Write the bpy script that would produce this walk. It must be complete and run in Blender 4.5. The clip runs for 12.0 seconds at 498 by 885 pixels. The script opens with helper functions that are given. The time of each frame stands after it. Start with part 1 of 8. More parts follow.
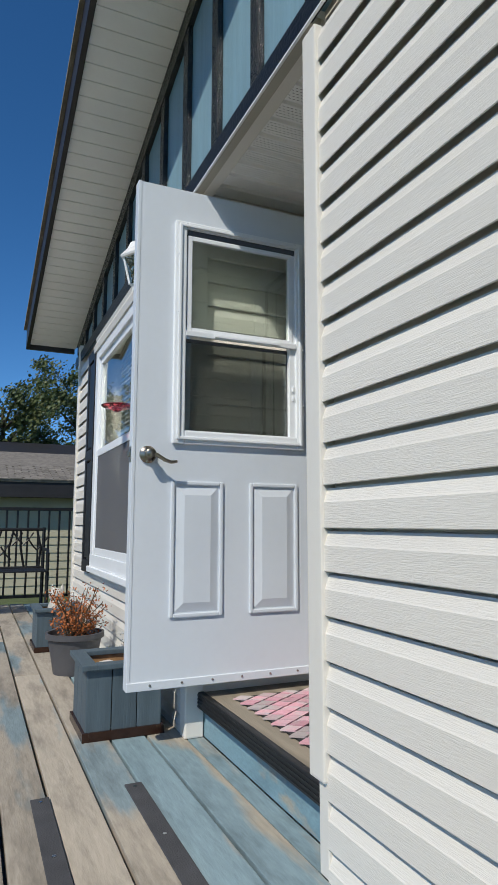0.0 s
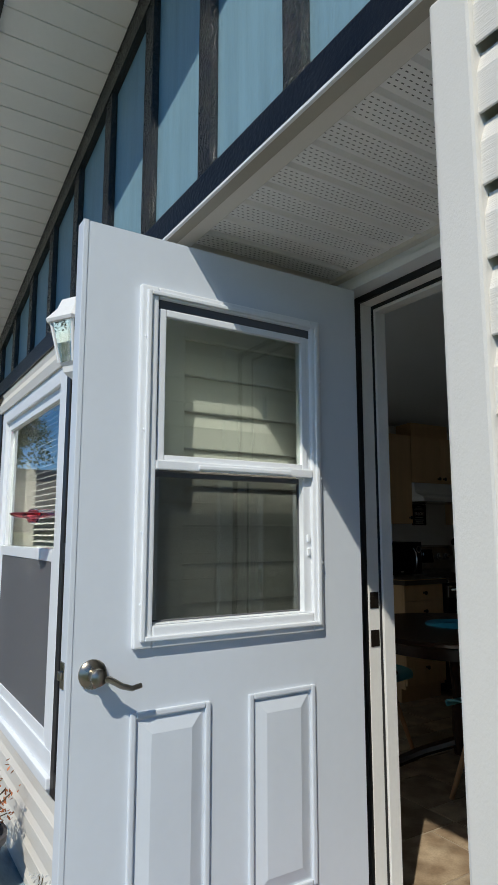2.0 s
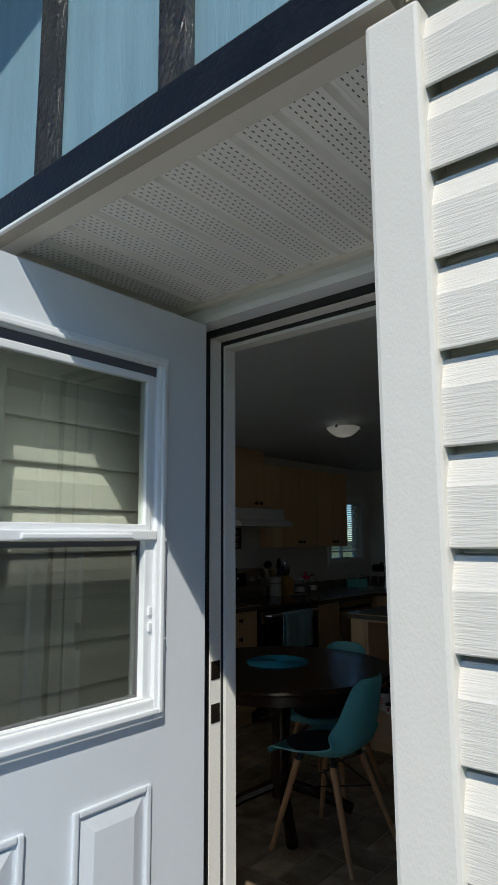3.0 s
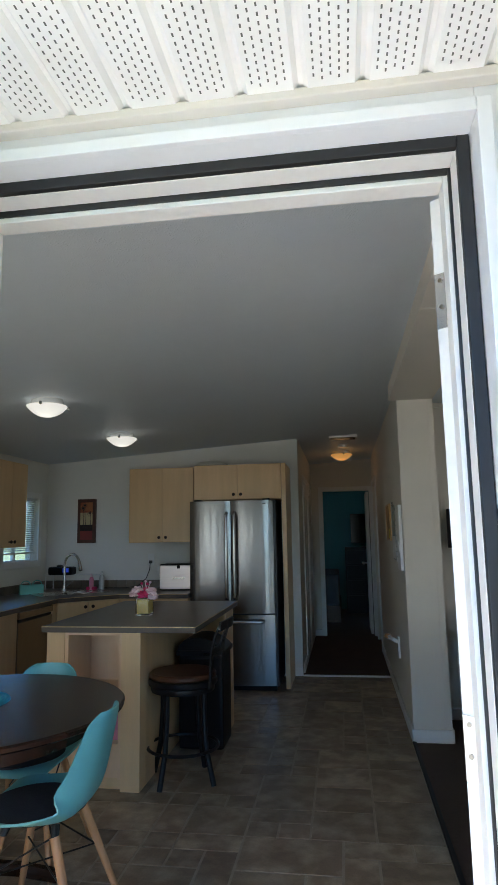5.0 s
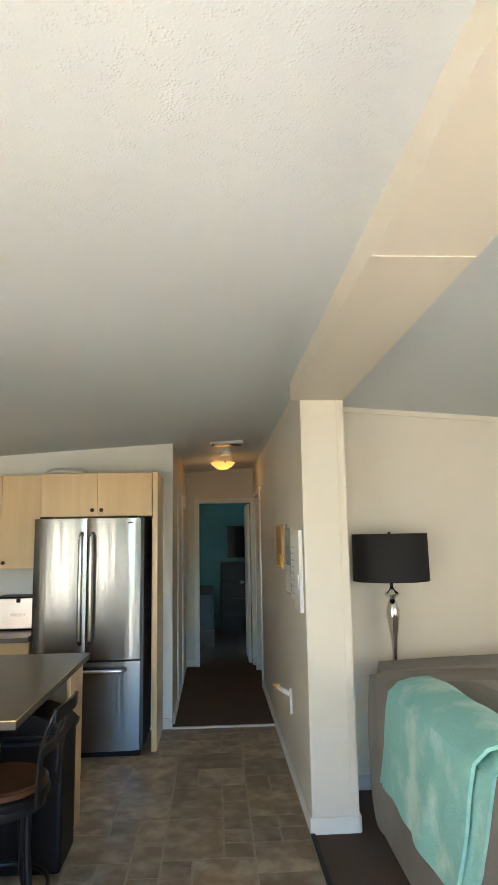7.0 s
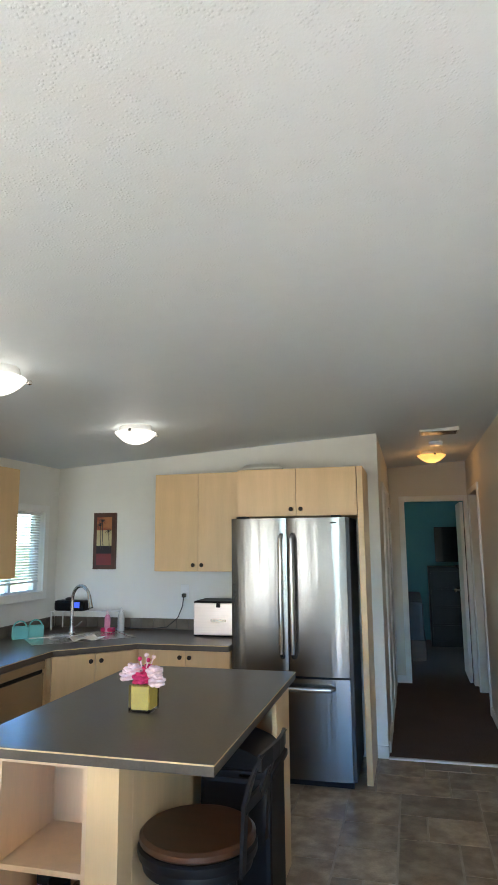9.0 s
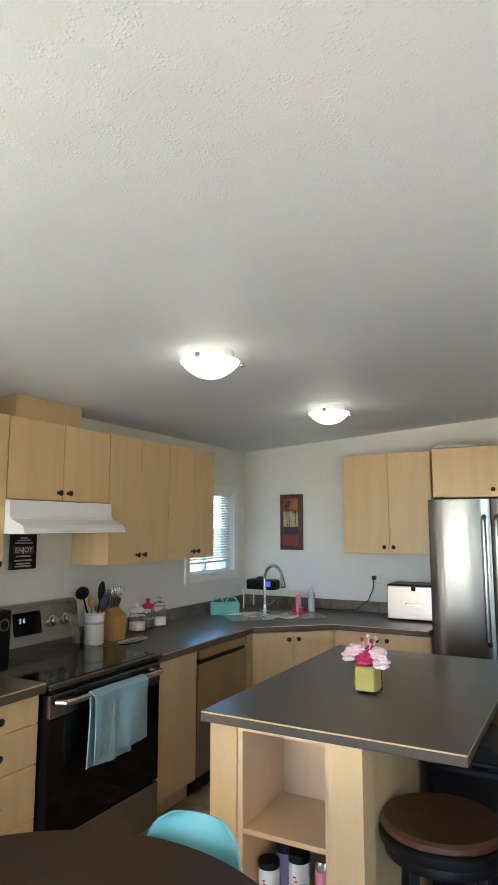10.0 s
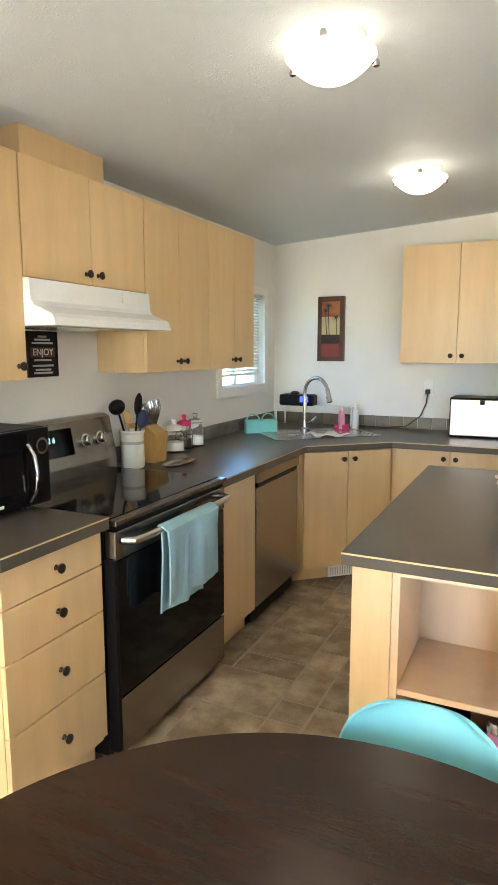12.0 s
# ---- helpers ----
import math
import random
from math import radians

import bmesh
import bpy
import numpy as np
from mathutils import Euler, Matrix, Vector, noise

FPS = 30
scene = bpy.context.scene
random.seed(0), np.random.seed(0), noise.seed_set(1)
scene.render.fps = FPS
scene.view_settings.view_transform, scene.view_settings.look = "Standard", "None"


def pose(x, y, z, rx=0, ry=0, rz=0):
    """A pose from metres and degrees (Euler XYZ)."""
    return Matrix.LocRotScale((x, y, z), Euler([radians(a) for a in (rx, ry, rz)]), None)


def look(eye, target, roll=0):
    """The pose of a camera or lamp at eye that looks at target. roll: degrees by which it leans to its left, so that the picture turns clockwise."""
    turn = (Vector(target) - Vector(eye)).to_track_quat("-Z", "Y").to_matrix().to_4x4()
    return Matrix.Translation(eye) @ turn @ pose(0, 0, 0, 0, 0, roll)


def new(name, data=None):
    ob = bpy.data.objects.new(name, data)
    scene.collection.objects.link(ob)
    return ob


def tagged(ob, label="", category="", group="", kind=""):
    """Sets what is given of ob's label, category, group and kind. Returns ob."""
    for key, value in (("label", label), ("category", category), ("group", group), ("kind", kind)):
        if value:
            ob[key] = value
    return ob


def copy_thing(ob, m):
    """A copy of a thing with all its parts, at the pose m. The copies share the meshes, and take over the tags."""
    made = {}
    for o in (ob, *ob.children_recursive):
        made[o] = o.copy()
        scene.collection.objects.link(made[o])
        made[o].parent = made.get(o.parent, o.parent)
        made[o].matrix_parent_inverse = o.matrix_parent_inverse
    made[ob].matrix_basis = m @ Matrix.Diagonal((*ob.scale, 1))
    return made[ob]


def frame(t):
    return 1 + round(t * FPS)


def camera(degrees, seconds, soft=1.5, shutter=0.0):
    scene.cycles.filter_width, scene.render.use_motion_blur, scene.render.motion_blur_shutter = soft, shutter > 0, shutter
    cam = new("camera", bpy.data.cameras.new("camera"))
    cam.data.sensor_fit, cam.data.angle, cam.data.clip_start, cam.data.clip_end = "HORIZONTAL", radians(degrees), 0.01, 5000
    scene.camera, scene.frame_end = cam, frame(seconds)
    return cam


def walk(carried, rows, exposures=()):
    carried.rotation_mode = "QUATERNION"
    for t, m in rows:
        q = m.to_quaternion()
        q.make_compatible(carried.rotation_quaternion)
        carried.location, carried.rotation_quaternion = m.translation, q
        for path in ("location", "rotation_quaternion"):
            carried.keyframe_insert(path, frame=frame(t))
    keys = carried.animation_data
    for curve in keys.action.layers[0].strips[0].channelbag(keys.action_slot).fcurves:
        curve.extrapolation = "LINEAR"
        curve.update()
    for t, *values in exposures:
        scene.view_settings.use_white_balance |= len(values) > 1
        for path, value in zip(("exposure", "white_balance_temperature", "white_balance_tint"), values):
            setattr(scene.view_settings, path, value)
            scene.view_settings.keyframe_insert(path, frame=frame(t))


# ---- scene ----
cam = camera(43.5, 12.0)
PATH = [
    (0, (1.839, -1.442, 0.638), (0.024, -0.642, 0.897), 0.1),
    (0.5, (1.521, -1.424, 0.76), (-0.315, -0.684, 1.038), 0.3),
    (1, (1.305, -1.386, 0.942), (-0.528, -0.637, 1.221), 0.3),
    (1.5, (1.109, -1.343, 1.101), (-0.68, -0.494, 1.385), 0.2),
    (2, (0.961, -1.326, 1.237), (-0.718, -0.278, 1.524), 0.0),
    (2.5, (0.833, -1.305, 1.3), (-0.666, -0.013, 1.591), -0.1),
    (3, (0.717, -1.272, 1.403), (-0.557, 0.24, 1.706), -0.3),
    (3.2, (0.678, -1.29, 1.403), (-0.502, 0.296, 1.706), -0.2),
    (4.8, (0.147, -1.003, 1.385), (-0.214, 0.942, 1.679), -1.2),
    (5, (0.086, -0.919, 1.382), (-0.202, 1.038, 1.678), -1.0),
    (5.5, (-0.019, -0.691, 1.424), (-0.139, 1.283, 1.718), -1.2),
    (6, (-0.019, -0.401, 1.424), (-0.004, 1.577, 1.717), -1.2),
    (6.5, (0.02, -0.139, 1.528), (0.119, 1.836, 1.828), -1.1),
    (6.7, (0.015, -0.051, 1.539), (0.131, 1.922, 1.84), -1.0),
    (8.3, (-0.099, 0.55, 1.588), (-0.184, 2.525, 1.895), -0.9),
    (8.5, (-0.091, 0.603, 1.59), (-0.284, 2.571, 1.894), -0.8),
    (9, (-0.14, 0.65, 1.559), (-0.626, 2.565, 1.871), -0.5),
    (9.5, (-0.225, 0.635, 1.555), (-0.984, 2.459, 1.865), 0.0),
    (10, (-0.4, 0.618, 1.543), (-1.344, 2.362, 1.806), 0.0),
    (10.5, (-0.623, 0.675, 1.483), (-1.664, 2.377, 1.625), 0.2),
    (11, (-0.865, 0.786, 1.426), (-1.937, 2.474, 1.39), 0.1),
    (11.5, (-1.057, 0.945, 1.422), (-2.086, 2.649, 1.224), 0.1),
    (12, (-1.204, 1.033, 1.422), (-2.045, 2.824, 1.127), -0.0),
]
EXPOSURES = [(0, 0.03, 6650, 7), (2.0, 0.0, 6550, 6), (3.2, 0.22, 6550, 6), (4.5, 2.1, 6550, 8), (5.0, 2.85, 6500, 9), (5.5, 3.5, 7300, 10), (6.0, 4.05, 7950, 10), (6.7, 4.62, 8000, 10),
             (8.3, 4.78, 6850, 11), (9.0, 4.74, 6950, 11), (10.0, 4.68, 7200, 11), (11.0, 5.02, 7550, 11), (12.0, 5.38, 7900, 12)]
walk(cam, [(t, look(eye, target, roll)) for t, eye, target, roll in PATH], EXPOSURES)

# ---------- world and light ----------
SUN = Vector((0.80, -1.0, 1.388)).normalized()
world = bpy.data.worlds.new("world")
scene.world = world
world.use_nodes = True
_sky = world.node_tree.nodes.new("ShaderNodeTexSky")
_sky.sky_type = "NISHITA"
_sky.sun_disc = False
_sky.sun_elevation = math.asin(SUN.z)
_sky.sun_rotation = math.atan2(SUN.x, SUN.y)
_sky.altitude = 2500
_sky.air_density = 0.9
_sky.dust_density = 0.0
_sky.ozone_density = 5.0
_bg = world.node_tree.nodes["Background"]
_bg.inputs[1].default_value = 0.130
_deep = world.node_tree.nodes.new("ShaderNodeHueSaturation")
_deep.inputs["Saturation"].default_value = 1.2
world.node_tree.links.new(_sky.outputs[0], _deep.inputs["Color"])
world.node_tree.links.new(_deep.outputs[0], _bg.inputs[0])

sun = new("sun", bpy.data.lights.new("sun", "SUN"))
sun.data.energy = 3.7
sun.data.angle = radians(0.55)
sun.data.color = (1.0, 0.95, 0.87)
sun.matrix_world = look((0, 0, 0), -SUN)


def area_light(name, centre, target, w, h, power, colour=(0.89, 0.955, 1.0)):
    """A rectangular area lamp, by default in the colour of skylight."""
    ob = new(name, bpy.data.lights.new(name, "AREA"))
    ob.data.shape, ob.data.size, ob.data.size_y, ob.data.energy, ob.data.color = "RECTANGLE", w, h, power, colour
    ob.matrix_world = look(centre, target)
    return ob


def bulb(name, place, power, colour, radius=0.05):
    ob = new(name, bpy.data.lights.new(name, "POINT"))
    ob.data.energy, ob.data.color, ob.data.shadow_soft_size = power, colour, radius
    ob.location = place
    return ob


# added fill lamp for the living room; no window is built there
area_light("fill_living", (2.6, 0.26, 1.45), (2.4, 3.0, 1.0), 2.2, 1.3, 1.9, (0.97, 0.975, 0.96))
# daylight of the sky in the dining window's opening
area_light("daylight_dining", (-2.2, -0.40, 1.15), (-2.0, 3.0, 0.9), 1.1, 1.3, 1.5)

# ---------- materials ----------


def nodes_of(name):
    m = bpy.data.materials.new(name)
    m.use_nodes = True
    t = m.node_tree
    return m, t, t.nodes["Principled BSDF"]


def mat(name, colour, rough=0.5, metal=0.0, var=0.12, scale=6.0, stretch=(1, 1, 1), bump=0.0, bump_scale=80.0, bump_depth=0.004, fine=0.05,
        spread=0.0, rough_var=0.1, spec=0.5, colour2=None, mix_at=(0.45, 0.65), stain=0.0, stain_scale=2.0):
    """A painted, wooden, metal or stone surface: broad stains, fine grain, relief, and a shift from piece to piece."""
    m, t, p = nodes_of(name)
    L, N = t.links, t.nodes
    tc = N.new("ShaderNodeTexCoord")
    mp = N.new("ShaderNodeMapping")
    mp.inputs["Scale"].default_value = stretch
    L.new(tc.outputs["Object"], mp.inputs[0])
    oi = N.new("ShaderNodeObjectInfo")
    vec = mp.outputs[0]
    if spread:
        add = N.new("ShaderNodeVectorMath")
        add.operation = "MULTIPLY_ADD"
        add.inputs[1].default_value = (37.0, 23.0, 11.0)
        L.new(oi.outputs["Random"], add.inputs[0])
        L.new(mp.outputs[0], add.inputs[2])
        vec = add.outputs[0]
    big = N.new("ShaderNodeTexNoise")
    big.inputs["Scale"].default_value = scale
    big.inputs["Detail"].default_value = 5
    L.new(vec, big.inputs["Vector"])
    small = N.new("ShaderNodeTexNoise")
    small.inputs["Scale"].default_value = scale * 14
    small.inputs["Detail"].default_value = 3
    L.new(vec, small.inputs["Vector"])
    ramp = N.new("ShaderNodeValToRGB")
    c = Vector(colour)
    ramp.color_ramp.elements[0].position, ramp.color_ramp.elements[1].position = (0.3, 0.7) if colour2 is None else mix_at
    ramp.color_ramp.elements[0].color = (*(c * (1 - var)), 1) if colour2 is None else (*c, 1)
    ramp.color_ramp.elements[1].color = (*(min(1, v * (1 + var)) for v in c), 1) if colour2 is None else (*colour2, 1)
    L.new(big.outputs[0], ramp.inputs[0])
    mul = N.new("ShaderNodeMath")
    mul.operation = "MULTIPLY_ADD"
    mul.inputs[1].default_value = 2 * fine
    mul.inputs[2].default_value = 1 - fine
    L.new(small.outputs[0], mul.inputs[0])
    last = mul.outputs[0]
    if spread:
        sp = N.new("ShaderNodeMath")
        sp.operation = "MULTIPLY_ADD"
        sp.inputs[1].default_value = 2 * spread
        sp.inputs[2].default_value = 1 - spread
        L.new(oi.outputs["Random"], sp.inputs[0])
        both = N.new("ShaderNodeMath")
        both.operation = "MULTIPLY"
        L.new(sp.outputs[0], both.inputs[0])
        L.new(last, both.inputs[1])
        last = both.outputs[0]
    if stain:
        sn = N.new("ShaderNodeTexNoise")
        sn.inputs["Scale"].default_value = stain_scale
        sn.inputs["Detail"].default_value = 8
        sn.inputs["Roughness"].default_value = 0.7
        L.new(vec, sn.inputs["Vector"])
        sr_ = N.new("ShaderNodeMapRange")
        sr_.inputs["From Min"].default_value, sr_.inputs["From Max"].default_value = 0.46, 0.66
        sr_.inputs["To Min"].default_value, sr_.inputs["To Max"].default_value = 1.0, 1.0 - stain
        L.new(sn.outputs[0], sr_.inputs["Value"])
        worn = N.new("ShaderNodeMath")
        worn.operation = "MULTIPLY"
        L.new(sr_.outputs[0], worn.inputs[0])
        L.new(last, worn.inputs[1])
        last = worn.outputs[0]
    mixed = N.new("ShaderNodeVectorMath")
    mixed.operation = "SCALE"
    L.new(ramp.outputs[0], mixed.inputs[0])
    L.new(last, mixed.inputs["Scale"])
    L.new(mixed.outputs[0], p.inputs["Base Color"])
    r = N.new("ShaderNodeMath")
    r.operation = "MULTIPLY_ADD"
    r.inputs[1].default_value = 2 * rough_var * rough
    r.inputs[2].default_value = rough * (1 - rough_var)
    L.new(big.outputs[0], r.inputs[0])
    L.new(r.outputs[0], p.inputs["Roughness"])
    p.inputs["Metallic"].default_value = metal
    p.inputs["Specular IOR Level"].default_value = spec
    if bump:
        bn = N.new("ShaderNodeTexNoise")
        bn.inputs["Scale"].default_value = bump_scale
        bn.inputs["Detail"].default_value = 4
        L.new(vec, bn.inputs["Vector"])
        b = N.new("ShaderNodeBump")
        b.inputs["Strength"].default_value = bump
        b.inputs["Distance"].default_value = bump_depth
        L.new(bn.outputs[0], b.inputs["Height"])
        L.new(b.outputs[0], p.inputs["Normal"])
    return m


def glass(name, tint=(1, 1, 1), rough=0.0):
    m, t, p = nodes_of(name)
    p.inputs["Base Color"].default_value = (*tint, 1)
    p.inputs["Roughness"].default_value = rough
    p.inputs["Transmission Weight"].default_value = 1.0
    p.inputs["IOR"].default_value = 1.45
    return m


def glow(name, colour, strength):
    m, t, p = nodes_of(name)
    p.inputs["Base Color"].default_value = (*colour, 1)
    p.inputs["Emission Color"].default_value = (*colour, 1)
    p.inputs["Emission Strength"].default_value = strength
    p.inputs["Roughness"].default_value = 0.3
    return m


def plain(name, colour, rough=0.5, metal=0.0):
    return mat(name, colour, rough, metal, var=0.06, scale=20.0, fine=0.03)


M = {}
M["siding"] = mat("vinyl_siding", (0.74, 0.70, 0.635), 0.42, var=0.025, scale=2.0, stretch=(0.35, 5, 5), bump=0.32, bump_scale=90, fine=0.03, spread=0.02)
M["trim"] = mat("vinyl_trim", (0.72, 0.685, 0.625), 0.42, var=0.02, scale=3, stretch=(1.5, 1.5, 0.8), bump=0.12, bump_scale=230, fine=0.02)
M["blue"] = mat("blue_panel", (0.205, 0.335, 0.40), 0.42, var=0.10, scale=3, stretch=(10, 10, 0.5), bump=0.3, bump_scale=30, fine=0.08)
M["black_board"] = mat("black_trim_paint", (0.009, 0.010, 0.012), 0.13, var=0.3, scale=8, stretch=(1, 1, 0.6), bump=1.0, bump_scale=120, bump_depth=0.012, fine=0.2, spec=0.5)
M["skirt_paint"] = mat("black_skirt_paint", (0.010, 0.011, 0.013), 0.35, var=0.3, scale=8, bump=0.5, bump_scale=90, bump_depth=0.004, fine=0.2, spec=0.3)
M["soffit"] = mat("soffit_vinyl", (0.89, 0.885, 0.86), 0.5, var=0.03, scale=4, fine=0.02)
M["lip"] = mat("beige_metal_lip", (0.40, 0.37, 0.31), 0.45, var=0.05, scale=4)
M["hole"] = mat("soffit_slot", (0.16, 0.16, 0.15), 0.9, var=0.1)
M["door"] = mat("door_paint", (0.66, 0.70, 0.75), 0.38, var=0.025, scale=2.5, bump=0.06, bump_scale=30, fine=0.02)
M["pvc"] = mat("white_pvc", (0.80, 0.82, 0.84), 0.35, var=0.02, scale=6, fine=0.02)
M["black"] = mat("black_rubber", (0.012, 0.012, 0.013), 0.5, var=0.2, scale=20)
M["glass"] = glass("window_glass", (0.93, 0.98, 0.95))
M["screen"] = mat("insect_screen", (0.10, 0.10, 0.11), 0.8, var=0.1, scale=300)
M["door_glass"] = glass("door_glass", (0.62, 0.70, 0.66))
M["door_glass"].node_tree.nodes["Principled BSDF"].inputs["IOR"].default_value = 1.75
M["bronze"] = mat("antique_nickel", (0.32, 0.29, 0.24), 0.28, 1.0, var=0.15, scale=30)
M["shutter"] = mat("black_shutter", (0.014, 0.014, 0.016), 0.45, var=0.2, scale=12, bump=0.2, bump_scale=90)
M["deck"] = mat("weathered_deck", (0.43, 0.375, 0.305), 0.78, var=0.25, scale=2.0, stretch=(0.5, 2.4, 2.4), bump=0.6, bump_scale=34, bump_depth=0.004, fine=0.22, spread=0.20, stain=0.5, stain_scale=3.2,
                colour2=(0.235, 0.305, 0.33), mix_at=(0.545, 0.62))
M["deck_blue"] = mat("worn_blue_deck", (0.215, 0.300, 0.335), 0.72, var=0.2, scale=2.2, stretch=(0.5, 2.2, 2.2), bump=0.6, bump_scale=34, bump_depth=0.004, fine=0.22, spread=0.1, stain=0.38, stain_scale=3.4,
                     colour2=(0.37, 0.325, 0.26), mix_at=(0.50, 0.58))
M["riser_blue"] = mat("blue_riser_paint", (0.205, 0.330, 0.385), 0.6, var=0.2, scale=5, stretch=(0.8, 2, 2), bump=0.5, bump_scale=60, bump_depth=0.003, fine=0.2, stain=0.25, stain_scale=4.0,
                      colour2=(0.40, 0.37, 0.30), mix_at=(0.60, 0.68))
M["treadstrip"] = mat("grip_strip", (0.055, 0.055, 0.06), 0.85, var=0.2, scale=15, bump=0.5, bump_scale=200)
M["planter"] = mat("slate_blue_planter", (0.075, 0.105, 0.125), 0.6, var=0.15, scale=5, stretch=(6, 6, 0.6), bump=0.3, bump_scale=30, fine=0.1, spread=0.08)
M["rawwood"] = mat("raw_planter_wood", (0.33, 0.19, 0.09), 0.7, var=0.25, scale=5, stretch=(1, 6, 6), bump=0.3, bump_scale=30, fine=0.15)
M["darkpot"] = mat("grey_plastic_pot", (0.075, 0.073, 0.078), 0.55, var=0.12, scale=8, fine=0.06)
M["soil"] = mat("potting_soil", (0.13, 0.08, 0.05), 0.95, var=0.5, scale=40, bump=1.0, bump_scale=60, fine=0.3)
M["stone"] = mat("pale_stone", (0.50, 0.47, 0.42), 0.8, var=0.2, scale=25, bump=0.5, bump_scale=60)
M["rust_leaf"] = mat("rust_leaf", (0.46, 0.13, 0.03), 0.6, var=0.4, scale=60, colour2=(0.30, 0.10, 0.025), mix_at=(0.4, 0.65))
M["stem"] = mat("plant_stem", (0.10, 0.07, 0.04), 0.8)
M["iron"] = mat("black_iron", (0.015, 0.015, 0.016), 0.45, 0.3, var=0.2, scale=20)
M["shingle"] = mat("roof_shingle", (0.185, 0.165, 0.14), 0.9, var=0.25, scale=8, bump=0.8, bump_scale=150, fine=0.25, spread=0.22)
M["darkfascia"] = mat("dark_fascia", (0.02, 0.018, 0.018), 0.5, var=0.15, scale=5)
M["tansiding"] = mat("tan_siding", (0.42, 0.39, 0.28), 0.6, var=0.05, scale=3, fine=0.05, spread=0.04)
M["leaf"] = mat("tree_leaf", (0.055, 0.085, 0.025), 0.55, var=0.5, scale=1.2, colour2=(0.12, 0.13, 0.035), mix_at=(0.4, 0.68))
M["bark"] = mat("bark", (0.10, 0.075, 0.055), 0.9, var=0.3, scale=8, stretch=(3, 3, 0.6), bump=0.8, bump_scale=20)
M["grass"] = mat("lawn", (0.075, 0.10, 0.035), 0.9, var=0.35, scale=1.5, bump=0.6, bump_scale=80, fine=0.3)
M["wall"] = mat("wall_paint", (0.70, 0.655, 0.57), 0.65, var=0.02, scale=1.5, bump=0.12, bump_scale=160, fine=0.02)
M["kwall"] = mat("kitchen_wall_paint", (0.74, 0.72, 0.67), 0.65, var=0.02, scale=1.5, bump=0.12, bump_scale=160, fine=0.02)
M["teal"] = mat("teal_wall_paint", (0.05, 0.175, 0.185), 0.6, var=0.04, scale=2)
M["basetrim"] = mat("white_trim_paint", (0.78, 0.77, 0.74), 0.45, var=0.02, scale=5)
M["ceiling"] = mat("textured_ceiling", (0.635, 0.69, 0.73), 0.55, var=0.02, scale=1.2, fine=0.02)
M["tile"] = mat("vinyl_tile", (0.245, 0.172, 0.110), 0.36, spec=0.4, var=0.3, scale=9, bump=0.15, bump_scale=60, fine=0.22, spread=0.24, stain=0.25, stain_scale=5.0,
                colour2=(0.45, 0.35, 0.24), mix_at=(0.40, 0.68))
M["grout"] = mat("grout", (0.37, 0.30, 0.22), 0.55, var=0.12, scale=20)
M["carpet"] = mat("brown_carpet", (0.085, 0.055, 0.04), 0.95, var=0.15, scale=3, bump=1.0, bump_scale=400, fine=0.25)
M["maple"] = mat("maple_laminate", (0.66, 0.445, 0.235), 0.36, var=0.06, scale=2.2, stretch=(7, 7, 0.55), bump=0.03, bump_scale=40, fine=0.05, spread=0.02)
M["maple_in"] = mat("pink_maple", (0.71, 0.475, 0.285), 0.45, var=0.05, scale=2.2, stretch=(7, 7, 0.6), fine=0.05)
M["maple_edge"] = mat("maple_edge", (0.62, 0.44, 0.23), 0.4, var=0.06, scale=4)
M["counter"] = mat("dark_laminate", (0.080, 0.064, 0.050), 0.32, spec=0.36, var=0.10, scale=9, fine=0.22)
M["bsplash"] = mat("stone_backsplash", (0.155, 0.13, 0.10), 0.4, var=0.25, scale=9, bump=0.1, bump_scale=60, fine=0.12, spread=0.15)
M["steel"] = mat("stainless", (0.20, 0.195, 0.19), 0.24, 1.0, var=0.04, scale=1.2, stretch=(7, 7, 0.4), bump=0.60, bump_scale=1.0, bump_depth=0.012, fine=0.02)
M["steel_dark"] = mat("dark_stainless", (0.36, 0.33, 0.30), 0.27, 1.0, var=0.05, scale=1.4, stretch=(1, 0.5, 60), fine=0.02, rough_var=0.02)
M["chrome"] = mat("chrome", (0.72, 0.72, 0.73), 0.10, 1.0, var=0.03, scale=8)
M["brushed"] = mat("brushed_nickel", (0.55, 0.54, 0.52), 0.25, 1.0, var=0.05, scale=12)
M["fridge_side"] = mat("fridge_side", (0.025, 0.025, 0.03), 0.4, var=0.1, scale=8)
M["gloss_black"] = mat("gloss_black", (0.004, 0.004, 0.005), 0.06, spec=0.22, var=0.1, scale=8, fine=0.05)
M["satin_black"] = mat("satin_black", (0.005, 0.005, 0.006), 0.42, var=0.15, scale=10, spec=0.16)
M["knob"] = mat("dark_bronze_knob", (0.03, 0.022, 0.017), 0.35, 0.6, var=0.2, scale=40)
M["white"] = mat("white_enamel", (0.80, 0.80, 0.79), 0.25, var=0.02, scale=6)
M["ceramic"] = mat("cream_ceramic", (0.74, 0.71, 0.63), 0.3, var=0.04, scale=10)
M["bamboo"] = mat("bamboo", (0.50, 0.28, 0.09), 0.4, var=0.12, scale=6, stretch=(8, 8, 1), fine=0.1)
M["teal_plastic"] = mat("teal_plastic", (0.13, 0.50, 0.48), 0.42, var=0.04, scale=6, fine=0.02)
M["towel"] = mat("pale_blue_towel", (0.27, 0.44, 0.48), 0.95, var=0.08, scale=10, bump=0.9, bump_scale=220, fine=0.12)
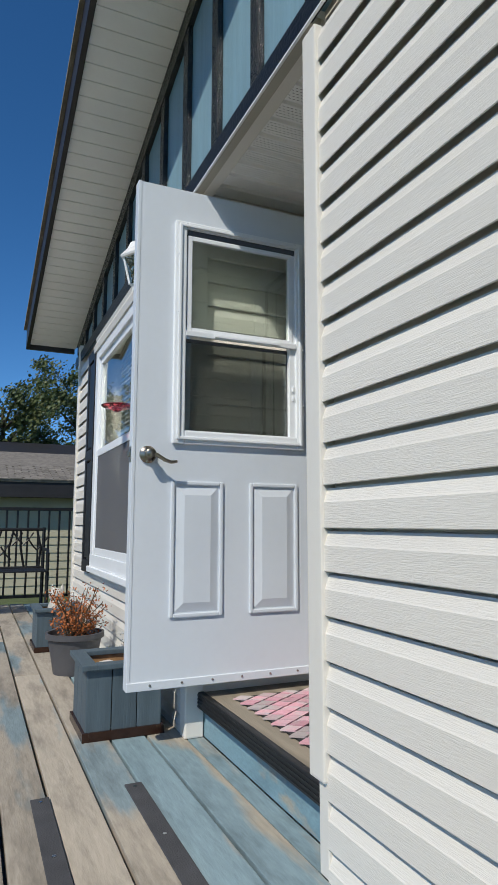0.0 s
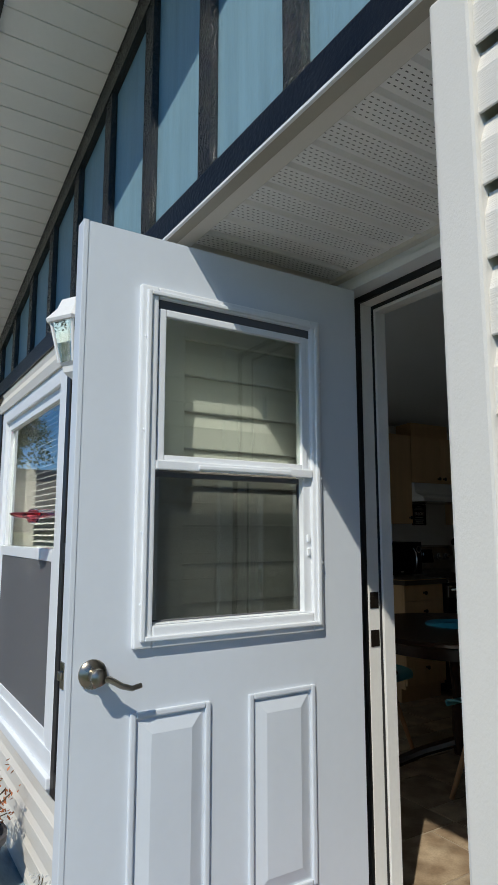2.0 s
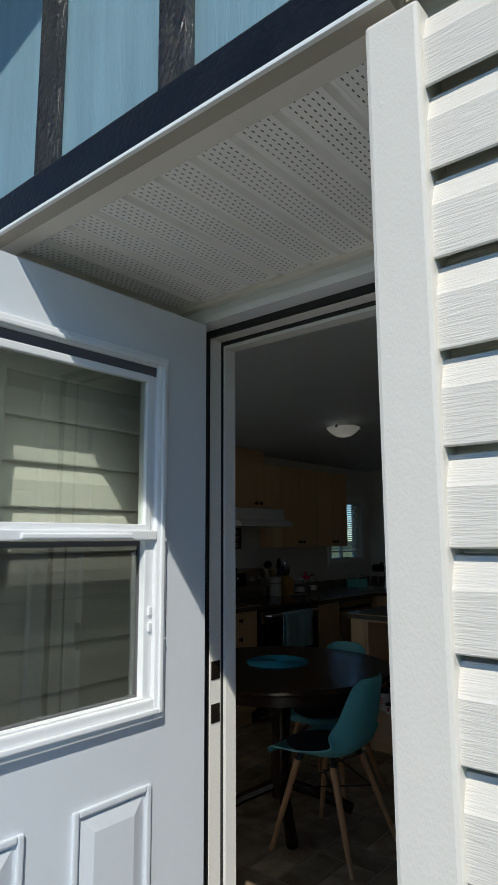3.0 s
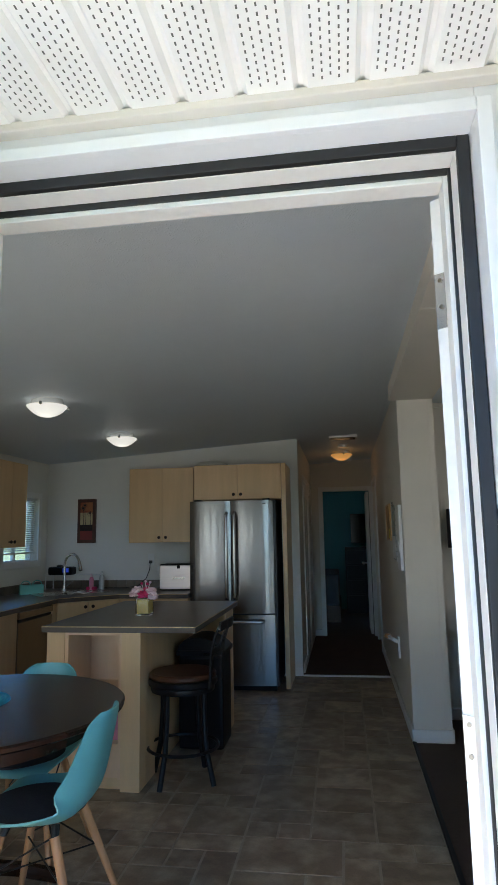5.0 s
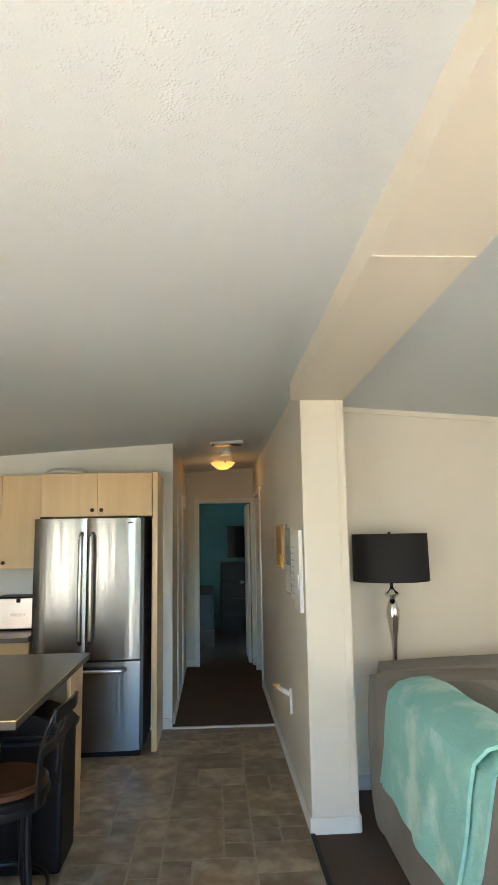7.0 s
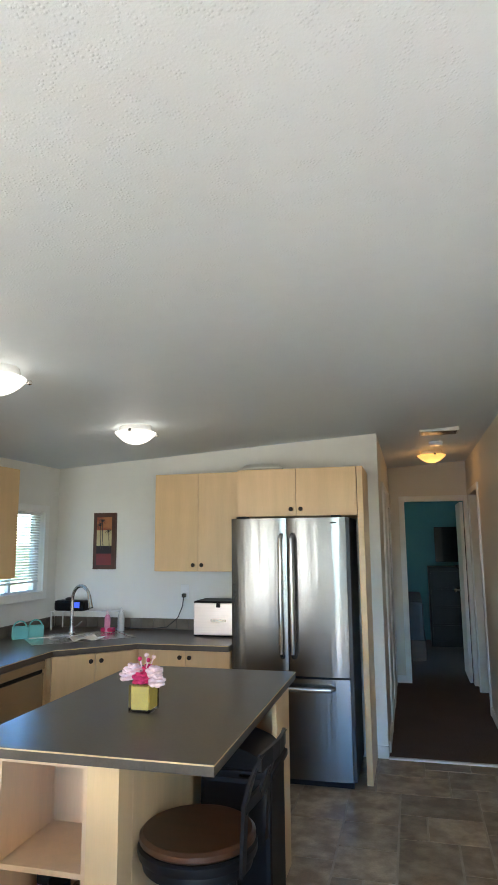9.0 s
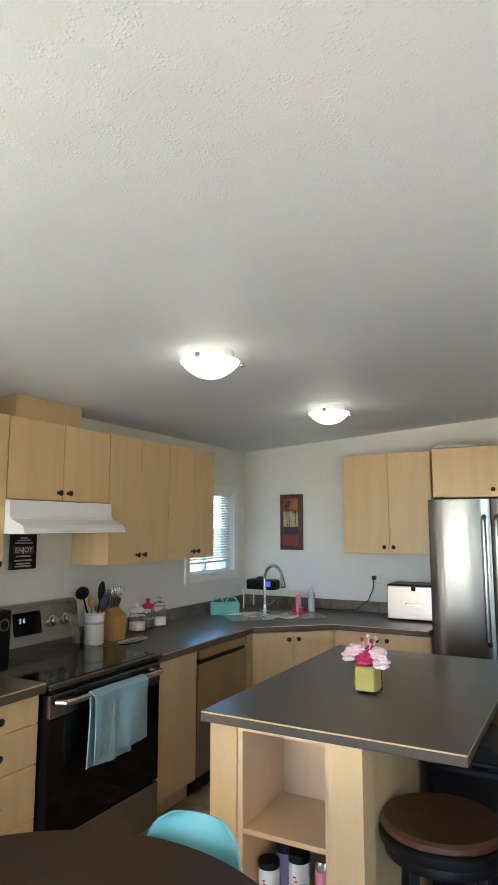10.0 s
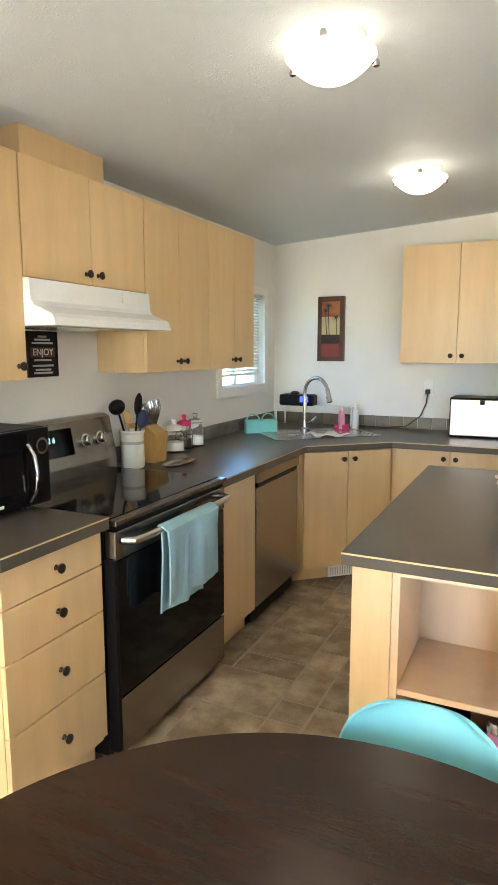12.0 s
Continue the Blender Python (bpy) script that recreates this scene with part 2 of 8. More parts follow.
M["throw"] = mat("teal_fleece", (0.22, 0.52, 0.50), 0.95, var=0.12, scale=5, bump=0.7, bump_scale=120, fine=0.1, colour2=(0.45, 0.66, 0.62), mix_at=(0.5, 0.66))
M["sofa"] = mat("grey_microfibre", (0.21, 0.195, 0.18), 0.9, var=0.10, scale=4, bump=0.3, bump_scale=200, fine=0.08)
M["espresso"] = mat("espresso_wood", (0.030, 0.0130, 0.0075), 0.25, spec=0.40, var=0.25, scale=3, stretch=(1, 8, 8), bump=0.05, bump_scale=60, fine=0.15)
M["seatwood"] = mat("walnut_seat", (0.066, 0.025, 0.011), 0.35, var=0.25, scale=4, stretch=(1, 7, 7), fine=0.15)
M["beech"] = mat("beech_leg", (0.46, 0.24, 0.11), 0.45, var=0.12, scale=5, stretch=(6, 6, 1), fine=0.1)
M["shell"] = mat("teal_shell", (0.135, 0.44, 0.46), 0.40, var=0.03, scale=5, fine=0.02)
M["cushion"] = mat("dark_cushion", (0.02, 0.022, 0.026), 0.9, var=0.2, scale=10, bump=0.5, bump_scale=150)
M["woven"] = mat("turquoise_woven", (0.02, 0.30, 0.45), 0.55, var=0.15, scale=30, bump=0.8, bump_scale=180, fine=0.2)
M["black_shade"] = mat("black_shade", (0.008, 0.008, 0.010), 0.8, var=0.1, scale=30, bump=0.3, bump_scale=300)
M["metal_dark"] = mat("dark_stool_metal", (0.006, 0.0065, 0.008), 0.42, 0.1, spec=0.25, var=0.15, scale=15)
M["petal_pale"] = mat("pale_pink_petal", (0.80, 0.60, 0.62), 0.6, var=0.12, scale=40)
M["petal_deep"] = mat("deep_pink_petal", (0.60, 0.02, 0.12), 0.6, var=0.2, scale=40)
M["stem_green"] = mat("green_stem", (0.06, 0.13, 0.03), 0.6)
M["lemon"] = mat("yellow_filling", (0.55, 0.45, 0.10), 0.5, var=0.1, scale=20)
M["pink_liquid"] = glass("pink_bottle", (0.95, 0.35, 0.42))
M["clear"] = glass("clear_plastic", (0.97, 0.98, 0.98))
M["sugar"] = mat("white_filling", (0.78, 0.76, 0.72), 0.8, var=0.06, scale=60)
M["cork"] = mat("cork_board", (0.42, 0.25, 0.11), 0.9, var=0.15, scale=40, bump=0.4, bump_scale=200)
M["paper"] = mat("white_paper", (0.78, 0.77, 0.74), 0.7, var=0.03, scale=8)
M["yellow"] = plain("yellow_card", (0.75, 0.55, 0.05), 0.6)
M["bluepaper"] = mat("calendar_picture", (0.22, 0.30, 0.34), 0.6, var=0.4, scale=14, colour2=(0.45, 0.42, 0.30), mix_at=(0.45, 0.6))
M["lilac"] = mat("lilac_label", (0.36, 0.27, 0.50), 0.6, var=0.1, scale=30)
M["pinklabel"] = mat("pink_label", (0.70, 0.25, 0.36), 0.6, var=0.1, scale=30)
M["red"] = plain("red_print", (0.20, 0.02, 0.018), 0.5)
M["feeder_red"] = glass("feeder_red", (0.9, 0.10, 0.14))
M["chalk"] = plain("chalk_grey", (0.42, 0.42, 0.40), 0.8)
M["sunset"] = mat("sunset_print", (0.35, 0.12, 0.04), 0.5, var=0.1, scale=6, stretch=(1, 1, 3), colour2=(0.24, 0.04, 0.015), mix_at=(0.4, 0.62))
M["sunset_pale"] = mat("sunset_sky", (0.45, 0.36, 0.20), 0.5, var=0.15, scale=9)
M["frame_brown"] = mat("brown_frame", (0.07, 0.022, 0.012), 0.4, var=0.2, scale=12)
M["palm"] = plain("palm_print", (0.015, 0.006, 0.005), 0.5)
M["navy"] = plain("navy_silicone", (0.01, 0.02, 0.06), 0.5)
M["clear_soft"] = mat("clear_soap", (0.55, 0.58, 0.56), 0.25, var=0.05, scale=12)
M["steel_pink"] = mat("champagne_metal", (0.68, 0.60, 0.57), 0.35, 1.0, var=0.03, scale=4, stretch=(0.4, 30, 30))
M["lcd"] = glow("blue_display", (0.05, 0.12, 0.9), 0.035)
M["digit"] = glow("display_digits", (0.45, 0.75, 1.0), 0.03)
M["lamp_white"] = glow("lit_lamp_glass", (1.0, 0.97, 0.90), 0.085)
M["lamp_amber"] = glow("amber_lamp_glass", (1.0, 0.50, 0.14), 0.05)
M["mat_rubber"] = mat("doormat_rubber", (0.10, 0.035, 0.045), 0.75, var=0.3, scale=9, colour2=(0.13, 0.12, 0.12), mix_at=(0.45, 0.6))
M["mat_pink"] = mat("doormat_pink", (0.64, 0.33, 0.39), 0.8, var=0.3, scale=5, colour2=(0.50, 0.43, 0.43), mix_at=(0.45, 0.60), spread=0.25)
M["oakstep"] = mat("landing_board", (0.28, 0.24, 0.185), 0.7, var=0.2, scale=4, stretch=(0.5, 6, 6), bump=0.4, bump_scale=40, fine=0.15)


def mesh_cloth(name, colour, cover):
    """Fine netting: partly see-through."""
    m, t, p = nodes_of(name)
    p.inputs["Base Color"].default_value = (*colour, 1)
    p.inputs["Roughness"].default_value = 0.7
    p.inputs["Alpha"].default_value = cover
    return m


M["door_netting"] = mesh_cloth("door_netting", (0.05, 0.05, 0.048), 0.52)
M["screen_mesh"] = mesh_cloth("screen_netting", (0.16, 0.16, 0.17), 0.62)


def ceiling_relief():
    """Sprayed orange-peel texture."""
    m = M["ceiling"]
    t = m.node_tree
    p = t.nodes["Principled BSDF"]
    tc = t.nodes.new("ShaderNodeTexCoord")
    v = t.nodes.new("ShaderNodeTexVoronoi")
    v.inputs["Scale"].default_value = 120
    v.inputs["Randomness"].default_value = 1.0
    n = t.nodes.new("ShaderNodeTexNoise")
    n.inputs["Scale"].default_value = 22
    n.inputs["Detail"].default_value = 5
    ramp = t.nodes.new("ShaderNodeValToRGB")
    ramp.color_ramp.elements[0].position, ramp.color_ramp.elements[1].position = 0.42, 0.62
    peak = t.nodes.new("ShaderNodeMapRange")
    peak.interpolation_type = "SMOOTHSTEP"
    peak.inputs["From Min"].default_value, peak.inputs["From Max"].default_value = 0.08, 0.55
    peak.inputs["To Min"].default_value, peak.inputs["To Max"].default_value = 1.0, 0.0
    mul = t.nodes.new("ShaderNodeMath")
    mul.operation = "MULTIPLY"
    fine_ = t.nodes.new("ShaderNodeTexNoise")
    fine_.inputs["Scale"].default_value = 160
    fine_.inputs["Detail"].default_value = 3
    add = t.nodes.new("ShaderNodeMath")
    add.operation = "MULTIPLY_ADD"
    add.inputs[1].default_value = 0.6
    b = t.nodes.new("ShaderNodeBump")
    b.inputs["Strength"].default_value = 0.36
    b.inputs["Distance"].default_value = 0.003
    for tex in (v, n, fine_):
        t.links.new(tc.outputs["Object"], tex.inputs["Vector"])
    t.links.new(n.outputs[0], ramp.inputs[0])
    t.links.new(v.outputs["Distance"], peak.inputs["Value"])
    t.links.new(ramp.outputs[0], mul.inputs[0])
    t.links.new(peak.outputs[0], mul.inputs[1])
    t.links.new(fine_.outputs[0], add.inputs[0])
    t.links.new(mul.outputs[0], add.inputs[2])
    t.links.new(add.outputs[0], b.inputs["Height"])
    t.links.new(b.outputs[0], p.inputs["Normal"])


ceiling_relief()

# ---------- building helpers ----------


def box(bm, x0, x1, y0, y1, z0, z1, bevel=0.0):
    m = Matrix.LocRotScale(((x0 + x1) / 2, (y0 + y1) / 2, (z0 + z1) / 2), None, (abs(x1 - x0), abs(y1 - y0), abs(z1 - z0)))
    made = bmesh.ops.create_cube(bm, size=1, matrix=m)["verts"]
    if bevel:
        edges = {e for v in made for e in v.link_edges}
        bmesh.ops.bevel(bm, geom=list(edges), offset=bevel, segments=2, affect="EDGES", profile=0.6)
    return bm


def cube(x0, x1, y0, y1, z0, z1, bevel=0.0):
    return box(bmesh.new(), x0, x1, y0, y1, z0, z1, bevel)


def cyl(bm, a, b, r0, r1=None, seg=16):
    a, b = Vector(a), Vector(b)
    r1 = r0 if r1 is None else r1
    m = Matrix.Translation((a + b) / 2) @ (b - a).to_track_quat("Z", "Y").to_matrix().to_4x4()
    bmesh.ops.create_cone(bm, cap_ends=True, segments=seg, radius1=r0, radius2=r1, depth=(b - a).length, matrix=m)
    return bm


def lathe(bm, profile, place=(0, 0, 0), seg=28, turn=None):
    """Turns (radius, height) points round the z axis."""
    place = Vector(place)
    rings = []
    for r, z in profile:
        ring = []
        for k in range(seg if r > 1e-5 else 1):
            a = 2 * math.pi * k / seg
            v = Vector((r * math.cos(a), r * math.sin(a), z))
            if turn is not None:
                v = turn @ v
            ring.append(bm.verts.new(place + v))
        rings.append(ring)
    for p, q in zip(rings, rings[1:]):
        for k in range(seg):
            a, b = p[k % len(p)], p[(k + 1) % len(p)]
            c, d = q[(k + 1) % len(q)], q[k % len(q)]
            f = [v for n, v in enumerate((a, b, c, d)) if v not in (a, b, c, d)[:n]]
            if len(f) > 2:
                bm.faces.new(f)
    bmesh.ops.recalc_face_normals(bm, faces=bm.faces[:])
    return bm


def prism(bm, outline, axis, a, b):
    """A straight bar: a 2D outline drawn across the given axis, from a to b."""
    def at(p, q, w):
        return {"x": (w, p, q), "y": (p, w, q), "z": (p, q, w)}[axis]
    low = [bm.verts.new(at(p, q, a)) for p, q in outline]
    high = [bm.verts.new(at(p, q, b)) for p, q in outline]
    bm.faces.new(low)
    bm.faces.new(high[::-1])
    for k in range(len(outline)):
        n = (k + 1) % len(outline)
        bm.faces.new((low[k], low[n], high[n], high[k]))
    bmesh.ops.recalc_face_normals(bm, faces=bm.faces[:])
    return bm


def tube(bm, pts, r, seg=10, r_end=None):
    pts = [Vector(p) for p in pts]
    rings = []
    side = None
    for k, p in enumerate(pts):
        d = (pts[min(k + 1, len(pts) - 1)] - pts[max(k - 1, 0)]).normalized()
        if side is None:
            side = d.orthogonal().normalized()
        side = (side - d * side.dot(d)).normalized()
        up = d.cross(side)
        rr = r if r_end is None else r + (r_end - r) * k / (len(pts) - 1)
        rings.append([bm.verts.new(p + rr * (math.cos(2 * math.pi * n / seg) * side + math.sin(2 * math.pi * n / seg) * up)) for n in range(seg)])
    for p, q in zip(rings, rings[1:]):
        for n in range(seg):
            bm.faces.new((p[n], p[(n + 1) % seg], q[(n + 1) % seg], q[n]))
    bm.faces.new(rings[0][::-1])
    bm.faces.new(rings[-1])
    return bm


def arc(centre, r, a0, a1, n, plane="xz"):
    out = []
    for k in range(n + 1):
        a = radians(a0 + (a1 - a0) * k / n)
        u, v = r * math.cos(a), r * math.sin(a)
        out.append(Vector(centre) + Vector({"xz": (u, 0, v), "yz": (0, u, v), "xy": (u, v, 0)}[plane]))
    return out


def mesh_of(name, bm, material, smooth=False):
    me = bpy.data.meshes.new(name)
    bm.to_mesh(me)
    bm.free()
    me.materials.append(material)
    if smooth:
        for p in me.polygons:
            p.use_smooth = True
        me.set_sharp_from_angle(angle=radians(35))
    return me


def thing(name, place, label, category, group="", kind=""):
    ob = new(name)
    ob.empty_display_size = 0.05
    ob.location = place
    return tagged(ob, label, category, group, kind)


def origin_of(ob):
    while ob.parent:
        ob = ob.parent
    return Vector(ob.location)


def part(name, bm, material, parent, label="", smooth=False):
    """Links a bmesh, drawn in the world's metres, as one mesh object under a thing or a part."""
    bmesh.ops.translate(bm, verts=bm.verts[:], vec=-origin_of(parent))
    ob = new(name, mesh_of(name, bm, material, smooth))
    ob.parent = parent
    return tagged(ob, label)


def solid(name, bm, material, label, category, group="", kind="", smooth=False):
    return tagged(new(name, mesh_of(name, bm, material, smooth)), label, category, group, kind)


def structure(name, bm, material, label, smooth=False):
    return tagged(new(name, mesh_of(name, bm, material, smooth)), label, name.split("_")[0], kind="structure")


def text_part(name, body, size, m, material, parent, depth=0.0006):
    cu = bpy.data.curves.new(name, "FONT")
    cu.body, cu.size, cu.extrude, cu.align_x, cu.align_y = body, size, depth, "CENTER", "CENTER"
    tmp = bpy.data.objects.new(name + "_draft", cu)
    scene.collection.objects.link(tmp)
    me = bpy.data.meshes.new_from_object(tmp.evaluated_get(bpy.context.evaluated_depsgraph_get()))
    bpy.data.objects.remove(tmp)
    me.transform(Matrix.Translation(-origin_of(parent)) @ m)
    me.materials.clear()
    me.materials.append(material)
    ob = new(name, me)
    ob.parent = parent
    return ob


# directions in which lettering stands on a wall
FACE_EAST = Matrix(((0, 0, 1, 0), (1, 0, 0, 0), (0, 1, 0, 0), (0, 0, 0, 1)))     # seen from +x
FACE_SOUTH = Matrix(((1, 0, 0, 0), (0, 0, -1, 0), (0, 1, 0, 0), (0, 0, 0, 1)))   # seen from -y

# ---------- house shell ----------
F = -0.60            # outer face of the front wall
DECK = -0.205
WX = -3.11           # kitchen's west wall, inner face
BY = 5.55            # kitchen's north wall, inner face
CT = 0.862           # worktop height


def ceil_z(x):
    return 2.201 + 0.0655 * (x + 3.11) if x < 0.45 else 2.434 - 0.072 * (x - 0.45)


RAKE = 0.250         # rise of the roof


def rake_z(x):
    return 2.330 + RAKE * (x + 4.1)


# front wall core, with holes for the dining window and the porch
bm = bmesh.new()
box(bm, -3.80, -2.78, F + 0.035, -0.45, -0.9, 2.25)
box(bm, -1.62, -0.66, F + 0.035, -0.45, -0.9, 2.25)
box(bm, -2.78, -1.62, F + 0.035, -0.45, -0.9, 0.36)
box(bm, -2.78, -1.62, F + 0.035, -0.45, 1.90, 2.25)
box(bm, -0.74, -0.66, -0.45, 0.095, -0.9, 2.25)
wall_front = structure("wall_front", bm, M["siding"], "cream vinyl lap siding on the front wall")
bm = bmesh.new()
box(bm, 0.40, 4.6, F + 0.035, -0.45, -0.9, 2.25)
box(bm, 0.40, 0.48, -0.45, 0.095, -0.9, 2.25)
wall_east_front = structure("wall_front_east", bm, M["siding"], "cream vinyl lap siding beside the porch")
# door wall at the back of the porch
bm = bmesh.new()
box(bm, -0.74, -0.62, 0.095, 0.20, -0.3, 2.6)
box(bm, 0.335, 1.40, 0.095, 0.20, -0.3, 2.6)
box(bm, 1.40, 3.70, 0.03, 0.20, -0.3, 0.80)
box(bm, 1.40, 3.70, 0.03, 0.20, 2.1, 2.6)
box(bm, 3.70, 4.6, 0.03, 0.20, -0.3, 2.36)
box(bm, -0.62, 0.335, 0.095, 0.20, 2.06, 2.6)
structure("wall_door", bm, M["trim"], "cream painted wall round the entry door")
bm = bmesh.new()
box(bm, -3.26, -3.11, -0.45, 4.62, -0.3, 2.5)
box(bm, -3.26, -3.11, 5.37, 5.75, -0.3, 2.5)
box(bm, -3.26, -3.11, 4.62, 5.37, -0.3, 1.13)
box(bm, -3.26, -3.11, 4.62, 5.37, 1.84, 2.5)
structure("wall_west", bm, M["kwall"], "off-white painted kitchen wall with a window")
structure("wall_north", cube(-3.26, -0.36, BY, BY + 0.12, 0, 2.5), M["kwall"], "off-white painted kitchen wall")
structure("wall_hall_west", cube(-0.46, -0.36, BY + 0.12, 8.05, 0, 2.5), M["wall"], "cream painted hallway wall")
bm = cube(0.5, 0.752, 3.6, 6.9, 0, ceil_z(0.5) + 0.05)
box(bm, 0.5, 0.752, 6.9, 7.75, 2.03, 2.5)
box(bm, 0.5, 0.752, 7.75, 8.05, 0, 2.5)
wall_spine = structure("wall_spine", bm, M["wall"], "cream painted wall end between hallway and living room")
for x0, x1, y0, y1 in ((0.506, 0.520, 3.596, 3.6), (0.708, 0.748, 3.596, 3.6)):
    part("batten", cube(x0, x1, y0, y1, 0.09, 2.325), M["wall"], wall_spine)
structure("wall_living_north", cube(0.752, 4.6, 4.15, 4.27, 0, 2.39), M["wall"], "cream painted living room wall")
bm = bmesh.new()
box(bm, 4.6, 4.72, 0.03, 4.3, 0, 2.36)
structure("wall_living_east", bm, M["wall"], "cream painted living room wall")
bm = bmesh.new()
box(bm, -0.46, -0.19, 8.05, 8.15, 0, 2.5)
box(bm, 0.46, 1.4, 8.05, 8.15, 0, 2.5)
box(bm, -0.19, 0.46, 8.05, 8.15, 1.99, 2.5)
structure("wall_hall_end", bm, M["wall"], "cream painted wall at the end of the hallway")
bm = bmesh.new()
box(bm, 1.3, 1.4, 6.8, 8.05, 0, 2.5)
box(bm, 0.752, 1.4, 6.7, 6.8, 0, 2.5)
structure("wall_side_room", bm, M["wall"], "cream painted wall of a side room")
bm = bmesh.new()
box(bm, -1.6, 2.2, 11.2, 11.3, 0, 2.6)
box(bm, -1.7, -1.6, 8.15, 11.3, 0, 2.6)
box(bm, 2.2, 2.3, 8.15, 11.3, 0, 2.6)
structure("wall_bedroom", bm, M["teal"], "dark teal painted bedroom wall")

# floors
bm = cube(-3.2, 0.5, 0.10, BY, -0.12, -0.003)
box(bm, -3.2, -0.74, -0.45, 0.10, -0.12, -0.003)
structure("floor_kitchen", bm, M["grout"], "brown stone-pattern vinyl kitchen floor")
bm = cube(0.5, 4.7, 0.1, 4.2, -0.12, 0.004)
structure("floor_living", bm, M["carpet"], "dark brown living room carpet")
structure("floor_hall", cube(-0.46, 1.4, BY, 8.1, -0.12, 0.004), M["carpet"], "dark brown hallway carpet")
structure("floor_bedroom", cube(-1.7, 2.3, 8.1, 11.3, -0.12, 0.004), M["carpet"], "dark bedroom carpet")
part_strip = structure("trim_threshold", cube(-0.36, 0.5, BY - 0.018, BY + 0.012, -0.002, 0.012, 0.003), M["basetrim"], "pale metal threshold strip")
structure("trim_carpet_edge", cube(0.488, 0.512, 0.2, 3.6, -0.002, 0.012, 0.003), M["satin_black"], "dark carpet edge strip")

# ceilings: two slopes that meet over the beam
bm = bmesh.new()
prism(bm, [(-3.3, ceil_z(-3.3)), (0.45, ceil_z(0.449)), (0.45, 2.62), (-3.3, 2.62)], "y", -0.45, 8.1)
structure("ceiling_kitchen", bm, M["ceiling"], "white sprayed-texture sloping ceiling")
bm = bmesh.new()
prism(bm, [(0.45, ceil_z(0.45)), (4.75, ceil_z(4.75)), (4.75, 2.34), (3.2, 2.62), (0.45, 2.62)], "y", 0.03, 8.1)
structure("ceiling_living", bm, M["ceiling"], "white sprayed-texture sloping ceiling")
structure("ceiling_bedroom", cube(-1.8, 2.4, 8.1, 11.4, 2.4, 2.6), M["ceiling"], "white bedroom ceiling")
bm = cube(0.445, 0.752, 0.2, 3.6, 2.33, 2.5)
structure("trim_beam", bm, M["wall"], "cream boxed ceiling beam")
structure("trim_beam_joint", cube(0.447, 0.750, 1.72, 1.735, 2.327, 2.3305), M["wall"], "seam strip under the beam")
# baseboards
for n, (x0, x1, y0, y1) in enumerate(((0.488, 0.5, 3.59, 6.9), (0.5, 0.756, 3.588, 3.6), (-0.36, -0.348, BY + 0.12, 8.05), (-0.45, -0.36, BY - 0.012, BY),
                                      (0.752, 4.6, 4.138, 4.15), (0.752, 0.764, 3.6, 4.14), (0.46, 0.5, 8.038, 8.05), (-0.36, -0.25, 8.038, 8.05))):
    structure(f"baseboard_{n + 1}", cube(x0, x1, y0, y1, 0, 0.085, 0.003), M["basetrim"], "white painted baseboard")
bm = bmesh.new()
prism(bm, [(0.752, ceil_z(0.752) - 0.035), (4.6, ceil_z(4.6) - 0.035), (4.6, ceil_z(4.6) + 0.01), (0.752, ceil_z(0.752) + 0.01)], "y", 4.135, 4.15)
structure("trim_crown", bm, M["wall"], "cream moulding along the ceiling")


def casing(name, x0, x1, z1, y, side, w=0.06, d=0.016, axis="y", mat_key="basetrim"):
    """Door casing round an opening, on a wall across axis."""
    bm = bmesh.new()
    y0, y1 = sorted((y, y + side * d))
    for a, b, lo, hi in ((x0 - w, x0, 0, z1 + w), (x1, x1 + w, 0, z1 + w), (x0, x1, z1, z1 + w)):
        if axis == "y":
            box(bm, a, b, y0, y1, lo, hi, 0.004)
        else:
            box(bm, y0, y1, a, b, lo, hi, 0.004)
    return structure(name, bm, M[mat_key], "cream painted door casing")


casing("trim_casing_end", -0.19, 0.46, 1.99, 8.05, -1)
casing("trim_casing_side", 6.9, 7.75, 2.03, 0.5, -1, axis="x")
casing("trim_casing_west_1", 6.25, 6.95, 2.0, -0.36, 1, axis="x")
casing("trim_casing_west_2", 7.2, 7.9, 2.0, -0.36, 1, axis="x")


def panel_door(name, bm_slab, label):
    d = thing(name, (0, 0, 0), label, "door", kind="structure")
    part("slab", bm_slab, M["basetrim"], d)
    return d


panel_door("door_1", cube(-0.372, -0.352, 6.25, 6.95, 0.01, 2.0, 0.003), "closed cream hallway door")
panel_door("door_2", cube(-0.372, -0.352, 7.2, 7.9, 0.01, 2.0, 0.003), "closed cream hallway door")
d = panel_door("door_3", cube(0.42, 0.455, 8.16, 8.82, 0.01, 1.98, 0.003), "cream bedroom door standing open")
bm = bmesh.new()
cyl(bm, (0.42, 8.76, 0.95), (0.37, 8.76, 0.95), 0.012)
lathe(bm, [(0, -0.025), (0.02, -0.02), (0.027, 0), (0.02, 0.02), (0, 0.025)], (0.36, 8.76, 0.95))
part("door_knob", bm, M["brushed"], d, "brushed metal knob", True)

# ---------- outer front: siding, gable, porch ----------
COURSE = 0.109


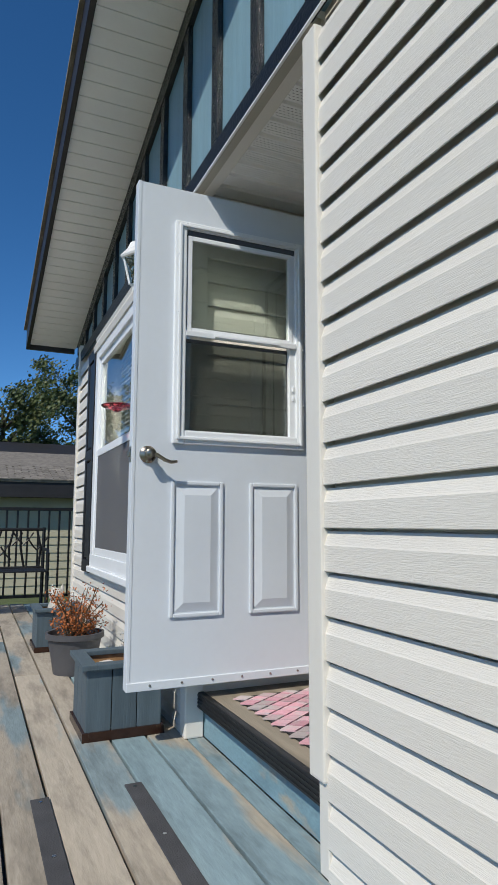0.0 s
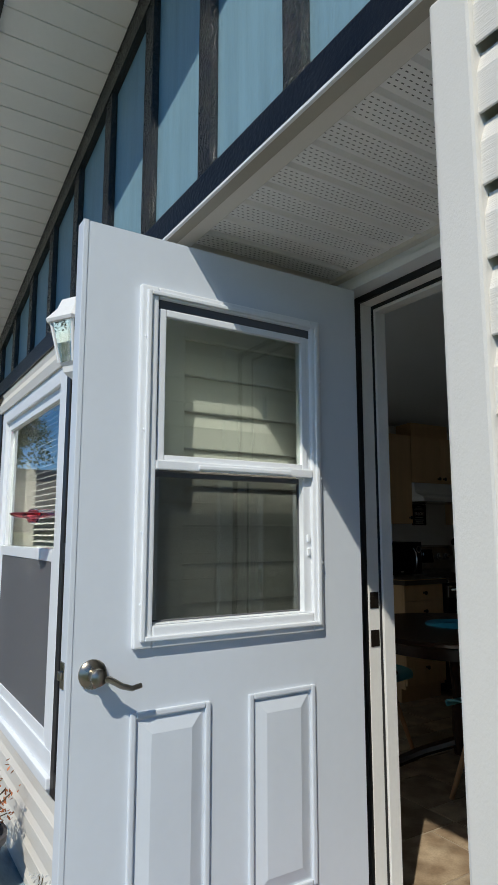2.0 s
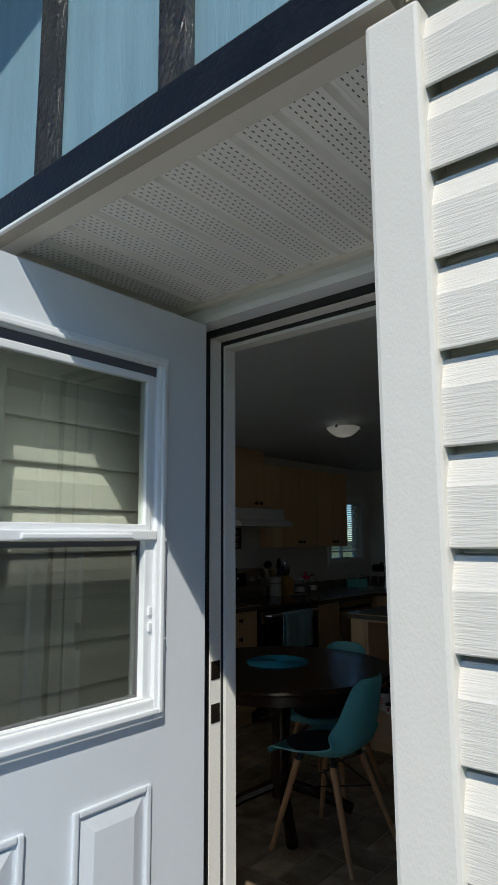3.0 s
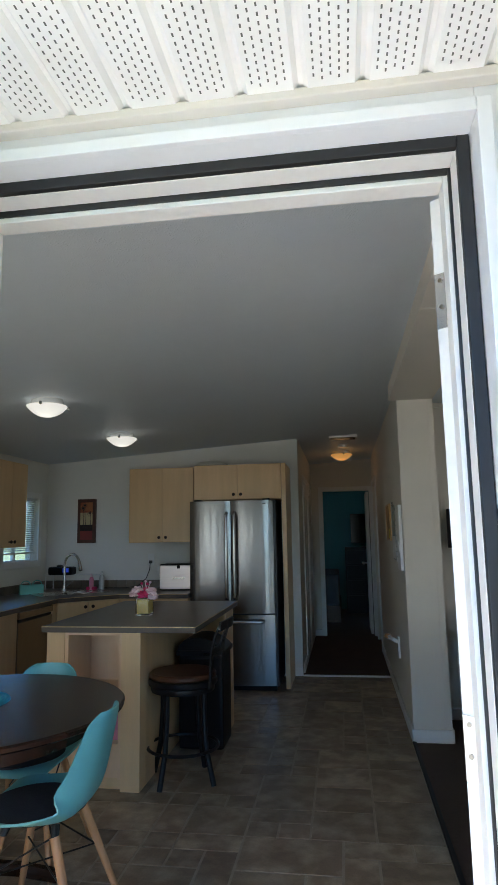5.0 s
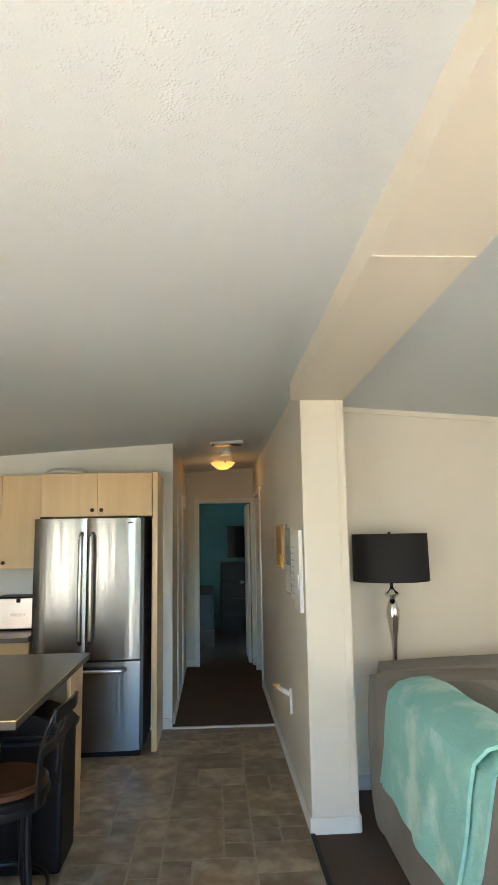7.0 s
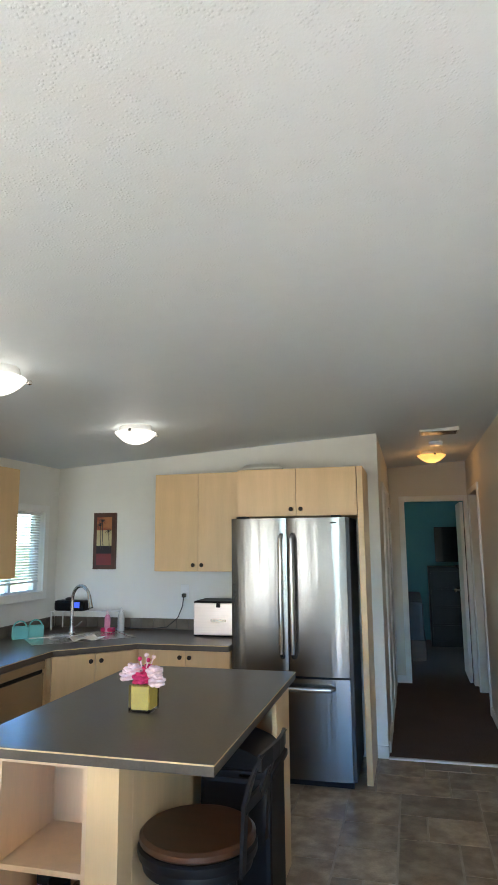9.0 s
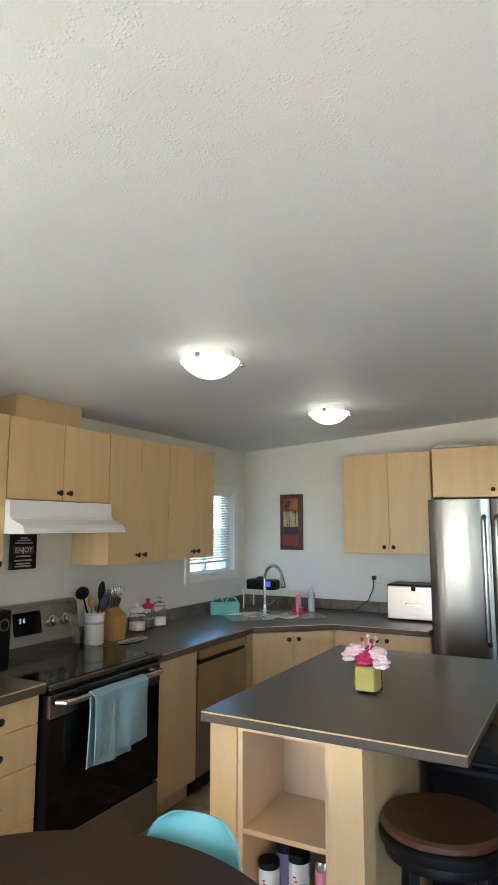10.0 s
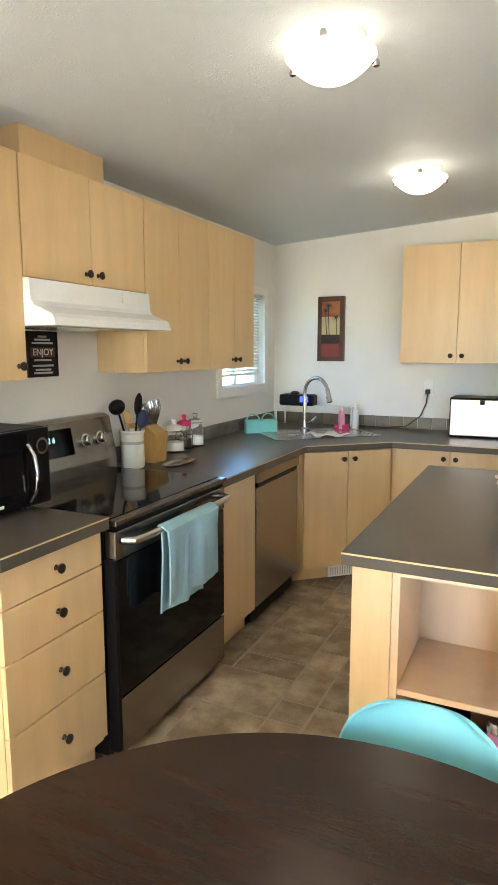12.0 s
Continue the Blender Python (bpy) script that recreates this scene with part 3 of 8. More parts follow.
def course_mesh(x0, x1, h=COURSE):
    bm = bmesh.new()
    prism(bm, [(F - 0.0165, 0.0), (F - 0.0185, 0.002), (F - 0.0180, h * 0.60), (F - 0.0160, h * 0.635), (F - 0.0050, h * 0.93), (F + 0.018, h * 0.95), (F + 0.018, h + 0.012), (F + 0.020, h + 0.012), (F + 0.020, h * 0.93), (F - 0.0050, h * 0.91), (F - 0.0155, h * 0.59)], "x", x0, x1)
    return mesh_of("siding_course", bm, M["siding"])


def side_up(parent, x0, x1, z0, z1):
    me = course_mesh(x0, x1)
    for k in range(-7, 40):
        z = 0.083 + k * COURSE
        if z > z0 - COURSE * 0.6 and z + COURSE < z1 + 0.03:
            ob = new("siding_course", me)
            ob.location = (0, 0, z)
            ob.parent = parent


side_up(wall_east_front, 0.445, 4.6, -0.28, 2.085)
side_up(wall_front, -3.80, -2.86, -0.28, 2.085)
side_up(wall_front, -1.53, -0.70, -0.28, 2.085)
side_up(wall_front, -2.86, -1.53, -0.28, 0.28)
side_up(wall_front, -2.86, -1.53, 2.02, 2.085)
structure("trim_corner_porch", cube(0.372, 0.445, -0.628, -0.55, 0.012, 2.052, 0.006), M["trim"], "cream vinyl corner post")
structure("trim_corner_porch_foot", cube(0.405, 0.447, -0.618, -0.55, DECK, 0.012, 0.003), M["trim"], "cream vinyl corner post")
structure("trim_corner_porch_west", cube(-0.70, -0.63, -0.628, -0.55, DECK, 2.052, 0.006), M["trim"], "cream vinyl corner post")
structure("trim_corner_west", cube(-3.86, -3.79, -0.628, -0.5, -0.9, 2.24, 0.005), M["trim"], "cream vinyl corner post")

gable = structure("wall_gable", (lambda b: prism(b, [(-4.1, 2.145), (4.6, 2.145), (4.6, rake_z(0.55) - RAKE * 4.05), (0.55, rake_z(0.55)), (-4.0, rake_z(-4.0))], "y", F + 0.020, F + 0.12))(bmesh.new()),
                  M["blue"], "slate-blue gable boards with black battens")
for k in range(-9, 9):
    x = -0.055 + 0.4064 * k
    top = rake_z(x) if x < 0.55 else rake_z(0.55) - RAKE * (x - 0.55)
    if top > 2.3:
        part("batten", cube(x, x + 0.070, F - 0.006, F + 0.020, 2.15, top, 0.004), M["black_board"], gable)
part("skirt_board", cube(-4.1, 4.6, F - 0.020, F - 0.007, 2.092, 2.178, 0.004), M["skirt_paint"], gable, "black painted skirt board")
bm = bmesh.new()
prism(bm, [(-4.1, rake_z(-4.1) - 0.11), (0.55, rake_z(0.55) - 0.11), (0.55, rake_z(0.55)), (-4.1, rake_z(-4.1))], "y", F - 0.008, F + 0.020)
part("rake_board", bm, M["black_board"], gable, "black painted board under the roof edge")

# roof slab with its ribbed white soffit
roof = thing("roof", (0, 0, 0), "low gable roof with dark edge and white ribbed soffit", "roof", kind="structure")
EAVE_Y = -1.03
bm = bmesh.new()
prism(bm, [(-4.2, rake_z(-4.2) + 0.02), (0.55, rake_z(0.55) + 0.02), (0.55, rake_z(0.55) + 0.17), (-4.2, rake_z(-4.2) + 0.17)], "y", EAVE_Y, 8.4)
prism(bm, [(0.55, rake_z(0.55) + 0.02), (5.2, rake_z(0.55) + 0.02 - RAKE * 4.65), (5.2, rake_z(0.55) + 0.17 - RAKE * 4.65), (0.55, rake_z(0.55) + 0.17)], "y", EAVE_Y, 8.4)
part("deck_slab", bm, M["darkfascia"], roof)
bm = bmesh.new()
prism(bm, [(-4.24, rake_z(-4.24) - 0.03), (0.55, rake_z(0.55) - 0.03), (0.55, rake_z(0.55) + 0.19), (-4.24, rake_z(-4.24) + 0.19)], "y", EAVE_Y - 0.03, EAVE_Y)
prism(bm, [(0.55, rake_z(0.55) - 0.03), (5.2, rake_z(0.55) - 0.03 - RAKE * 4.65), (5.2, rake_z(0.55) + 0.19 - RAKE * 4.65), (0.55, rake_z(0.55) + 0.19)], "y", EAVE_Y - 0.03, EAVE_Y)
box(bm, -4.24, -4.2, EAVE_Y, -0.62, rake_z(-4.24) - 0.03, rake_z(-4.24) + 0.19)
part("fascia", bm, M["darkfascia"], roof, "dark metal roof edge")
bm = bmesh.new()
prism(bm, [(-4.27, rake_z(-4.27) + 0.17), (0.55, rake_z(0.55) + 0.17), (0.55, rake_z(0.55) + 0.20), (-4.27, rake_z(-4.27) + 0.20)], "y", EAVE_Y - 0.055, 8.4)
prism(bm, [(0.55, rake_z(0.55) + 0.17), (5.3, rake_z(0.55) + 0.17 - RAKE * 4.75), (5.3, rake_z(0.55) + 0.20 - RAKE * 4.75), (0.55, rake_z(0.55) + 0.20)], "y", EAVE_Y - 0.055, 8.4)
part("shingles", bm, M["shingle"], roof, "weathered asphalt shingles")
bm = bmesh.new()
step = 0.102
x = -4.2
while x < 0.5:
    a, b = x + 0.006, min(x + step - 0.006, 0.55)
    prism(bm, [(a, rake_z(a)), (b, rake_z(b)), (b, rake_z(b) + 0.03), (a, rake_z(a) + 0.03)], "y", EAVE_Y, F - 0.009)
    prism(bm, [(b, rake_z(b) + 0.006), (b + 0.012, rake_z(b + 0.012) + 0.006), (b + 0.012, rake_z(b) + 0.03), (b, rake_z(b) + 0.03)], "y", EAVE_Y, F - 0.009)
    x += step
part("soffit", bm, M["soffit"], roof, "white ribbed vinyl soffit")

# porch soffit: ribbed panels with rows of vent slots
porch_top = structure("ceiling_porch", cube(-0.66, 0.40, F + 0.01, 0.12, 2.118, 2.16), M["soffit"], "white ribbed vented porch soffit")
holes = bmesh.new()
x = -0.655
k = 0
while x < 0.40:
    a, b = x + 0.004, min(x + 0.096, 0.40)
    bm = prism(bmesh.new(), [(a, 2.118), (a + 0.008, 2.108), (b - 0.008, 2.108), (b, 2.118)], "y", F + 0.045, 0.018)
    part("soffit_panel", bm, M["soffit"], porch_top)
    if b - a > 0.08:
        for c in range(5):
            for r in range(37):
                hx = a + 0.018 + c * 0.0135
                hy = F + 0.075 + r * 0.0165 + (0.008 if c % 2 else 0)
                if hy < -0.005:
                    vs = [holes.verts.new((hx + u, hy + v, 2.1076)) for u, v in ((-0.0014, -0.0038), (0.0014, -0.0038), (0.0014, 0.0038), (-0.0014, 0.0038))]
                    holes.faces.new(vs)
    x += 0.100
    k += 1
tagged(new("vent_slots", mesh_of("vent_slots", holes, M["hole"])), "rows of small vent slots in the porch soffit", "vent slots", kind="stuff")
structure("trim_soffit_lip", cube(-0.70, 0.40, F - 0.018, F + 0.022, 2.0905, 2.1185, 0.002), M["lip"], "beige metal lip under the black skirt board")
bm = bmesh.new()
box(bm, -0.70, 0.40, F + 0.022, F + 0.070, 2.094, 2.1185, 0.002)
structure("trim_soffit_front", bm, M["trim"], "cream metal edge of the porch soffit")
structure("trim_soffit_drip", cube(-0.70, 0.52, F - 0.027, F - 0.018, 2.083, 2.0905, 0.0015), M["pvc"], "thin white drip edge")
structure("trim_soffit_back", cube(-0.66, 0.40, 0.015, 0.10, 2.094, 2.112, 0.003), M["trim"], "cream moulding over the door frame")

# porch side walls are lined with siding
for nm, xa, xb in (("wall_porch_east", 0.388, 0.40),):
    side_wall = structure(nm, cube(xa, xb, -0.55, 0.095, DECK, 2.11), M["siding"], "cream porch side wall")
    bm = bmesh.new()
    prism(bm, [(xa + 0.001, 0.0), (xa - 0.014, 0.0), (xa - 0.016, 0.003), (xa - 0.015, COURSE * 0.6), (xa - 0.004, COURSE * 0.95), (xa + 0.001, COURSE)], "y", -0.549, 0.03)
    me = mesh_of("siding_course", bm, M["siding"])
    for k in range(-1, 18):
        ob = new("siding_course", me)
        ob.location = (0, 0, 0.061 + k * COURSE)
        ob.parent = side_wall

bm = bmesh.new()
prism(bm, [(-0.661, 0.0), (-0.646, 0.0), (-0.644, 0.003), (-0.645, COURSE * 0.6), (-0.656, COURSE * 0.95), (-0.661, COURSE)], "y", -0.549, 0.03)
me = mesh_of("siding_course", bm, M["siding"])
for k in range(-1, 18):
    ob = new("siding_course", me)
    ob.location = (0, 0, 0.061 + k * COURSE)
    ob.parent = wall_front

# entry door frame
fr = thing("door_frame", (-0.14, 0.03, 0), "white entry door frame with black weather strip", "door frame", kind="structure")


def ring(name, x0, x1, z1, w, y0, y1, m, z0=0.0, bevel=0.002, label=""):
    bm = bmesh.new()
    box(bm, x0 - w, x0, y0, y1, z0, z1 + w, bevel)
    box(bm, x1, x1 + w, y0, y1, z0, z1 + w, bevel)
    box(bm, x0, x1, y0, y1, z1, z1 + w, bevel)
    return part(name, bm, M[m], fr, label)


ring("outer_casing", -0.618, 0.322, 2.046, 0.052, 0.040, 0.100, "pvc")
ring("outer_step", -0.618, 0.322, 2.046, 0.024, 0.028, 0.042, "pvc")
ring("weather_strip", -0.599, 0.300, 2.025, 0.021, 0.090, 0.104, "black", label="black rubber weather strip")
ring("jamb", -0.597, 0.299, 2.024, 0.036, 0.104, 0.152, "basetrim")
ring("inner_gasket", -0.592, 0.294, 2.013, 0.020, 0.152, 0.158, "black")
ring("inner_stop", -0.584, 0.286, 2.003, 0.050, 0.158, 0.205, "basetrim")
bm = cube(-0.60, 0.30, -0.03, 0.22, -0.10, 0.012, 0.004)
part("threshold", bm, M["brushed"], fr, "worn metal threshold")
for z in (1.02, 0.90):
    bm = cube(-0.597, -0.5945, 0.110, 0.146, z - 0.026, z + 0.026, 0.001)
    box(bm, -0.5955, -0.593, 0.118, 0.138, z - 0.013, z + 0.013)
    part("strike_plate", bm, M["knob"], fr, "dark metal strike plate")

# inner entry door, swung wide open into the room; hinges on its edge
D = Matrix.Translation((0.286, 0.207, 0)) @ Matrix.Rotation(radians(-38), 4, "Z")
inner = thing("inner_door", (0.286, 0.207, 0), "white inner entry door swung wide open", "door", kind="structure")


def local_part(name, bm, m, parent, label="", smooth=False, turn=D):
    bmesh.ops.transform(bm, matrix=turn, verts=bm.verts[:])
    return part(name, bm, M[m], parent, label, smooth)


local_part("slab", cube(-0.020, 0.022, 0.0, 0.86, 0.015, 2.0, 0.003), "basetrim", inner)
local_part("edge_strip", cube(0.012, 0.018, -0.002, 0.0, 0.015, 1.99), "brushed", inner)
for z in (1.80, 1.03, 0.25):
    h = local_part("hinge", cube(-0.018, 0.020, -0.0035, 0.0, z - 0.052, z + 0.052, 0.001), "brushed", inner, "plated steel hinge leaf")
    for u, w in ((-0.006, 0.038), (0.008, 0.012), (-0.006, -0.012), (0.008, -0.038)):
        b2 = bmesh.new()
        cyl(b2, (u, -0.0055, z + w), (u, -0.003, z + w), 0.0042, seg=10)
        local_part("screw", b2, "bronze", h)

# ---------- entry door leaf, standing open across the porch ----------
LX = -0.540
leaf = thing("entry_door", (-0.567, -0.425, 0.03), "white panelled entry door with sliding window, standing open", "door", kind="structure")
LY0, LY1 = -0.885, 0.024
WY0, WY1, WZ0, WZ1 = -0.69, -0.165, 0.995, 1.865
bm = bmesh.new()
box(bm, LX - 0.044, LX, LY0, WY0, 0.036, 2.036)
box(bm, LX - 0.044, LX, WY1, LY1, 0.036, 2.036)
box(bm, LX - 0.044, LX, WY0, WY1, 0.036, WZ0)
box(bm, LX - 0.044, LX, WY0, WY1, WZ1, 2.036)
slab = part("slab", bm, M["door"], leaf)
bm = cube(LX - 0.046, LX + 0.002, LY0 - 0.004, LY0 + 0.010, 0.036, 2.038, 0.002)
part("edge_band", bm, M["door"], leaf)


def frame_bars(bm, y0, y1, z0, z1, wl, wr, wb, wt, x0, x1, bevel=0.003):
    box(bm, x0, x1, y0, y0 + wl, z0, z1, bevel)
    box(bm, x0, x1, y1 - wr, y1, z0, z1, bevel)
    box(bm, x0, x1, y0 + wl, y1 - wr, z0, z0 + wb, bevel)
    box(bm, x0, x1, y0 + wl, y1 - wr, z1 - wt, z1, bevel)
    return bm


win = part("window_frame", frame_bars(bmesh.new(), -0.731, -0.138, 0.955, 1.892, 0.049, 0.036, 0.053, 0.032, LX - 0.050, LX + 0.016, 0.005), M["pvc"], leaf, "white plastic window frame")
part("inner_lip", frame_bars(bmesh.new(), -0.716, -0.150, 0.972, 1.878, 0.012, 0.012, 0.012, 0.012, LX + 0.016, LX + 0.024, 0.003), M["pvc"], win)
part("track", frame_bars(bmesh.new(), -0.684, -0.172, 1.008, 1.862, 0.006, 0.030, 0.004, 0.022, LX - 0.030, LX + 0.004), M["pvc"], win)
# dark strip that puts the shade under the window head into colour
part("head_shadow", cube(LX - 0.010, LX + 0.006, -0.684, -0.175, 1.835, 1.860), M["screen"], win, "dark grey strip standing in for shade under the window head")
sash = part("upper_sash", frame_bars(bmesh.new(), -0.676, -0.186, 1.410, 1.836, 0.020, 0.020, 0.030, 0.020, LX - 0.014, LX + 0.008, 0.003), M["pvc"], leaf, "white sliding sash")
bm = cube(LX + 0.006, LX + 0.020, -0.682, -0.176, 1.400, 1.424, 0.003)
box(bm, LX + 0.018, LX + 0.028, -0.56, -0.26, 1.404, 1.416, 0.003)
part("pull_rail", bm, M["pvc"], sash)
part("pane", cube(LX - 0.006, LX - 0.002, -0.660, -0.204, 1.436, 1.820), M["door_glass"], sash).visible_shadow = False
lower = part("lower_screen", frame_bars(bmesh.new(), -0.684, -0.195, 1.008, 1.398, 0.008, 0.008, 0.008, 0.014, LX - 0.030, LX - 0.016, 0.002), M["screen"], leaf, "grey lower sash frame")
part("pane", cube(LX - 0.026, LX - 0.022, -0.678, -0.200, 1.014, 1.388), M["door_glass"], lower).visible_shadow = False
part("insect_screen", cube(LX - 0.042, LX - 0.041, -0.688, -0.168, 1.0, 1.405), M["door_netting"], leaf, "dark insect screen behind the lower sash")
for y, z in ((-0.715, 1.75), (-0.715, 1.50), (-0.715, 1.24), (-0.715, 1.06), (-0.62, 0.975), (-0.42, 0.975), (-0.22, 0.975), (-0.144, 1.15), (-0.144, 1.40), (-0.144, 1.7)):
    b2 = bmesh.new()
    cyl(b2, (LX + 0.015, y, z), (LX + 0.0195, y, z), 0.0055, 0.004, 10)
    part("screw_cap", b2, M["pvc"], win)
for z in (1.17, 1.21):
    part("latch", cube(LX + 0.002, LX + 0.010, -0.190, -0.180, z, z + 0.022, 0.002), M["pvc"], win)
# raised panels
for y0, y1 in ((-0.730, -0.510), (-0.392, -0.168)):
    z0, z1 = 0.279, 0.806
    pn = part("panel", frame_bars(bmesh.new(), y0, y1, z0, z1, 0.015, 0.015, 0.015, 0.015, LX - 0.001, LX + 0.009, 0.004), M["door"], leaf, "moulded door panel")
    bm = bmesh.new()
    o = [(y0 + 0.022, z0 + 0.022), (y1 - 0.022, z0 + 0.022), (y1 - 0.022, z1 - 0.022), (y0 + 0.022, z1 - 0.022)]
    i = [(y0 + 0.055, z0 + 0.055), (y1 - 0.055, z0 + 0.055), (y1 - 0.055, z1 - 0.055), (y0 + 0.055, z1 - 0.055)]
    vo = [bm.verts.new((LX - 0.006, *p)) for p in o]
    vt = [bm.verts.new((LX + 0.001, *p)) for p in o]
    vi = [bm.verts.new((LX + 0.010, *p)) for p in i]
    for k in range(4):
        n = (k + 1) % 4
        bm.faces.new((vo[k], vo[n], vt[n], vt[k]))
        bm.faces.new((vt[k], vt[n], vi[n], vi[k]))
    bm.faces.new(vi)
    bm.faces.new(vo[::-1])
    bmesh.ops.recalc_face_normals(bm, faces=bm.faces[:])
    part("raised_field", bm, M["door"], pn)
sweep = part("door_sweep", cube(LX - 0.05, LX + 0.006, LY0 - 0.004, LY1, 0.020, 0.052, 0.003), M["door"], leaf, "white bottom sweep")
for k in range(7):
    b2 = bmesh.new()
    cyl(b2, (LX + 0.005, -0.80 + 0.125 * k, 0.038), (LX + 0.0095, -0.80 + 0.125 * k, 0.038), 0.0055, 0.004, 10)
    part("screw", b2, M["brushed"], sweep)
# lever handle
TX = Matrix.Rotation(radians(90), 3, "Y")
HY, HZ = -0.826, 0.907
hd = part("handle", lathe(bmesh.new(), [(0, 0), (0.034, 0), (0.034, 0.006), (0.028, 0.012), (0.016, 0.016), (0.015, 0.034), (0.019, 0.036), (0.019, 0.052), (0.010, 0.058), (0, 0.058)], (LX, HY, HZ), 28, TX), M["bronze"], leaf, "antique nickel lever handle", True)
bm = bmesh.new()
tube(bm, [(LX + 0.046, HY, HZ), (LX + 0.050, HY + 0.025, HZ - 0.006), (LX + 0.052, HY + 0.055, HZ - 0.024), (LX + 0.052, HY + 0.080, HZ - 0.032), (LX + 0.050, HY + 0.104, HZ - 0.028)], 0.0085, 10, 0.006)
part("lever", bm, M["bronze"], hd, "", True)
part("latch_plate", cube(LX - 0.036, LX - 0.010, LY0 - 0.007, LY0 - 0.003, HZ - 0.03, HZ + 0.03, 0.001), M["bronze"], leaf, "dark metal latch plate")
part("latch_bolt", cube(LX - 0.032, LX - 0.014, LY0 - 0.016, LY0 - 0.006, HZ - 0.010, HZ + 0.010, 0.003), M["bronze"], leaf)
for z in (0.3, 1.0, 1.75):
    bm = bmesh.new()
    cyl(bm, (LX - 0.02, 0.030, z - 0.05), (LX - 0.02, 0.030, z + 0.05), 0.007)
    part("hinge", bm, M["basetrim"], leaf)

# ---------- kitchen ----------
BF = -2.47      # fronts of the west base units
UF = -2.83      # fronts of the west wall units


def knob(parent, place, axis):
    """A small dark turned cabinet knob."""
    turn = {"+x": Matrix.Rotation(radians(90), 3, "Y"), "-y": Matrix.Rotation(radians(90), 3, "X")}.get(axis)
    if turn is None:
        turn = Matrix.Rotation(axis, 3, "Z") @ Matrix.Rotation(radians(90), 3, "X")
    return part("knob", lathe(bmesh.new(), [(0, 0), (0.009, 0), (0.006, 0.004), (0.005, 0.012), (0.011, 0.016), (0.015, 0.020), (0.015, 0.025), (0.009, 0.029), (0, 0.030)], place, 16, turn), M["knob"], parent, "dark bronze knob", True)


def wall_unit_west(y0, y1, z0, z1, splits, knobs, label, front=UF):
    u = thing("wall_cabinet", (front - 0.1, (y0 + y1) / 2, z0), label, "cabinet", "kitchen wall cabinets")
    part("body", cube(WX, front - 0.019, y0 + 0.001, y1 - 0.001, z0, z1, 0.001), M["maple"], u)
    ys = [y0, *splits, y1]
    for a, b in zip(ys, ys[1:]):
        d = part("door", cube(front - 0.018, front, a + 0.0015, b - 0.0015, z0 + 0.002, z1 - 0.004, 0.0015), M["maple"], u)
        for ky, kz in knobs:
            if a < ky < b:
                knob(d, (front, ky, kz), "+x")
    return u


wall_unit_west(1.75, 2.683, 1.315, 2.075, [2.22], [(2.645, 1.365)], "tall maple wall cabinet above the microwave")
wall_unit_west(2.687, 3.408, 1.668, 2.075, [3.048], [(3.015, 1.71), (3.085, 1.71)], "short maple wall cabinet above the range hood")
wall_unit_west(3.412, 3.994, 1.315, 2.080, [3.70], [(3.672, 1.365), (3.735, 1.365)], "maple wall cabinet with two doors")
wall_unit_west(3.998, 4.566, 1.315, 2.083, [4.30], [(4.272, 1.365), (4.335, 1.365)], "maple wall cabinet beside the window")
solid("vent_chase", (lambda b: prism(b, [(WX, 2.075), (-2.93, 2.075), (-2.93, 2.215), (-3.03, 2.235), (WX, 2.235)], "y", 2.80, 3.27))(bmesh.new()), M["maple"], "maple vent box on top of the wall cabinets", "vent box")


def wall_unit_north(x0, x1, z0, z1, split, front, label, kz):
    u = thing("wall_cabinet", ((x0 + x1) / 2, front + 0.1, z0), label, "cabinet", "kitchen wall cabinets")
    part("body", cube(x0 + 0.001, x1 - 0.001, front + 0.019, BY, z0, z1, 0.001), M["maple"], u)
    for a, b, kx in ((x0, split, split - 0.035), (split, x1, split + 0.035)):
        d = part("door", cube(a + 0.0015, b - 0.0015, front, front + 0.018, z0 + 0.002, z1 - 0.002, 0.0015), M["maple"], u)
        knob(d, (kx, front, kz), "-y")
    return u


wall_unit_north(-2.075, -1.40, 1.332, 2.085, -1.718, 5.25, "maple wall cabinet above the toaster oven", 1.382)
wall_unit_north(-1.335, -0.483, 1.729, 2.068, -0.907, 5.0, "maple cabinet above the refrigerator", 1.778)
solid("fridge_panel", cube(-0.480, -0.440, 5.0, BY, 0, 2.068, 0.002), M["maple"], "tall maple end panel beside the refrigerator", "panel")
tray = thing("cake_tray", (-1.22, 5.2, 2.07), "pale glass lidded tray lying on the cabinet top", "tray")
part("dish", lathe(bmesh.new(), [(0, 0), (0.15, 0), (0.17, 0.012), (0.17, 0.02), (0.155, 0.03), (0.13, 0.05), (0.06, 0.06), (0, 0.062)], (-1.2, 5.22, 2.07)), M["ceramic"], tray, "", True)


def base_box(u, x0, x1, y0, y1, toe="x", top=CT):
    if toe == "x":
        part("toe_kick", cube(x0, x1 - 0.06, y0, y1, 0, 0.10), M["maple"], u)
    part("body", cube(x0, x1 - 0.019, y0 + 0.001, y1 - 0.001, 0.10, top - 0.042, 0.001), M["maple"], u)


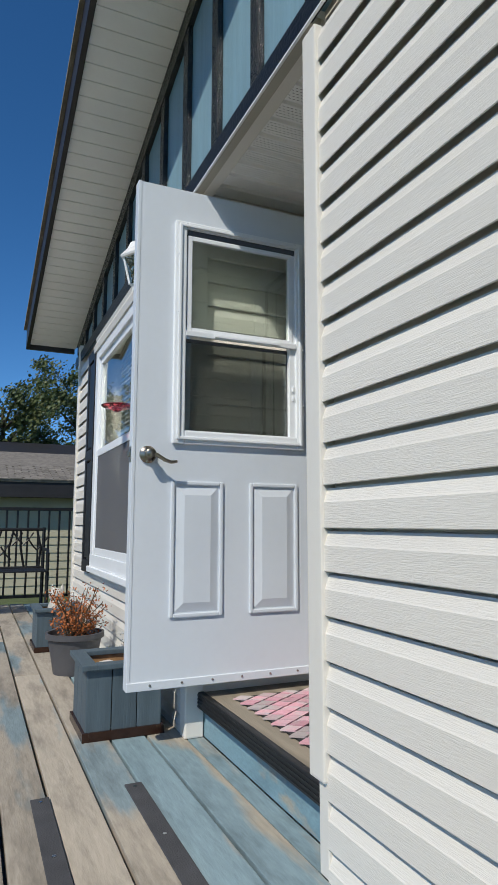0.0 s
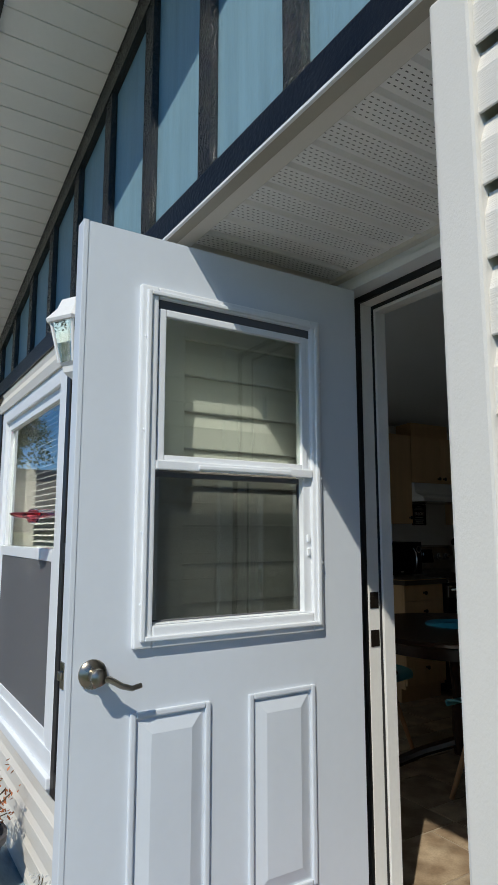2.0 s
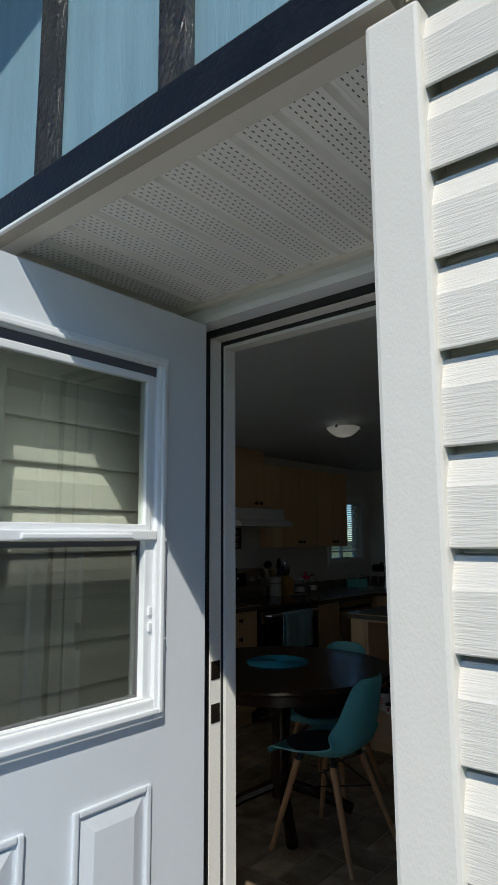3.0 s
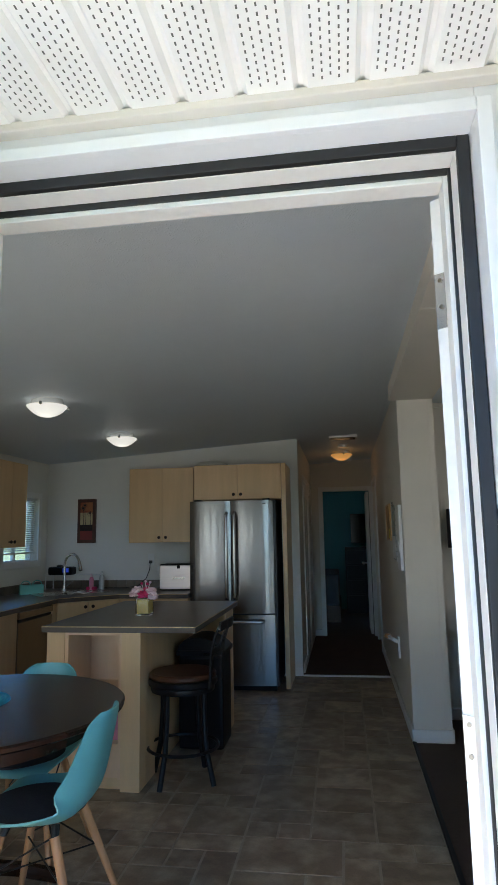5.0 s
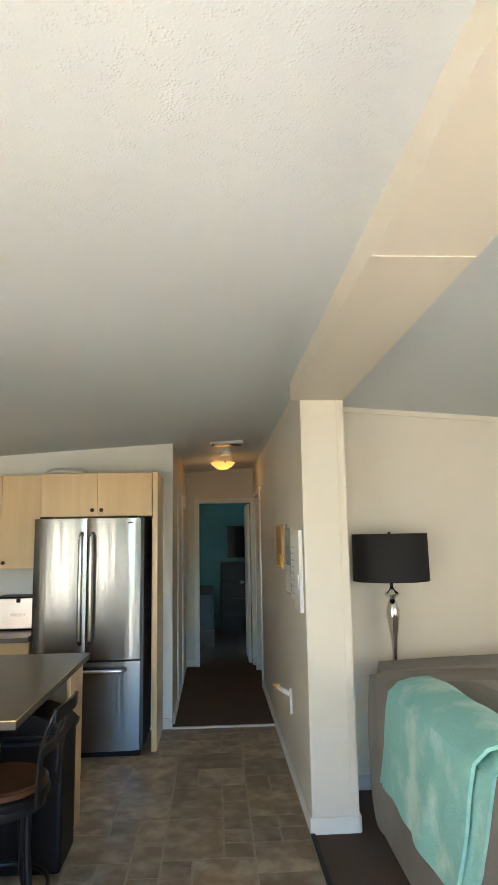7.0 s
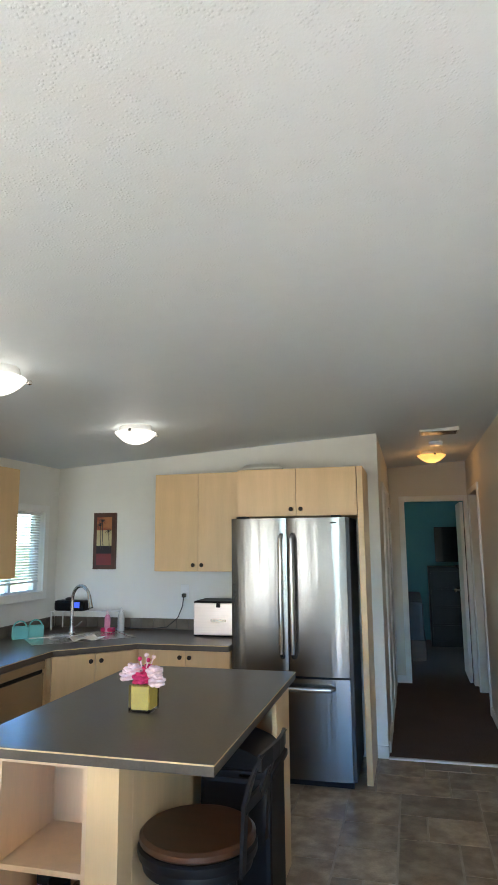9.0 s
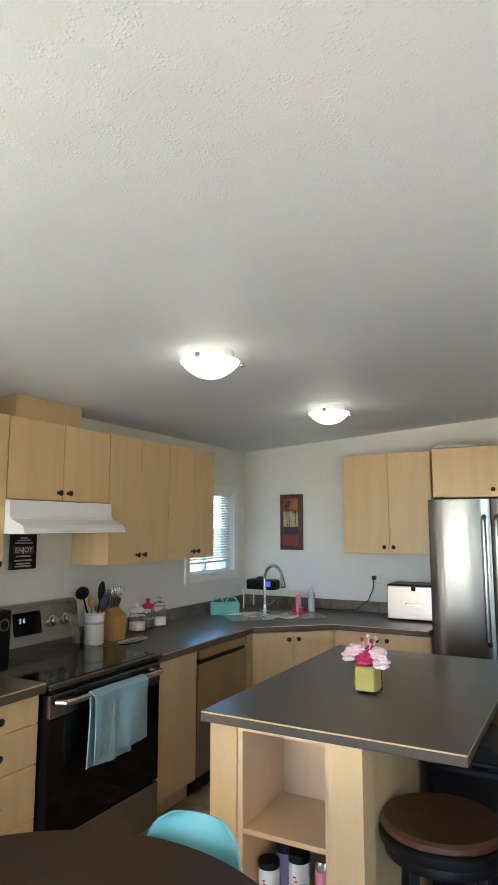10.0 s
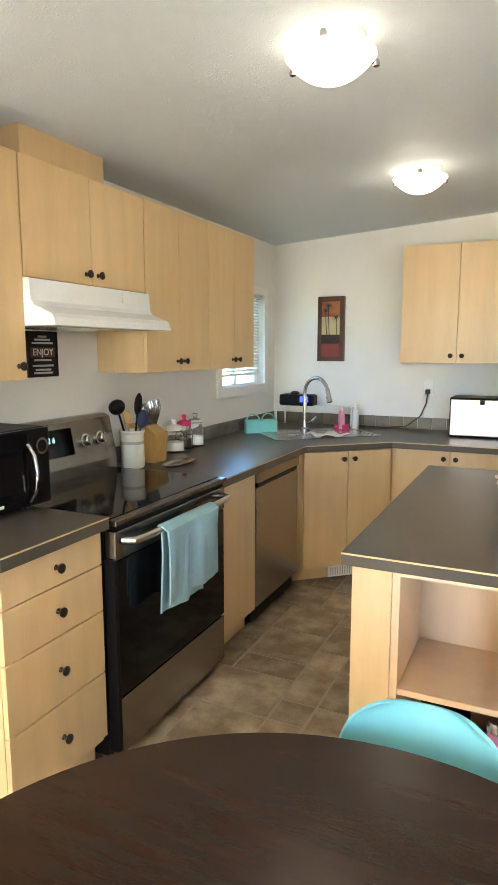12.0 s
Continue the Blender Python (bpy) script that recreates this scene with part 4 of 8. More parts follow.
# drawer unit
u = thing("drawer_unit", (BF, 2.39, 0), "maple base cabinet with four drawers", "cabinet")
base_box(u, WX, BF, 2.178, 2.600, top=CT + 0.028)
for z0, z1, kz in ((0.730, 0.845, 0.786), (0.572, 0.726, 0.650), (0.358, 0.568, 0.464), (0.125, 0.354, 0.242)):
    dr = part("drawer_front", cube(BF - 0.018, BF, 2.180, 2.598, z0, z1, 0.002), M["maple"], u)
    knob(dr, (BF, 2.39, kz), "+x")
u = thing("base_cabinet", (BF, 3.59, 0), "narrow maple base cabinet beside the stove", "cabinet")
base_box(u, WX, BF, 3.402, 3.802)
part("door", cube(BF - 0.018, BF, 3.404, 3.800, 0.105, CT - 0.044, 0.002), M["maple"], u)
# dishwasher
u = thing("dishwasher", (BF, 4.07, 0), "stainless steel dishwasher under the counter", "dishwasher")
part("body", cube(WX + 0.05, BF - 0.03, 3.808, 4.394, 0.02, CT - 0.045), M["satin_black"], u)
part("door", cube(BF - 0.028, BF + 0.004, 3.810, 4.392, 0.11, 0.735, 0.004), M["steel_dark"], u)
part("control_strip", cube(BF - 0.028, BF + 0.012, 3.810, 4.392, 0.760, 0.815, 0.005), M["steel_dark"], u)
part("pocket_handle", cube(BF - 0.02, BF + 0.004, 3.83, 4.375, 0.738, 0.757, 0.002), M["satin_black"], u)
part("toe_panel", cube(BF - 0.07, BF - 0.06, 3.813, 4.388, 0.0, 0.105), M["satin_black"], u)
# corner unit across the corner
P0, P1 = Vector((-2.47, 4.46)), Vector((-2.03, 4.86))
u = thing("corner_cabinet", (-2.4, 4.8, 0), "maple corner base cabinet under the sink", "cabinet")
bm = bmesh.new()
prism(bm, [(WX, 4.40), (BF - 0.02, 4.40), (BF - 0.02, P0.y), (P1.x, P1.y + 0.02), (P1.x, BY), (WX, BY)], "z", 0.10, CT - 0.042)
part("body", bm, M["maple"], u)
bm = bmesh.new()
prism(bm, [(WX, 4.40), (BF - 0.09, 4.40), (BF - 0.09, P0.y + 0.02), (P1.x - 0.05, P1.y + 0.06), (P1.x, BY), (WX, BY)], "z", 0.0, 0.10)
part("toe_kick", bm, M["maple"], u)
along = (P1 - P0).normalized()
out = Vector((along.y, -along.x))
ANG = math.atan2(along.y, along.x)


def diag(s, d=0.0):
    q = P0 + along * s + out * d
    return (q.x, q.y)


DL = (P1 - P0).length
for a, b, ks in ((0.012, DL / 2 - 0.002, DL / 2 - 0.035), (DL / 2 + 0.002, DL - 0.012, DL / 2 + 0.035)):
    bm = bmesh.new()
    prism(bm, [diag(a, 0.0), diag(b, 0.0), diag(b, 0.018), diag(a, 0.018)], "z", 0.105, CT - 0.046)
    dd = part("door", bm, M["maple"], u)
    k = diag(ks, 0.018)
    knob(dd, (k[0], k[1], 0.772), ANG)
bm = bmesh.new()
prism(bm, [diag(0.20, -0.05), diag(0.48, -0.05), diag(0.48, -0.036), diag(0.20, -0.036)], "z", 0.015, 0.085)
vent = thing("floor_vent", (*diag(0.3), 0.0), "white slotted heat vent in the toe kick", "vent")
part("grille", bm, M["white"], vent)
for k in range(16):
    bm = bmesh.new()
    s = 0.215 + k * 0.0165
    prism(bm, [diag(s, -0.037), diag(s + 0.006, -0.037), diag(s + 0.006, -0.0345), diag(s, -0.0345)], "z", 0.025, 0.075)
    part("slat", bm, M["chalk"], vent)
# north base units
u = thing("base_cabinet", (-1.7, 4.9, 0), "maple base cabinet with two doors under the toaster oven", "cabinet")
part("body", cube(-2.03, -1.36, 4.90, BY, 0.10, CT - 0.042), M["maple"], u)
part("toe_kick", cube(-2.03, -1.36, 4.96, BY, 0, 0.10), M["maple"], u)
for a, b, kx in ((-2.0, -1.681, -1.715), (-1.678, -1.362, -1.645)):
    d = part("door", cube(a, b, 4.880, 4.899, 0.105, CT - 0.046, 0.002), M["maple"], u)
    knob(d, (kx, 4.880, 0.772), "-y")

# worktops with a pale line along the front edge
TOP0 = CT - 0.040


def worktop(name, outline, edge, label, z0=TOP0, z1=CT):
    w = thing(name, (outline[0][0], outline[0][1], z0), label, "countertop")
    part("slab", prism(bmesh.new(), outline, "z", z0, z1), M["counter"], w)
    bm = bmesh.new()
    for (a, b) in zip(edge, edge[1:]):
        a, b = Vector(a), Vector(b)
        d = (b - a).normalized()
        o = Vector((d.y, -d.x)) * 0.0012
        prism(bm, [tuple(a - o * 0.5), tuple(b - o * 0.5), tuple(b + o), tuple(a + o)], "z", z1 - 0.0055, z1 - 0.0008)
    part("edge_line", bm, M["maple_edge"], w, "pale maple edge line")
    return w


worktop("countertop", [(WX, 2.160), (BF + 0.03, 2.160), (BF + 0.03, 2.606), (WX, 2.606)], [(WX, 2.160), (BF + 0.03, 2.160), (BF + 0.03, 2.606)], "dark laminate countertop beside the stove", TOP0 + 0.028, CT + 0.028)
worktop("countertop", [(WX, 3.398), (BF + 0.03, 3.398), (BF + 0.03, 4.448), (-2.02, 4.835), (-1.36, 4.845), (-1.36, BY), (WX, BY)],
        [(BF + 0.03, 3.398), (BF + 0.03, 4.448), (-2.02, 4.835), (-1.36, 4.845)], "dark laminate countertop running round the corner")
bs = thing("backsplash", (WX, 4.5, CT), "low stone-look tile backsplash along the counter", "backsplash", kind="structure")
y = 3.40
while y < 5.50:
    part("tile", cube(WX, WX + 0.012, y + 0.001, min(y + 0.098, 5.535), CT, CT + 0.082, 0.0015), M["bsplash"], bs)
    y += 0.100
x = WX + 0.014
while x < -1.38:
    part("tile", cube(x + 0.001, x + 0.098, BY - 0.012, BY, CT, CT + 0.082, 0.0015), M["bsplash"], bs)
    x += 0.100

# stove
SX = -2.43
st = thing("stove", (-2.75, 3.0, 0), "stainless and black electric range with a towel on its handle", "stove")
part("body", cube(-3.06, SX - 0.045, 2.614, 3.392, 0.03, 0.85, 0.003), M["satin_black"], st)
dr = part("oven_door", cube(SX - 0.045, SX, 2.622, 3.386, 0.255, 0.735, 0.006), M["gloss_black"], st, "black glass oven door")
part("top_band", cube(SX - 0.045, SX + 0.002, 2.620, 3.388, 0.737, 0.835, 0.005), M["steel"], st, "stainless band")
part("vent_gap", cube(SX - 0.05, SX - 0.004, 2.64, 3.37, 0.838, 0.852), M["satin_black"], st)
part("side_post", cube(SX - 0.04, SX + 0.001, 2.612, 2.628, 0.06, 0.74), M["satin_black"], st)
part("storage_drawer", cube(SX - 0.045, SX, 2.624, 3.386, 0.045, 0.248, 0.006), M["steel_dark"], st, "stainless storage drawer")
bm = bmesh.new()
tube(bm, [(SX + 0.003, 2.655, 0.800), (SX + 0.04, 2.670, 0.800), (SX + 0.05, 2.72, 0.800), (SX + 0.05, 3.29, 0.800), (SX + 0.04, 3.34, 0.800), (SX + 0.003, 3.355, 0.800)], 0.014, 12)
part("handle", bm, M["brushed"], st, "stainless bar handle", True)
part("cooktop", cube(-3.02, SX + 0.012, 2.612, 3.394, 0.856, 0.874, 0.004), M["steel"], st, "steel-rimmed cooktop")
part("glass_top", cube(-3.00, SX - 0.025, 2.626, 3.380, 0.8735, 0.8765, 0.001), M["gloss_black"], st, "black glass hob")
bm = bmesh.new()
prism(bm, [(-3.10, 0.86), (-3.0, 0.86), (-3.0, 0.925), (-3.035, 1.115), (-3.06, 1.128), (-3.10, 1.128)], "y", 2.614, 3.392)
bg = part("backguard", bm, M["steel_dark"], st, "stainless control panel")


def on_guard(y, z, d=0.0):
    k = (z - 0.925) / 0.19
    return Vector((-3.0 - 0.035 * k + d, y, z + 0.18 * d))


bm = bmesh.new()
for q in ((2.93, 0.975), (3.115, 0.975), (3.115, 1.09), (2.93, 1.09)):
    bm.verts.new(on_guard(*q, 0.002))
bm.verts.ensure_lookup_table()
bm.faces.new(bm.verts[:])
bmesh.ops.solidify(bm, geom=bm.faces[:], thickness=0.003)
disp = part("display", bm, M["gloss_black"], bg, "black oven display")
text_part("digits", "2 6", 0.034, Matrix.Translation(on_guard(2.985, 1.048, 0.0045)) @ FACE_EAST, M["digit"], disp)
GT = Matrix.Rotation(radians(80), 3, "Y")
for y in (2.70, 2.80, 3.19, 3.29):
    part("control_knob", lathe(bmesh.new(), [(0, 0), (0.031, 0), (0.031, 0.010), (0.024, 0.012), (0.023, 0.030), (0.018, 0.034), (0, 0.034)], on_guard(y, 1.025), 24, GT), M["brushed"], bg, "round steel knob", True)

# towel over the oven handle
tw = thing("dish_towel", (SX + 0.05, 3.02, 0.8), "pale blue ribbed dish towel hung on the oven handle", "towel")


def cloth(rows_, m, parent, name, label="", thick=0.006):
    bm = bmesh.new()
    grid = [[bm.verts.new(p) for p in r] for r in rows_]
    for a, b in zip(grid, grid[1:]):
        for k in range(len(a) - 1):
            bm.faces.new((a[k], a[k + 1], b[k + 1], b[k]))
    bmesh.ops.recalc_face_normals(bm, faces=bm.faces[:])
    bmesh.ops.solidify(bm, geom=bm.faces[:], thickness=thick)
    return part(name, bm, M[m], parent, label, True)


def towel_rows(y0, y1, front_drop, xo, phase):
    rows_ = []
    for k in range(25):
        v = k / 24
        if v < 0.12:
            a = radians(180 - 180 * v / 0.12)
            px, pz = SX + 0.05 + 0.019 * math.cos(a), 0.800 + 0.019 * math.sin(a)
        else:
            px, pz = SX + 0.069 + xo * 0.3, 0.800 - front_drop * (v - 0.12) / 0.88
        r = []
        for n in range(17):
            w = n / 16
            wave = 0.010 * math.sin(w * 9 + phase + v * 1.5) * min(1, v * 3) + 0.004 * math.sin(w * 23 + phase)* min(1, v * 2)
            r.append((px + max(wave, -0.008) + (0.008 if v > 0.12 else 0), y0 + (y1 - y0) * w + 0.012 * (v - 0.3) * (w - 0.5), pz - 0.012 * w * v))
        rows_.append(r)
    return rows_


cloth(towel_rows(2.805, 3.185, 0.262, 0.02, 0.4), "towel", tw, "front_fold")
rear = [[(p[0] - 0.014, p[1] - 0.045, p[2]) for p in r] for r in towel_rows(2.83, 3.12, 0.295, 0.0, 2.1)]
cloth(rear[3:], "towel", tw, "back_fold")

# range hood
hd = thing("range_hood", (-2.9, 3.04, 1.5), "white under-cabinet range hood", "range hood")
bm = bmesh.new()
prism(bm, [(WX, 1.515), (-2.70, 1.515), (-2.70, 1.530), (-2.715, 1.545), (-2.785, 1.572), (-2.800, 1.590), (-2.806, 1.664), (WX, 1.664)], "y", 2.684, 3.402)
part("shell", bm, M["white"], hd)
part("lip", cube(WX, -2.695, 2.682, 3.404, 1.503, 1.517, 0.003), M["white"], hd)
part("filter", cube(-3.05, -2.75, 2.75, 3.34, 1.4995, 1.5035), M["brushed"], hd, "grey mesh filter")
bm = bmesh.new()
prism(bm, [(-2.803, 1.650), (-2.801, 1.612), (-2.798, 1.612), (-2.800, 1.650)], "y", 3.20, 3.30)
part("switch_plate", bm, M["paper"], hd, "pale switch plate")

# microwave
MZ = CT + 0.028
mw = thing("microwave", (-2.88, 2.42, MZ), "black microwave with a curved chrome handle on the counter", "microwave")
MX = -2.715
part("case", cube(-3.06, MX - 0.02, 2.185, 2.650, MZ + 0.014, 1.165, 0.006), M["satin_black"], mw)
part("door", cube(MX - 0.02, MX, 2.187, 2.555, MZ + 0.016, 1.163, 0.006), M["gloss_black"], mw, "black glass door")
part("control_panel", cube(MX - 0.02, MX - 0.001, 2.558, 2.648, MZ + 0.016, 1.163, 0.004), M["satin_black"], mw)
bm = bmesh.new()
tube(bm, [(MX, 2.548, 1.115), (MX + 0.022, 2.553, 1.08), (MX + 0.030, 2.556, 1.02), (MX + 0.022, 2.553, 0.955), (MX, 2.548, 0.925)], 0.007, 10)
part("handle", bm, M["chrome"], mw, "curved chrome handle", True)
bm = lathe(bmesh.new(), [(0.020, 0), (0.028, 0), (0.028, 0.012), (0.020, 0.012), (0.020, 0)], (MX, 2.602, 1.105), 24, TX)
part("dial_ring", bm, M["chrome"], mw, "chrome dial ring", True)
part("badge", cube(MX - 0.0005, MX + 0.0008, 2.40, 2.437, MZ + 0.035, MZ + 0.045), M["paper"], mw, "pale badge")
for x in (-3.02, -2.76):
    for y in (2.22, 2.58):
        b2 = bmesh.new()
        cyl(b2, (x, y, MZ), (x, y, MZ + 0.015), 0.012)
        part("foot", b2, M["black"], mw)

# wall sign
sg = thing("wall_sign", (WX, 3.045, 1.31), "small black framed chalk sign lettered ENJOY on the wall", "sign")
part("board", cube(WX, WX + 0.012, 2.960, 3.130, 1.310, 1.495, 0.002), M["satin_black"], sg)
part("frame", frame_bars(bmesh.new(), 2.958, 3.132, 1.308, 1.497, 0.007, 0.007, 0.007, 0.007, WX, WX + 0.016, 0.001), M["espresso"], sg)
bn = part("banner", cube(WX + 0.012, WX + 0.0135, 2.975, 3.115, 1.390, 1.430), M["frame_brown"], sg, "reddish banner")
text_part("lettering", "ENJOY", 0.040, Matrix.Translation((WX + 0.0145, 3.045, 1.410)) @ FACE_EAST, M["paper"], bn)
for z, w in ((1.475, 0.05), (1.462, 0.09), (1.448, 0.12), (1.378, 0.10), (1.355, 0.12), (1.338, 0.09), (1.325, 0.11)):
    part("print_bar", cube(WX + 0.012, WX + 0.013, 3.045 - w / 2, 3.045 + w / 2, z - 0.004, z + 0.004), M["chalk"], sg)

# refrigerator
FX0, FX1, FY = -1.345, -0.556, 4.87
fg = thing("refrigerator", (-0.95, 5.2, 0), "stainless french-door refrigerator with bottom freezer", "refrigerator")
part("cabinet", cube(FX0 + 0.005, FX1 + 0.02, FY + 0.075, BY - 0.03, 0.03, 1.715, 0.004), M["fridge_side"], fg, "dark grey cabinet")
part("base_grille", cube(FX0 + 0.02, FX1, FY + 0.06, FY + 0.09, 0.0, 0.05), M["satin_black"], fg)


def bowed(x0, x1, z0, z1, bow=0.014, n=10):
    """A door skin that bulges gently towards the room."""
    bm = bmesh.new()
    pts = []
    for k in range(n + 1):
        u = k / n
        pts.append((x0 + (x1 - x0) * u, FY - bow * (1 - (2 * u - 1) ** 4) + 0.012))
    prism(bm, [(x0, FY + 0.072), *pts, (x1, FY + 0.072)], "z", z0, z1)
    return bm


FM = -0.953
part("door", bowed(FX0, FM - 0.003, 0.682, 1.712), M["steel"], fg, "stainless door", True)
part("door", bowed(FM + 0.003, FX1, 0.682, 1.712), M["steel"], fg, "stainless door", True)
part("freezer_drawer", bowed(FX0, FX1, 0.052, 0.668), M["steel"], fg, "stainless freezer drawer", True)
for x in (FM - 0.038, FM + 0.038):
    bm = bmesh.new()
    tube(bm, [(x, FY, 0.80), (x, FY - 0.045, 0.83), (x, FY - 0.055, 0.95), (x, FY - 0.057, 1.20), (x, FY - 0.055, 1.45), (x, FY - 0.045, 1.57), (x, FY, 1.60)], 0.016, 12)
    part("door_handle", bm, M["brushed"], fg, "long stainless handle", True)
bm = bmesh.new()
tube(bm, [(-1.24, FY, 0.612), (-1.22, FY - 0.045, 0.612), (-1.12, FY - 0.056, 0.612), (-0.95, FY - 0.058, 0.612), (-0.78, FY - 0.056, 0.612), (-0.68, FY - 0.045, 0.612), (-0.66, FY, 0.612)], 0.017, 12)
part("drawer_handle", bm, M["brushed"], fg, "long stainless handle", True)
part("badge", cube(-0.655, -0.615, FY - 0.001, FY + 0.004, 1.672, 1.680), M["satin_black"], fg)
for x0, x1 in ((FX0 + 0.03, FX0 + 0.10), (FX1 - 0.10, FX1 - 0.03)):
    part("hinge_cover", cube(x0, x1, FY + 0.03, FY + 0.14, 1.712, 1.728, 0.004), M["satin_black"], fg)

# island
isl = thing("kitchen_island", (-1.3, 3.3, 0), "maple kitchen island with open shelves at its end", "island")
IX0, IX1, IY0, IY1 = -1.640, -1.075, 2.622, 3.925
IT, IZ = 0.885, 0.850
part("end_post", cube(IX0, -1.532, IY0 - 0.004, IY0 + 0.03, 0, IZ, 0.002), M["maple"], isl)
part("side_wall", cube(IX0, IX0 + 0.02, IY0 + 0.03, IY1, 0, IZ, 0.001), M["maple"], isl)
part("column", cube(-1.187, IX1, IY0 - 0.010, IY0 + 0.10, 0, IZ, 0.002), M["maple"], isl)
part("shelf_side", cube(-1.531, -1.511, IY0 + 0.002, 2.98, 0.06, IZ), M["maple_in"], isl)
part("shelf_side", cube(-1.207, -1.188, IY0 + 0.002, 2.98, 0.06, IZ), M["maple_in"], isl)
part("shelf_back", cube(-1.511, -1.207, 2.96, 2.98, 0.06, IZ), M["maple_in"], isl)
part("shelf", cube(-1.511, -1.207, IY0 + 0.004, 2.96, 0.497, 0.515, 0.002), M["maple_in"], isl)
part("shelf", cube(-1.511, -1.207, IY0 + 0.004, 2.96, 0.227, 0.245, 0.002), M["maple_in"], isl)
part("top_rail", cube(-1.531, -1.188, IY0, IY0 + 0.02, IZ - 0.018, IZ, 0.001), M["maple_in"], isl)
part("shelf_front", cube(-1.511, -1.207, IY0 + 0.02, IY0 + 0.036, 0.062, 0.227), M["maple_in"], isl)
part("plinth", cube(-1.62, -1.10, IY0 + 0.03, IY1 - 0.02, 0, 0.062), M["maple"], isl)
part("side_wall", cube(IX1 - 0.03, IX1 - 0.008, IY0 + 0.10, IY1, 0, IZ), M["maple"], isl)
part("side_stile", cube(IX1 - 0.008, IX1, IY0 + 0.10, IY0 + 0.30, 0.0, IZ - 0.02, 0.001), M["maple"], isl)
part("back_wall", cube(IX0, IX1, IY1 - 0.02, IY1, 0, IZ), M["maple"], isl)
part("support_panel", cube(IX1, -0.775, IY1 - 0.035, IY1, 0, IZ, 0.002), M["maple"], isl)
part("support_return", cube(-0.795, -0.775, 3.62, IY1 - 0.035, 0, IZ, 0.002), M["maple"], isl)
worktop("island_top", [(-1.665, 2.597), (-0.752, 2.592), (-0.752, 4.0), (-1.665, 4.0)], [(-1.665, 4.0), (-1.665, 2.597), (-0.752, 2.592), (-0.752, 4.0)], "dark laminate island top with a pale edge line", IZ, IT)


# ceiling lamps
def ceiling_lamp(x, y, r, glass_key, label, clip_key):
    z = ceil_z(x)
    lamp = thing("ceiling_light", (x, y, z), label, "ceiling light", "ceiling lights")
    part("base", lathe(bmesh.new(), [(0, 0.012), (r * 0.75, 0.012), (r * 0.80, -0.010), (r * 0.78, -0.046), (r * 0.7, -0.048), (0, -0.048)], (x, y, z)), M["white"], lamp, "", True)
    prof = []
    for k in range(11):
        u = k / 10
        prof.append((r * u, -0.042 - 0.070 * (r / 0.130) * (1 - u ** 2.3)))
    prof += [(r * 0.985, -0.038), (r * 0.80, -0.042)]
    part("bowl", lathe(bmesh.new(), prof, (x, y, z), 36), M[glass_key], lamp, "glowing frosted glass bowl", True)
    for a in (40, 160, 280):
        c, s = math.cos(radians(a)), math.sin(radians(a))
        bm = bmesh.new()
        cyl(bm, (x + r * 0.80 * c, y + r * 0.80 * s, z - 0.038), (x + (r + 0.012) * c, y + (r + 0.012) * s, z - 0.042), 0.006)
        lathe(bm, [(0, -0.012), (0.010, -0.008), (0.011, 0), (0.008, 0.01), (0, 0.012)], (x + (r + 0.012) * c, y + (r + 0.012) * s, z - 0.044), 12)
        part("clip", bm, M[clip_key], lamp, "small metal clip", True)
    return lamp


ceiling_lamp(-1.808, 2.865, 0.130, "lamp_white", "lit frosted glass bowl light on the kitchen ceiling", "brushed")
ceiling_lamp(-1.808, 4.28, 0.130, "lamp_white", "lit frosted glass bowl light on the kitchen ceiling", "brushed")
ceiling_lamp(0.10, 6.95, 0.135, "lamp_amber", "lit amber glass bowl light on the hallway ceiling", "bronze")
bulb("lamp_glow", (-1.808, 2.865, ceil_z(-1.808) - 0.19), 0.048, (1.0, 0.965, 0.89), 0.12)
bulb("lamp_glow", (-1.808, 4.28, ceil_z(-1.808) - 0.19), 0.048, (1.0, 0.965, 0.89), 0.12)
bulb("hall_glow", (0.10, 6.95, ceil_z(0.1) - 0.18), 0.055, (1.0, 0.55, 0.22), 0.10)

# ---------- dining window on the front wall ----------
wd = thing("window_1", (-2.2, F, 0.31), "white double-hung window with blinds", "window", kind="structure")
bm = bmesh.new()
for x0, x1, z0, z1 in ((-2.86, -2.76, 0.33, 1.93), (-1.64, -1.545, 0.33, 1.93), (-2.76, -1.64, 1.86, 1.93)):
    box(bm, x0, x1, F - 0.040, F + 0.02, z0, z1, 0.005)
part("frame", bm, M["pvc"], wd)
bm = cube(-2.88, -1.53, F - 0.060, F + 0.02, 0.295, 0.335, 0.005)
box(bm, -2.86, -1.545, F - 0.042, F + 0.02, 0.335, 0.42, 0.004)
part("sill", bm, M["pvc"], wd)
bm = bmesh.new()
prism(bm, [(F + 0.01, 1.93), (F - 0.05, 1.93), (F - 0.058, 1.97), (F - 0.035, 2.02), (F - 0.042, 2.045), (F + 0.01, 2.06)], "x", -2.90, -1.51)
part("head_moulding", bm, M["trim"], wd, "cream moulded head")
